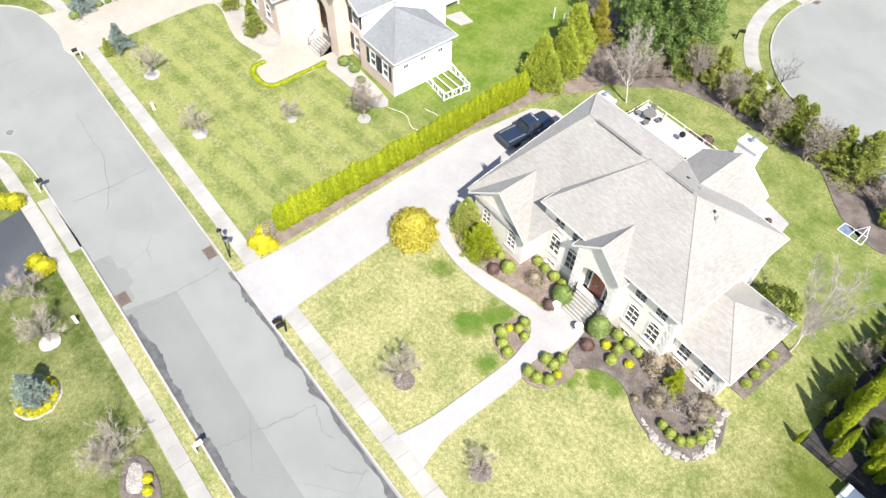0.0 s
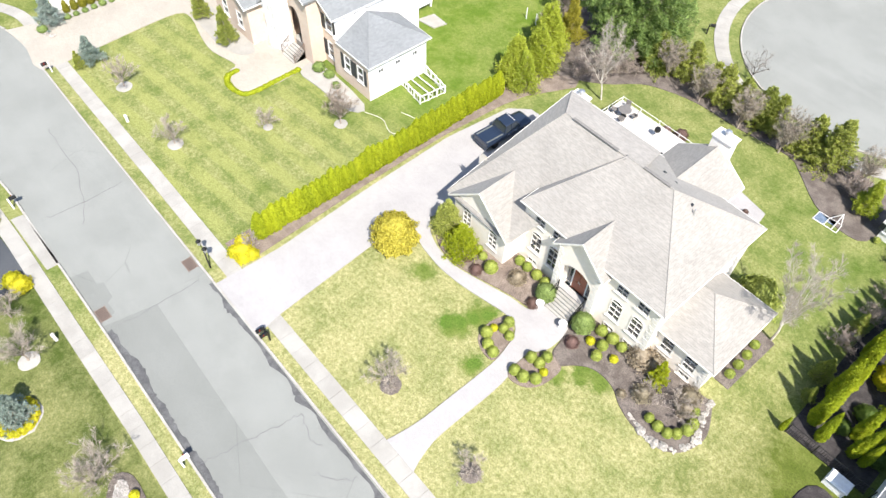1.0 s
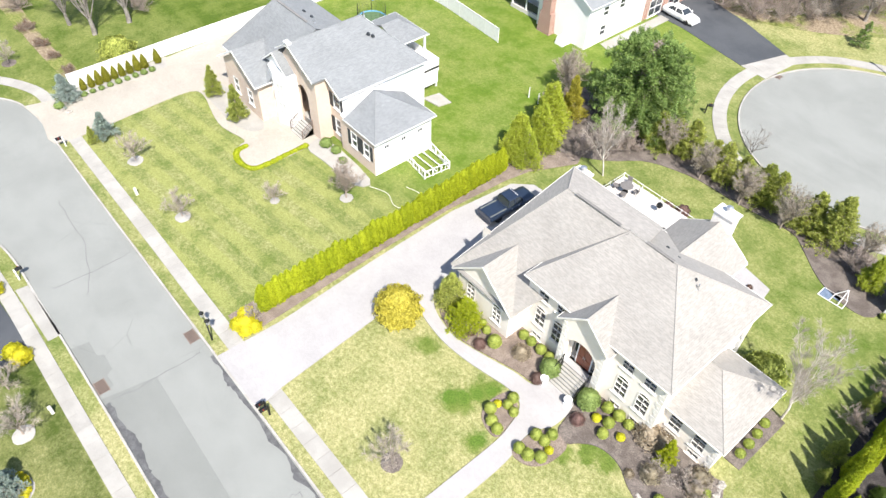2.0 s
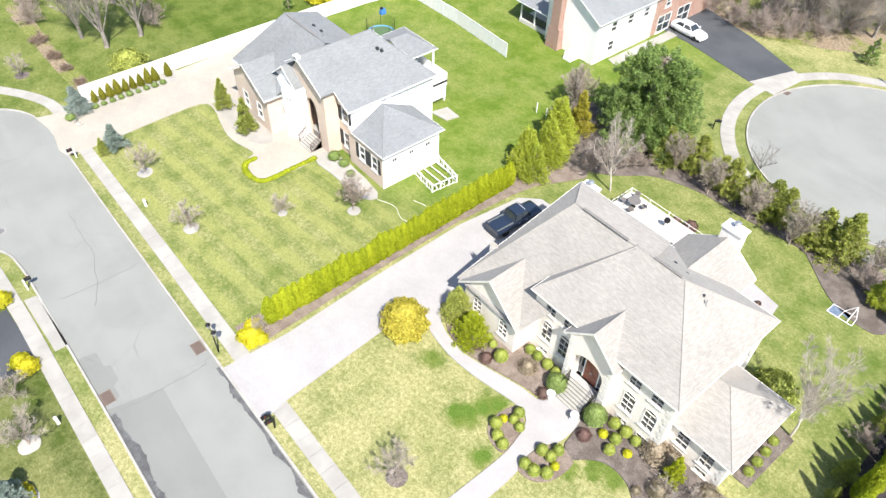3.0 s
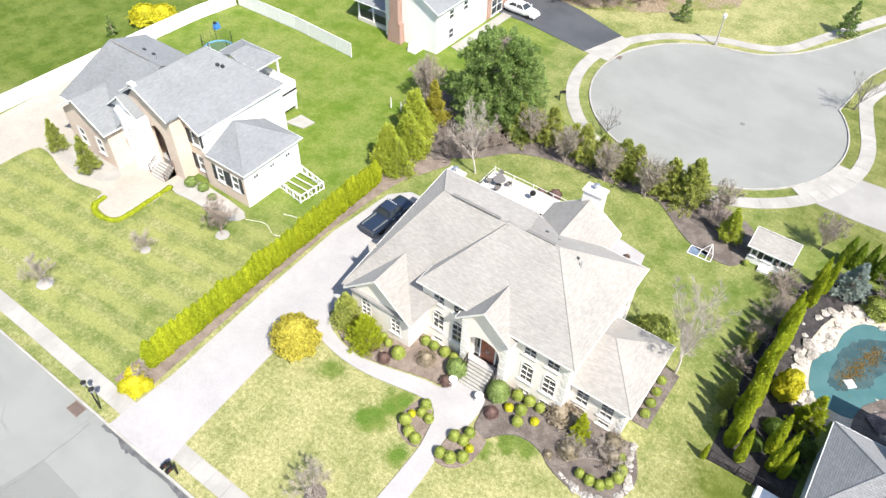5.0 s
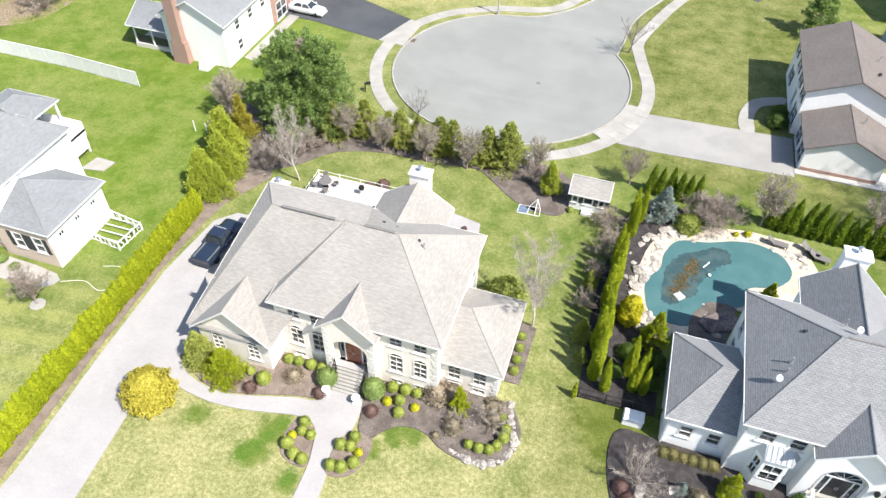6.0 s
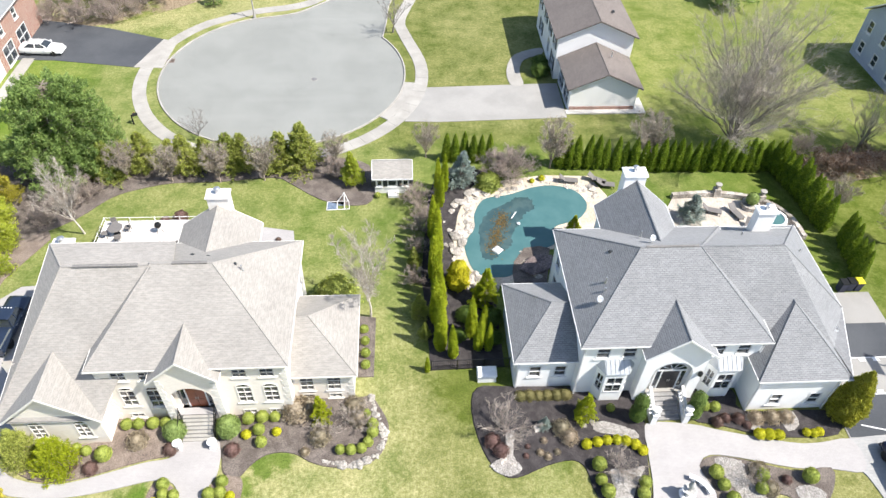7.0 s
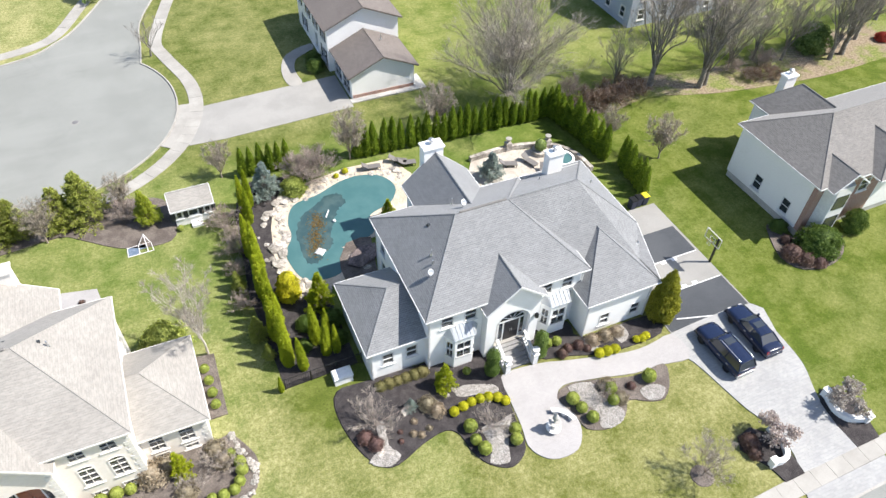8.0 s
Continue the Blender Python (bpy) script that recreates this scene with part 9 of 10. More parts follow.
    # mulch tone on this stone floor: the house's shade is put into its colour
    area("rock_garden_floor", [(9.4, 38.4), (12.2, 38.4), (13.1, 42.5), (12.2, 42.8), (10.8, 42.6), (9.7, 41.0), (9.4, 39.8)], MULCH_GREY, "stone floor by the house, coloured dark for its shade", "rock garden", 0.13)
    edge_line = smooth_line([(-2.5, 27.7), (-2.0, 26.4), (-1.55, 25.3), (-1.45, 24.3), (-1.85, 23.5), (-2.6, 22.9), (-3.2, 22.7), (-3.9, 22.55), (-4.6, 22.65), (-5.6, 22.85)], False, 3)
    boulders([(x + rng.uniform(-0.12, 0.12), y + rng.uniform(-0.12, 0.12), rng.choice((0.18, 0.24, 0.34))) for x, y in edge_line], "whitish boulder edging the front bed", "bed boulders", pale, 6)
    boulders([(6.6, 22.4, 0.3), (7.2, 22.2, 0.32), (9.9, 24.9, 0.28), (9.4, 24.8, 0.3), (12.7, 24.9, 0.3), (13.3, 25.1, 0.3), (-71.0, 9.2, 0.4), (-70.2, 9.5, 0.35), (-69.4, 9.9, 0.4)], "pale boulder in the front garden", "garden boulders", rocks, 7)
    pebbles("pebble_patch", [(7.0, 24.4), (7.6, 24.6), (7.3, 22.8), (7.8, 21.8), (6.8, 21.3), (5.7, 22.1), (6.8, 22.9)], 1260, 0.062, 1, "white river pebbles running through the bed")
    pebbles("pebble_patch", [(13.4, 25.0), (14.4, 25.1), (16.2, 24.3), (16.2, 23.7), (14.6, 24.1), (13.4, 24.4)], 900, 0.062, 2, "white river pebbles beside the walk")
    pebbles("pebble_patch", [(16.2, 21.6), (15.0, 21.4), (13.9, 21.5), (13.75, 20.7), (13.7, 19.6), (13.2, 18.9), (13.8, 18.5), (14.5, 18.5), (14.9, 19.5), (15.5, 20.6)], 1560, 0.062, 3, "white river pebbles running through the bed")
    pebbles("pebble_patch", [(21.2, 22.0), (23.0, 21.7), (23.0, 20.5), (23.9, 18.9), (23.5, 18.1), (22.3, 17.9), (21.7, 18.3), (22.1, 19.1), (21.6, 20.4)], 1680, 0.062, 4, "white river pebbles running through the bed")
    pebbles("pebble_patch", [(26.0, 19.6), (27.0, 19.8), (27.9, 19.2), (27.2, 18.5), (26.2, 18.7)], 780, 0.062, 5, "white river pebbles in the island bed")
    pebbles("pebble_patch", [(24.5, 25.2), (25.2, 25.3), (25.3, 24.2), (24.6, 24.1)], 390, 0.062, 6, "white river pebbles before the garage")
    pebbles("pebble_patch", [(27.2, 25.3), (28.2, 25.4), (28.2, 24.3), (27.2, 23.9)], 450, 0.062, 7, "white river pebbles before the garage")
    area("bed_south", smooth_line([(-23.96, -5.22), (-23.15, -4.18), (-20.44, -4.56), (-21.92, -6.46)], True, 4), MULCH_GREY, "dark mulch bed on the south lawn", "flower bed", 0.09)
    pebbles("pebble_patch", [(-23.46, -5.18), (-23.07, -4.67), (-21.53, -5.28), (-22.10, -6.02)], 780, 0.062, 8, "white river pebbles in the south bed")
    # terrace behind the white house
    area("terrace", [(24.4, 39.2), (31.6, 39.2), (36.4, 42.0), (36.4, 45.8), (34.6, 48.0), (30.4, 49.0), (26, 48.8), (24.2, 46)], surface("tan_terrace_paving", (0.36, 0.32, 0.275), (0.47, 0.43, 0.375), 0.7, 0.85, 9, 0.25, 0.3, 0.02), "tan paved terrace behind the house", "terrace", 0.07)
    w = thing("terrace_wall", (30, 48.6, 0), "low curved tan stone terrace wall", "garden wall")
    wl = smooth_line([(26, 49.0), (30.4, 49.2), (34.2, 48.2), (36.2, 46.0), (36.6, 43)], False, 5)
    for a, b in zip(wl, wl[1:]):
        part("stone_block", ribbon(Mesh(), [a, b], -0.2, 0.2, 0, 0.55), STONE, w)
    for x, y in ((30.4, 49.2), (34.4, 48.1)):
        pl = thing("garden_urn", (x, y, 0), "pale stone urn on a terrace pillar", "urn", "terrace urns")
        part("pillar", Mesh().box(x - 0.3, y - 0.3, 0, x + 0.3, y + 0.3, 1.0), STONE, pl)
        part("urn", Mesh().lathe([(0.12, 1.0), (0.1, 1.1), (0.28, 1.35), (0.32, 1.5), (0.26, 1.52)], 14, (x, y, 0)), CONCRETE, pl)
    tp = thing("topiary_planter", (33.20, 47.50, 0), "dark globe topiary in a round stone planter", "planter")
    part("planter_wall", Mesh().lathe([(0.85, 0.05), (0.85, 0.5), (0.7, 0.52), (0.65, 0.4), (0.05, 0.4)], 18, (33.20, 47.50, 0)), STONE, tp)
    gl = crown(93, 1.3, 0.62, ball, 900, 0.07, 0.45, 0.06, 5, 0.86)
    gl.v = [(v[0] + 33.20, v[1] + 47.50, v[2]) for v in gl.v]
    part("globe", gl, BOX_GREEN, tp)
    tb = thing("hot_tub", (34.60, 45.40, 0), "oval white hot tub with teal cover on the terrace", "hot tub")
    part("shell", Mesh().lathe([(1.2, 0.05), (1.25, 0.6), (1.0, 0.62), (0.95, 0.5)], 24, (34.60, 45.40, 0)), WHITE, tb)
    part("tub_cover", Mesh().lathe([(0.98, 0.5), (0.9, 0.56), (0.05, 0.58)], 24, (34.60, 45.40, 0)), pool_cover(), tb)
    for x, y, a in ((31.4, 46.4, 20), (31.8, 44.4, -30), (29.2, 46.8, 70), (16.4, 51.5, 82), (19.2, 51.5, 60), (19.9, 50.8, 80)):
        lounger(x, y, a)


def lounger(x, y, a):
    c = thing("sun_lounger", (0, 0, 0), "dark grey framed lounger on the stone paving", "lounger", "loungers")
    part("seat", Mesh().box(-0.33, -0.9, 0.3, 0.33, 0.35, 0.36), SLATE, c)
    part("backrest", Mesh().hexa([(-0.33, 0.35, 0.3), (0.33, 0.35, 0.3), (0.33, 0.95, 0.72), (-0.33, 0.95, 0.72), (-0.33, 0.35, 0.36), (0.33, 0.35, 0.36), (0.33, 0.92, 0.78), (-0.33, 0.92, 0.78)]), SLATE, c)
    for px in (-0.3, 0.3):
        for py in (-0.8, 0.3):
            part("leg", Mesh().box(px - 0.025, py - 0.025, 0, px + 0.025, py + 0.025, 0.3), BLACK, c)
    c.matrix_basis = pose(x, y, 0.08, 0, 0, a)


# ---- fences, posts and small things ----
def vinyl_fence(pts, label):
    f = thing("vinyl_fence", (*pts[0], 0), label, "fence")
    for a, b in zip(pts, pts[1:]):
        n = max(1, round(math.dist(a, b) / 2.4))
        for i in range(n):
            p, q = [tuple(u + (v - u) * k / n for u, v in zip(a, b)) for k in (i, i + 1)]
            d = (Vector(q) - Vector(p)).normalized()
            s, e = (p[0] + d.x * 0.045, p[1] + d.y * 0.045), (q[0] - d.x * 0.045, q[1] - d.y * 0.045)
            part("fence_panel", ribbon(Mesh(), [s, e], -0.02, 0.02, 0.06, 1.78), VINYL, f)
            part("fence_rail", ribbon(Mesh(), [s, e], -0.04, 0.04, 1.782, 1.86), VINYL, f)
            part("fence_post", Mesh().box(p[0] - 0.04, p[1] - 0.04, 0, p[0] + 0.04, p[1] + 0.04, 1.87), VINYL, f)


def mailbox(x, y, a, label, post_mat, box_mat):
    c = thing("mailbox", (0, 0, 0), label, "mailbox", "mailboxes")
    part("post", Mesh().box(-0.06, -0.06, 0, 0.06, 0.06, 1.15), post_mat, c)
    part("arm", Mesh().box(-0.05, -0.55, 0.92, 0.05, 0.06, 1.0), post_mat, c)
    part("box", loft(Mesh(), [[(-0.13, yy, 1.0), (0.13, yy, 1.0), (0.13, yy, 1.14), (0.08, yy, 1.24), (-0.08, yy, 1.24), (-0.13, yy, 1.14)] for yy in (-0.62, -0.1)]), box_mat, c)
    part("flag", Mesh().box(0.131, -0.4, 1.1, 0.145, -0.34, 1.32), LAMP_RED, c)
    c.matrix_basis = pose(x, y, 0, 0, 0, a)


CLEAR = plain("clear_acrylic", (0.9, 0.92, 0.93), 0.05)
CLEAR.node_tree.nodes["Principled BSDF"].inputs["Transmission Weight"].default_value = 1.0
CLEAR.node_tree.nodes["Principled BSDF"].inputs["IOR"].default_value = 1.05


def build_small():
    vinyl_fence([(-51.9, 54.3), (-61.9, 54.95), (-72.1, 54.9)], "white vinyl privacy fence on the lawn")
    vinyl_fence([(-73.3, 11.6), (-73.3, 24), (-73.3, 40.5), (-73.1, 49.0), (-72.3, 54.7)], "white vinyl privacy fence beside the driveway")
    l = thing("street_lamp", (-18.3, 84.9, 0), "pale street lamp post beside the turning circle", "street lamp")
    part("pole", Mesh().tube([(-18.3, 84.9, 0), (-18.3, 84.9, 3.6)], [0.1, 0.07], 8), CONCRETE, l)
    part("lantern", Mesh().lathe([(0.08, 3.6), (0.24, 3.75), (0.28, 4.1), (0.12, 4.3), (0.03, 4.4)], 8, (-18.3, 84.9, 0)), LAMP_CLEAR, l)
    part("base", Mesh().lathe([(0.22, 0.0), (0.2, 0.35), (0.11, 0.5)], 8, (-18.3, 84.9, 0)), CONCRETE, l)
    t = thing("trampoline", (-64.5, 45.0, 0), "round trampoline with blue pad and dark safety net", "trampoline")
    circle = [(-64.5 + 1.75 * math.cos(math.tau * i / 20), 45.0 + 1.75 * math.sin(math.tau * i / 20)) for i in range(21)]
    part("pad", Mesh().tube([(x, y, 0.85) for x, y in circle], 0.11, 6), plain("blue_pad", (0.10, 0.28, 0.42), 0.6), t, "faded blue edge pad")
    part("jumping_mat", Mesh().prism(ccw(circle[:20]), 0.8, 0.83), plain("green_mesh_mat", (0.09, 0.15, 0.07), 0.9), t)
    for i in range(0, 20, 4):
        x, y = circle[i]
        part("leg", Mesh().tube([(x, y, 0), (x, y, 0.8)], 0.04, 6), METAL, t)
        part("net_pole", Mesh().tube([(x, y, 0.9), (x, y, 2.5)], 0.03, 6), BLACK, t)
    net = Mesh()
    for z in (1.2, 1.5, 1.8, 2.1, 2.4):
        net.tube([(x, y, z) for x, y in circle], 0.012, 3)
    for x, y in circle[:20]:
        net.tube([(x, y, 0.95), (x, y, 2.45)], 0.012, 3)
    tagged(part("safety_net", net, BLACK, t), kind="stuff")
    # street lamp with two lanterns
    l = thing("street_lamp", (-34.3, 7.55, 0), "black street lamp post with two lanterns", "street lamp")
    part("pole", Mesh().tube([(-34.3, 7.55, 0), (-34.3, 7.55, 2.5)], [0.07, 0.05], 8), BLACK, l)
    part("cross_arm", Mesh().tube([(-34.75, 7.55, 2.5), (-33.85, 7.55, 2.5)], 0.03, 6), BLACK, l)
    for x in (-34.75, -33.85):
        lan = part("lantern", Mesh().lathe([(0.06, 2.45), (0.12, 2.5), (0.18, 2.85), (0.2, 2.88), (0.05, 3.05)], 6, (x, 7.55, 0)), METAL, l)
        part("lantern_cap", Mesh().lathe([(0.22, 2.86), (0.06, 3.06), (0.02, 3.12)], 6, (x, 7.55, 0)), BLACK, lan)
    mailbox(-26.5, 7.6, 0, "black double mailbox on a post by the kerb", BLACK, BLACK)
    mailbox(-26.0, 7.6, 0, "black double mailbox on a post by the kerb", BLACK, BLACK)
    mailbox(-64.2, 7.6, 0, "dark mailbox on a pale post by the kerb", CREAM, BLACK)
    mailbox(-49.6, -1.6, 180, "dark mailbox in a white brick pier", WHITE, BLACK)
    mailbox(-21.7, -1.5, 180, "white mailbox pier by the kerb", WHITE, WHITE)
    mailbox(-27.8, 62.0, 120, "dark mailbox by the turning circle", BLACK, BLACK)
    for x, y in ((-53.3, 10.0), (-35.7, -3.9)):
        c = thing("utility_pedestal", (x, y, 0), "small pale utility pedestal in the lawn", "utility box", "utility pedestals")
        part("post", Mesh().box(x - 0.11, y - 0.11, 0, x + 0.11, y + 0.11, 0.7, None, 0.01), CREAM, c)
        part("cap", Mesh().box(x - 0.13, y - 0.13, 0.7, x + 0.13, y + 0.13, 0.8, None, 0.04), CREAM, c)
    # urns at the foot of the steps
    for x in (-15.45, -13.15):
        u = thing("garden_urn", (x, 24.3, 0), "white stone urn beside the front walk", "urn", "entrance urns")
        part("plinth", Mesh().box(x - 0.22, 24.08, 0.08, x + 0.22, 24.52, 0.3), WHITE, u)
        part("bowl", Mesh().lathe([(0.1, 0.3), (0.09, 0.42), (0.26, 0.62), (0.33, 0.8), (0.27, 0.82), (0.2, 0.7)], 16, (x, 24.3, 0)), WHITE, u)
    # basketball stand
    b = thing("basketball_stand", (39.5, 28.3, 0), "black basketball stand with clear backboard beside the court", "basketball hoop")
    part("pole", Mesh().box(39.42, 28.22, 0, 39.58, 28.38, 2.9), BLACK, b)
    part("arm", Mesh().tube([(39.5, 28.3, 2.6), (38.75, 28.3, 3.2)], 0.06, 6), BLACK, b)
    fr = panel(Mesh(), Matrix(((0, 1, 0, 38.7), (1, 0, 0, 28.3), (0, 0, 1, 0), (0, 0, 0, 1))), -0.9, 0.9, 2.75, 3.8, -0.03, 0.03, [(-0.84, 0.84, 2.81, 3.74)])
    part("board_frame", fr, WHITE, b)
    part("target_square", panel(Mesh(), Matrix(((0, 1, 0, 38.66), (1, 0, 0, 28.3), (0, 0, 1, 0), (0, 0, 0, 1))), -0.3, 0.3, 2.95, 3.4, -0.01, 0.01, [(-0.25, 0.25, 3.0, 3.35)]), WHITE, b)
    part("backboard", Mesh().box(38.69, 27.46, 2.81, 38.71, 29.14, 3.74), CLEAR, b)
    part("rim", Mesh().tube([(38.4 + 0.23 * math.cos(a), 28.3 + 0.23 * math.sin(a), 3.05) for a in (math.tau * i / 16 for i in range(17))], 0.014, 5), plain("orange_rim", (0.5, 0.12, 0.03), 0.5), b)
    net = Mesh()
    for i in range(10):
        a, c = math.tau * i / 10, math.tau * (i + 1) / 10
        net.tube([(38.4 + 0.23 * math.cos(a), 28.3 + 0.23 * math.sin(a), 3.05), (38.4 + 0.13 * math.cos(c), 28.3 + 0.13 * math.sin(c), 2.62)], 0.008, 3, False)
    part("net", net, WHITE, b)
    # tipped goal frames on the back lawn
    g = thing("football_goal", (-5.9, 48.5, 0), "tipped small white tube goal frames with blue-grey net", "goal")
    for p in (((-6.9, 48.1, 0.05), (-4.8, 48.2, 0.05)), ((-6.9, 49.2, 0.05), (-4.9, 49.3, 0.05)), ((-6.9, 48.1, 0.05), (-6.9, 49.2, 0.05)), ((-4.8, 48.2, 0.05), (-4.9, 49.3, 0.05)), ((-5.95, 48.15, 0.05), (-5.95, 49.25, 0.05)), ((-5.95, 49.25, 0.05), (-5.3, 49.5, 0.95)), ((-5.3, 49.5, 0.95), (-4.95, 49.3, 0.05)), ((-5.3, 49.5, 0.95), (-5.25, 48.2, 0.05))):
        part("tube", Mesh().tube(list(p), 0.035, 6), VINYL, g)
    part("net_panel", Mesh().box(-6.86, 48.16, 0.03, -6.0, 49.16, 0.07), NET_BLUE, g, "taut blue-grey net")
    part("net_panel", Mesh().box(-5.9, 48.7, 0.03, -5.3, 49.2, 0.07), NET_BLUE, g, "taut blue-grey net")
    # fountain in the court
    f = thing("fountain", (18.4, 19.4, 0), "white stone tiered fountain in the paved court", "fountain")
    part("basin", Mesh().lathe([(0.34, 0.07), (0.38, 0.15), (0.52, 0.32), (0.55, 0.42), (0.48, 0.42), (0.34, 0.3), (0.02, 0.3)], 24, (18.4, 19.4, 0)), WHITE, f)
    part("pedestal", Mesh().lathe([(0.2, 0.3), (0.14, 0.5), (0.12, 0.85), (0.2, 0.95)], 16, (18.4, 19.4, 0)), FOUND, f)
    part("upper_bowl", Mesh().lathe([(0.12, 0.95), (0.42, 1.08), (0.45, 1.15), (0.38, 1.15), (0.1, 1.05)], 20, (18.4, 19.4, 0)), FOUND, f)
    part("finial", Mesh().lathe([(0.1, 1.05), (0.09, 1.4), (0.24, 1.6), (0.2, 1.8), (0.12, 1.95), (0.02, 2.15)], 12, (18.4, 19.4, 0)), FOUND, f)
    bn = thing("curved_bench", (19.6, 19.6, 0), "curved white stone bench round the fountain", "bench")
    arc = [(18.4 + 1.75 * math.cos(a), 19.0 + 1.75 * math.sin(a)) for a in (radians(12 + i * 10) for i in range(7))]
    part("seat", Mesh().prism(ccw([(18.4 + r * math.cos(radians(a)), 19.0 + r * math.sin(radians(a))) for r, turn in ((1.58, range(12, 73, 10)), (1.92, range(72, 11, -10))) for a in turn]), 0.38, 0.46), WHITE, bn)
    for i in (1, 3, 5):
        x, y = arc[i]
        part("support", Mesh().box(x - 0.14, y - 0.14, 0.07, x + 0.14, y + 0.14, 0.38), WHITE, bn)
    # entrance walls
    for line, label in (([(38.5, 13.9), (38.1, 12.6), (38.5, 11.6), (39.7, 11.1)], "curved white stone drive entrance wall"), ([(30.9, 11.1), (31.9, 11.0), (32.6, 11.9), (32.7, 13.2)], "curved white stone drive entrance wall")):
        w = thing("entrance_wall", (*line[0], 0), label, "garden wall", "entrance walls")
        sm = smooth_line(line, False, 4)
        part("wall_body", ribbon(Mesh(), sm, -0.13, 0.13, 0, 0.6), STUCCO, w)
        part("coping", ribbon(Mesh(), sm, -0.18, 0.18, 0.602, 0.67), WHITE, w)
        for x, y in (line[0], line[-1]):
            part("pier", Mesh().box(x - 0.22, y - 0.22, 0, x + 0.22, y + 0.22, 0.8).box(x - 0.27, y - 0.27, 0.8, x + 0.27, y + 0.27, 0.88), STUCCO, w)
    # black garden fence beside the pool bed
    railing("garden_fence", [(2.0, 30.0, 0), (7.9, 30.1, 0)], 1.2, BLACK, "low black metal garden fence beside the pool bed", 0.16, None, 1.9, 0.014)
    # pale storage box on the dark mulch
    s = thing("storage_box", (6.1, 29.2, 0), "white plastic garden storage box by the wall", "storage box")
    part("box_body", Mesh().box(5.4, 28.8, 0.0, 6.8, 29.7, 0.75, None, 0.03), VINYL, s)
    part("lid", Mesh().box(5.35, 28.75, 0.752, 6.85, 29.75, 0.86, None, 0.08), VINYL, s)
    # bins
    for i, (x, y, lid) in enumerate(((37.2, 36.9, BLACK), (37.9, 37.0, BLACK), (38.6, 37.0, GOLD_PLASTIC))):
        c = thing("wheelie_bin", (x, y, 0), "dark wheelie bin with yellow lid" if i == 2 else "dark wheelie bin by the hedge", "bin", "wheelie bins")
        part("bin_body", Mesh().hexa([(x - 0.25, y - 0.28, 0.0), (x + 0.25, y - 0.28, 0.0), (x + 0.25, y + 0.28, 0.0), (x - 0.25, y + 0.28, 0.0), (x - 0.3, y - 0.35, 1.05), (x + 0.3, y - 0.35, 1.05), (x + 0.3, y + 0.35, 1.05), (x - 0.3, y + 0.35, 1.05)]), BIN, c)
        part("lid", Mesh().box(x - 0.33, y - 0.38, 1.055, x + 0.33, y + 0.38, 1.14, None, 0.05), lid, c)
    # deck furniture behind the cream house
    t = thing("patio_table", (-24.6, 44.5, 0.98), "round dark patio table on the deck", "table")
    part("tabletop", Mesh().lathe([(0.6, 1.68), (0.62, 1.72), (0.58, 1.74), (0.02, 1.74)], 18, (-24.6, 44.5, 0)), SLATE, t)
    part("leg", Mesh().lathe([(0.3, 0.98), (0.06, 1.05), (0.05, 1.68)], 8, (-24.6, 44.5, 0)), BLACK, t)
    for i in range(4):
        a = math.tau * i / 4 + 0.4
        x, y = -24.6 + 0.95 * math.cos(a), 44.5 + 0.95 * math.sin(a)
        c = thing("patio_chair", (x, y, 0.98), "dark metal patio chair at the table", "chair", "patio chairs")
        part("seat", Mesh().box(x - 0.24, y - 0.24, 1.4, x + 0.24, y + 0.24, 1.45), SLATE, c)
        m = Matrix.Translation((x, y, 0)) @ pose(0, 0, 0, 0, 0, math.degrees(a))
        part("backrest", Mesh().box(0.2, -0.24, 1.45, 0.25, 0.24, 1.9, m), SLATE, c)
        for px in (-0.2, 0.2):
            for py in (-0.2, 0.2):
                part("leg", Mesh().box(x + px - 0.015, y + py - 0.015, 0.98, x + px + 0.015, y + py + 0.015, 1.4), BLACK, c)
    gr = thing("barbecue", (-21.0, 44.6, 0.98), "dark kettle barbecue on the deck", "barbecue")
    part("bowl", Mesh().lathe([(0.05, 1.55), (0.26, 1.68), (0.3, 1.82), (0.24, 2.0), (0.05, 2.06)], 14, (-21.0, 44.6, 0)), BLACK, gr)
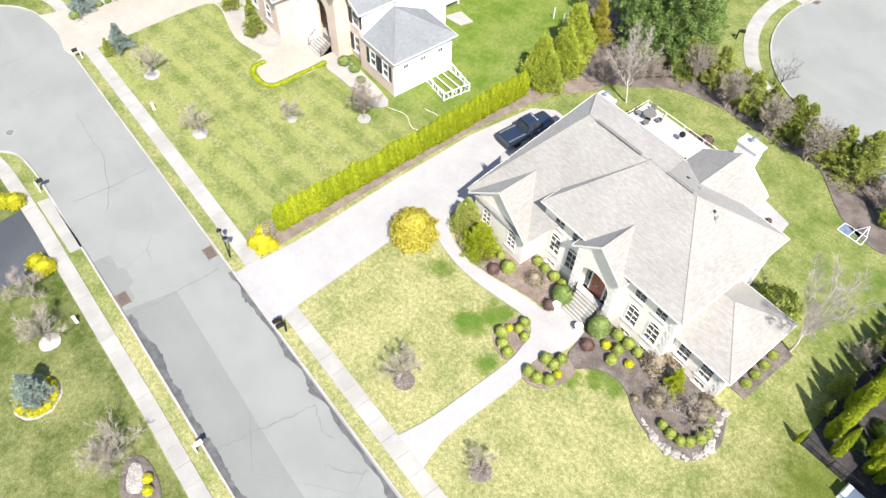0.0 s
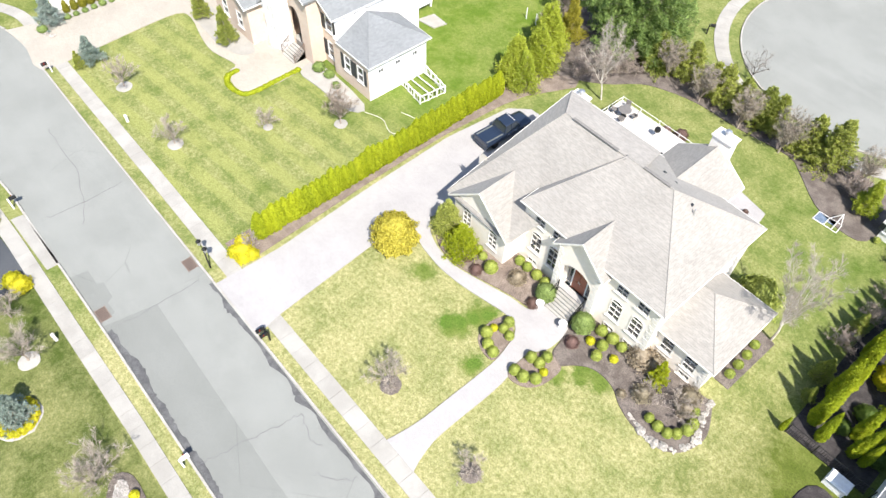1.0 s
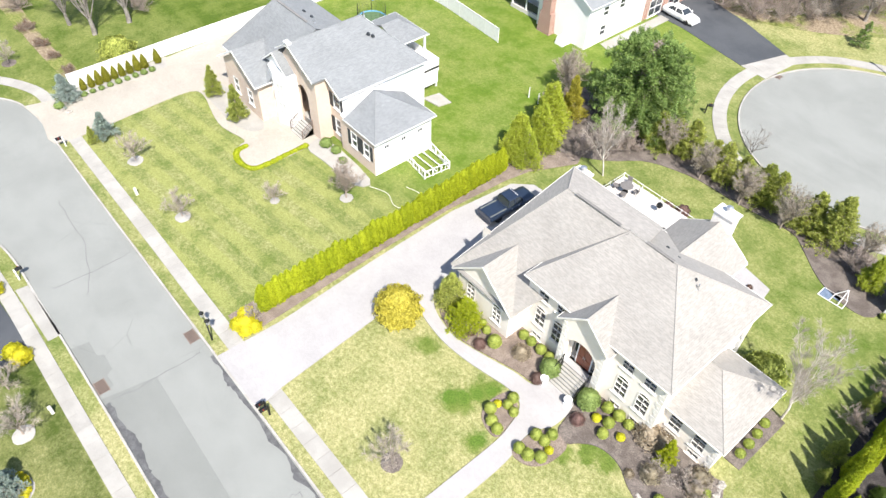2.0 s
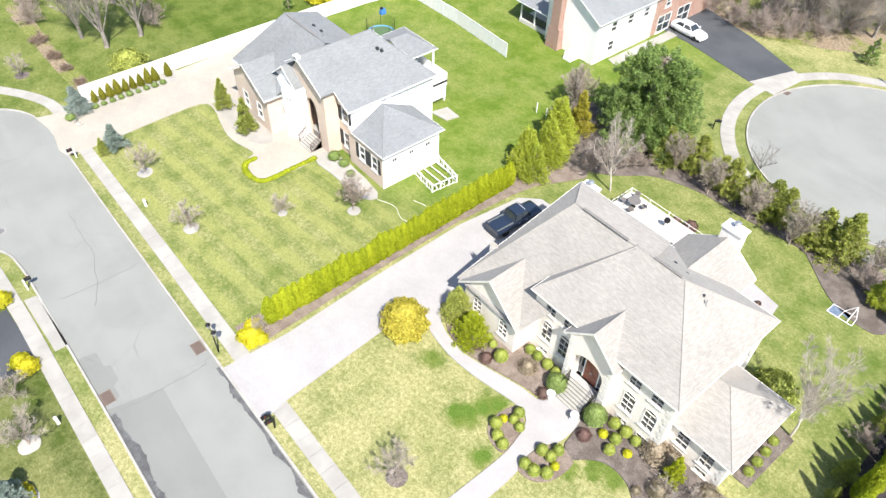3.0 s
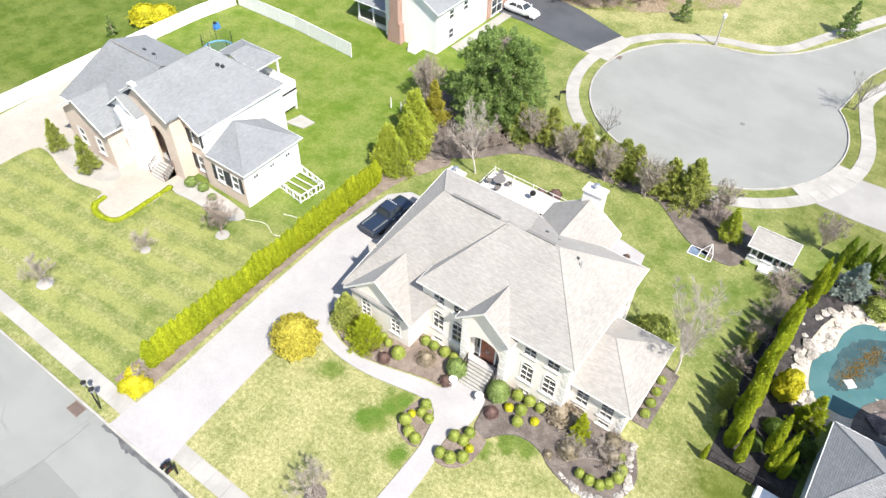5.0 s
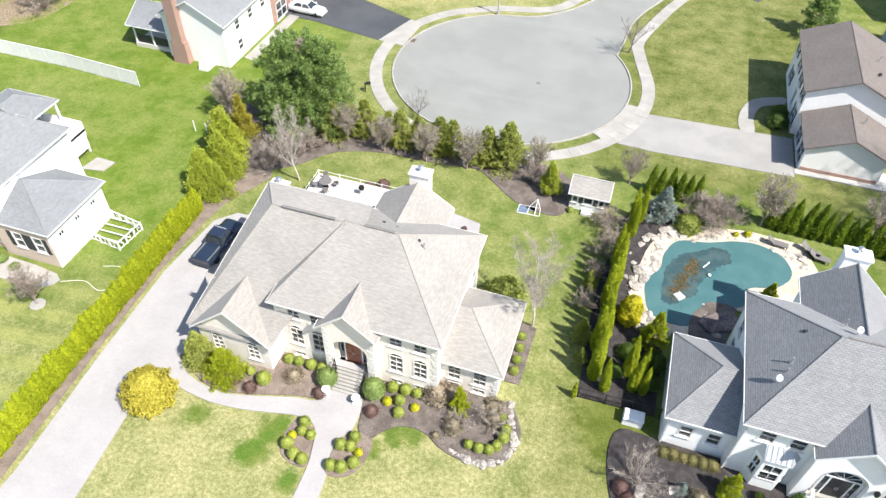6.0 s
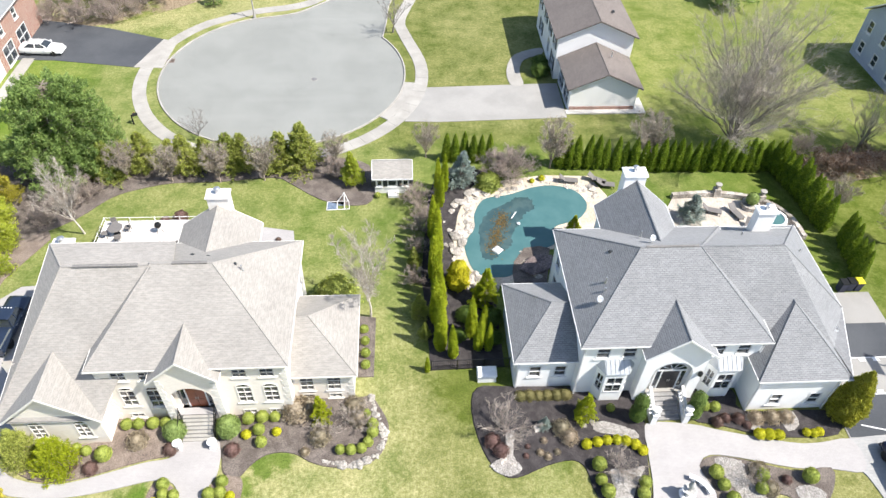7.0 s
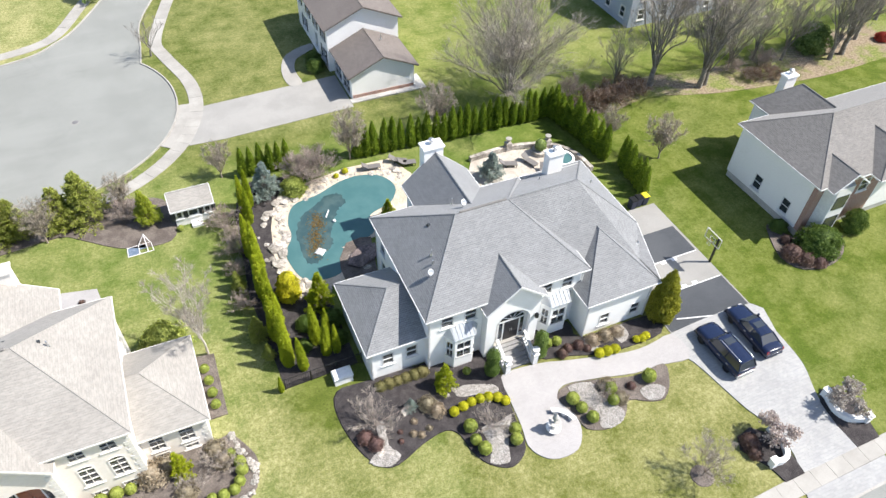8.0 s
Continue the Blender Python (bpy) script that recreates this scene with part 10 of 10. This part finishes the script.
    for i in range(3):
        a = math.tau * i / 3
        part("leg", Mesh().tube([(-21.0 + 0.1 * math.cos(a), 44.6 + 0.1 * math.sin(a), 1.6), (-21.0 + 0.32 * math.cos(a), 44.6 + 0.32 * math.sin(a), 0.98)], 0.015, 5), BLACK, gr)
    # air conditioners beside the cream house
    for x, y in ((-6.9, 36.2), (-6.0, 36.0)):
        c = thing("air_conditioner", (x, y, 0), "grey outdoor air conditioner unit by the wall", "air conditioner", "air conditioners")
        part("casing", Mesh().box(x - 0.4, y - 0.4, 0, x + 0.4, y + 0.4, 0.8, None, 0.02), METAL, c)
        part("fan_grille", Mesh().lathe([(0.32, 0.8), (0.32, 0.84), (0.05, 0.86)], 14, (x, y, 0)), BLACK, c)
    # garden hose on the neighbour's lawn
    h = thing("garden_hose", (-37, 27, 0), "pale garden hose lying on the lawn", "hose")
    part("tube", Mesh().tube([(x, y, 0.03) for x, y in smooth_line([(-40.8, 27.2), (-39.0, 27.9), (-37.2, 27.4), (-36.0, 28.6), (-36.8, 30.2), (-38.6, 29.8)], False, 6)], 0.022, 5), CREAM, h)
    # blue spring rider and a low swing frame far left
    for x in (-41.6, -40.2):
        sw = thing("garden_stake", (x, 49.2, 0), "short white wooden stake on the lawn", "stake", "garden stakes")
        part("stake_body", Mesh().box(x - 0.05, 49.1, 0, x + 0.05, 49.2, 1.3, None, 0.01), VINYL, sw)
    r = thing("toy_car", (-69.6, 49.0, 0), "blue plastic ride-on toy on the lawn", "toy")
    part("toy_body", Mesh().box(-69.9, 48.6, 0.0, -69.3, 49.4, 0.7, None, 0.1), plain("blue_plastic", (0.05, 0.18, 0.5), 0.4), r)
    part("toy_seat", Mesh().box(-69.8, 48.7, 0.7, -69.4, 49.0, 0.95, None, 0.05), BLACK, r)


NET_BLUE = surface("blue_grey_netting", (0.10, 0.14, 0.20), (0.16, 0.20, 0.27), 4.0, 0.7, 30, 0.4)
BIN = plain("dark_blue_plastic", (0.02, 0.025, 0.05), 0.5)
GOLD_PLASTIC = plain("yellow_plastic", (0.65, 0.55, 0.03), 0.5)
build_vehicles()
build_pool()
build_small()
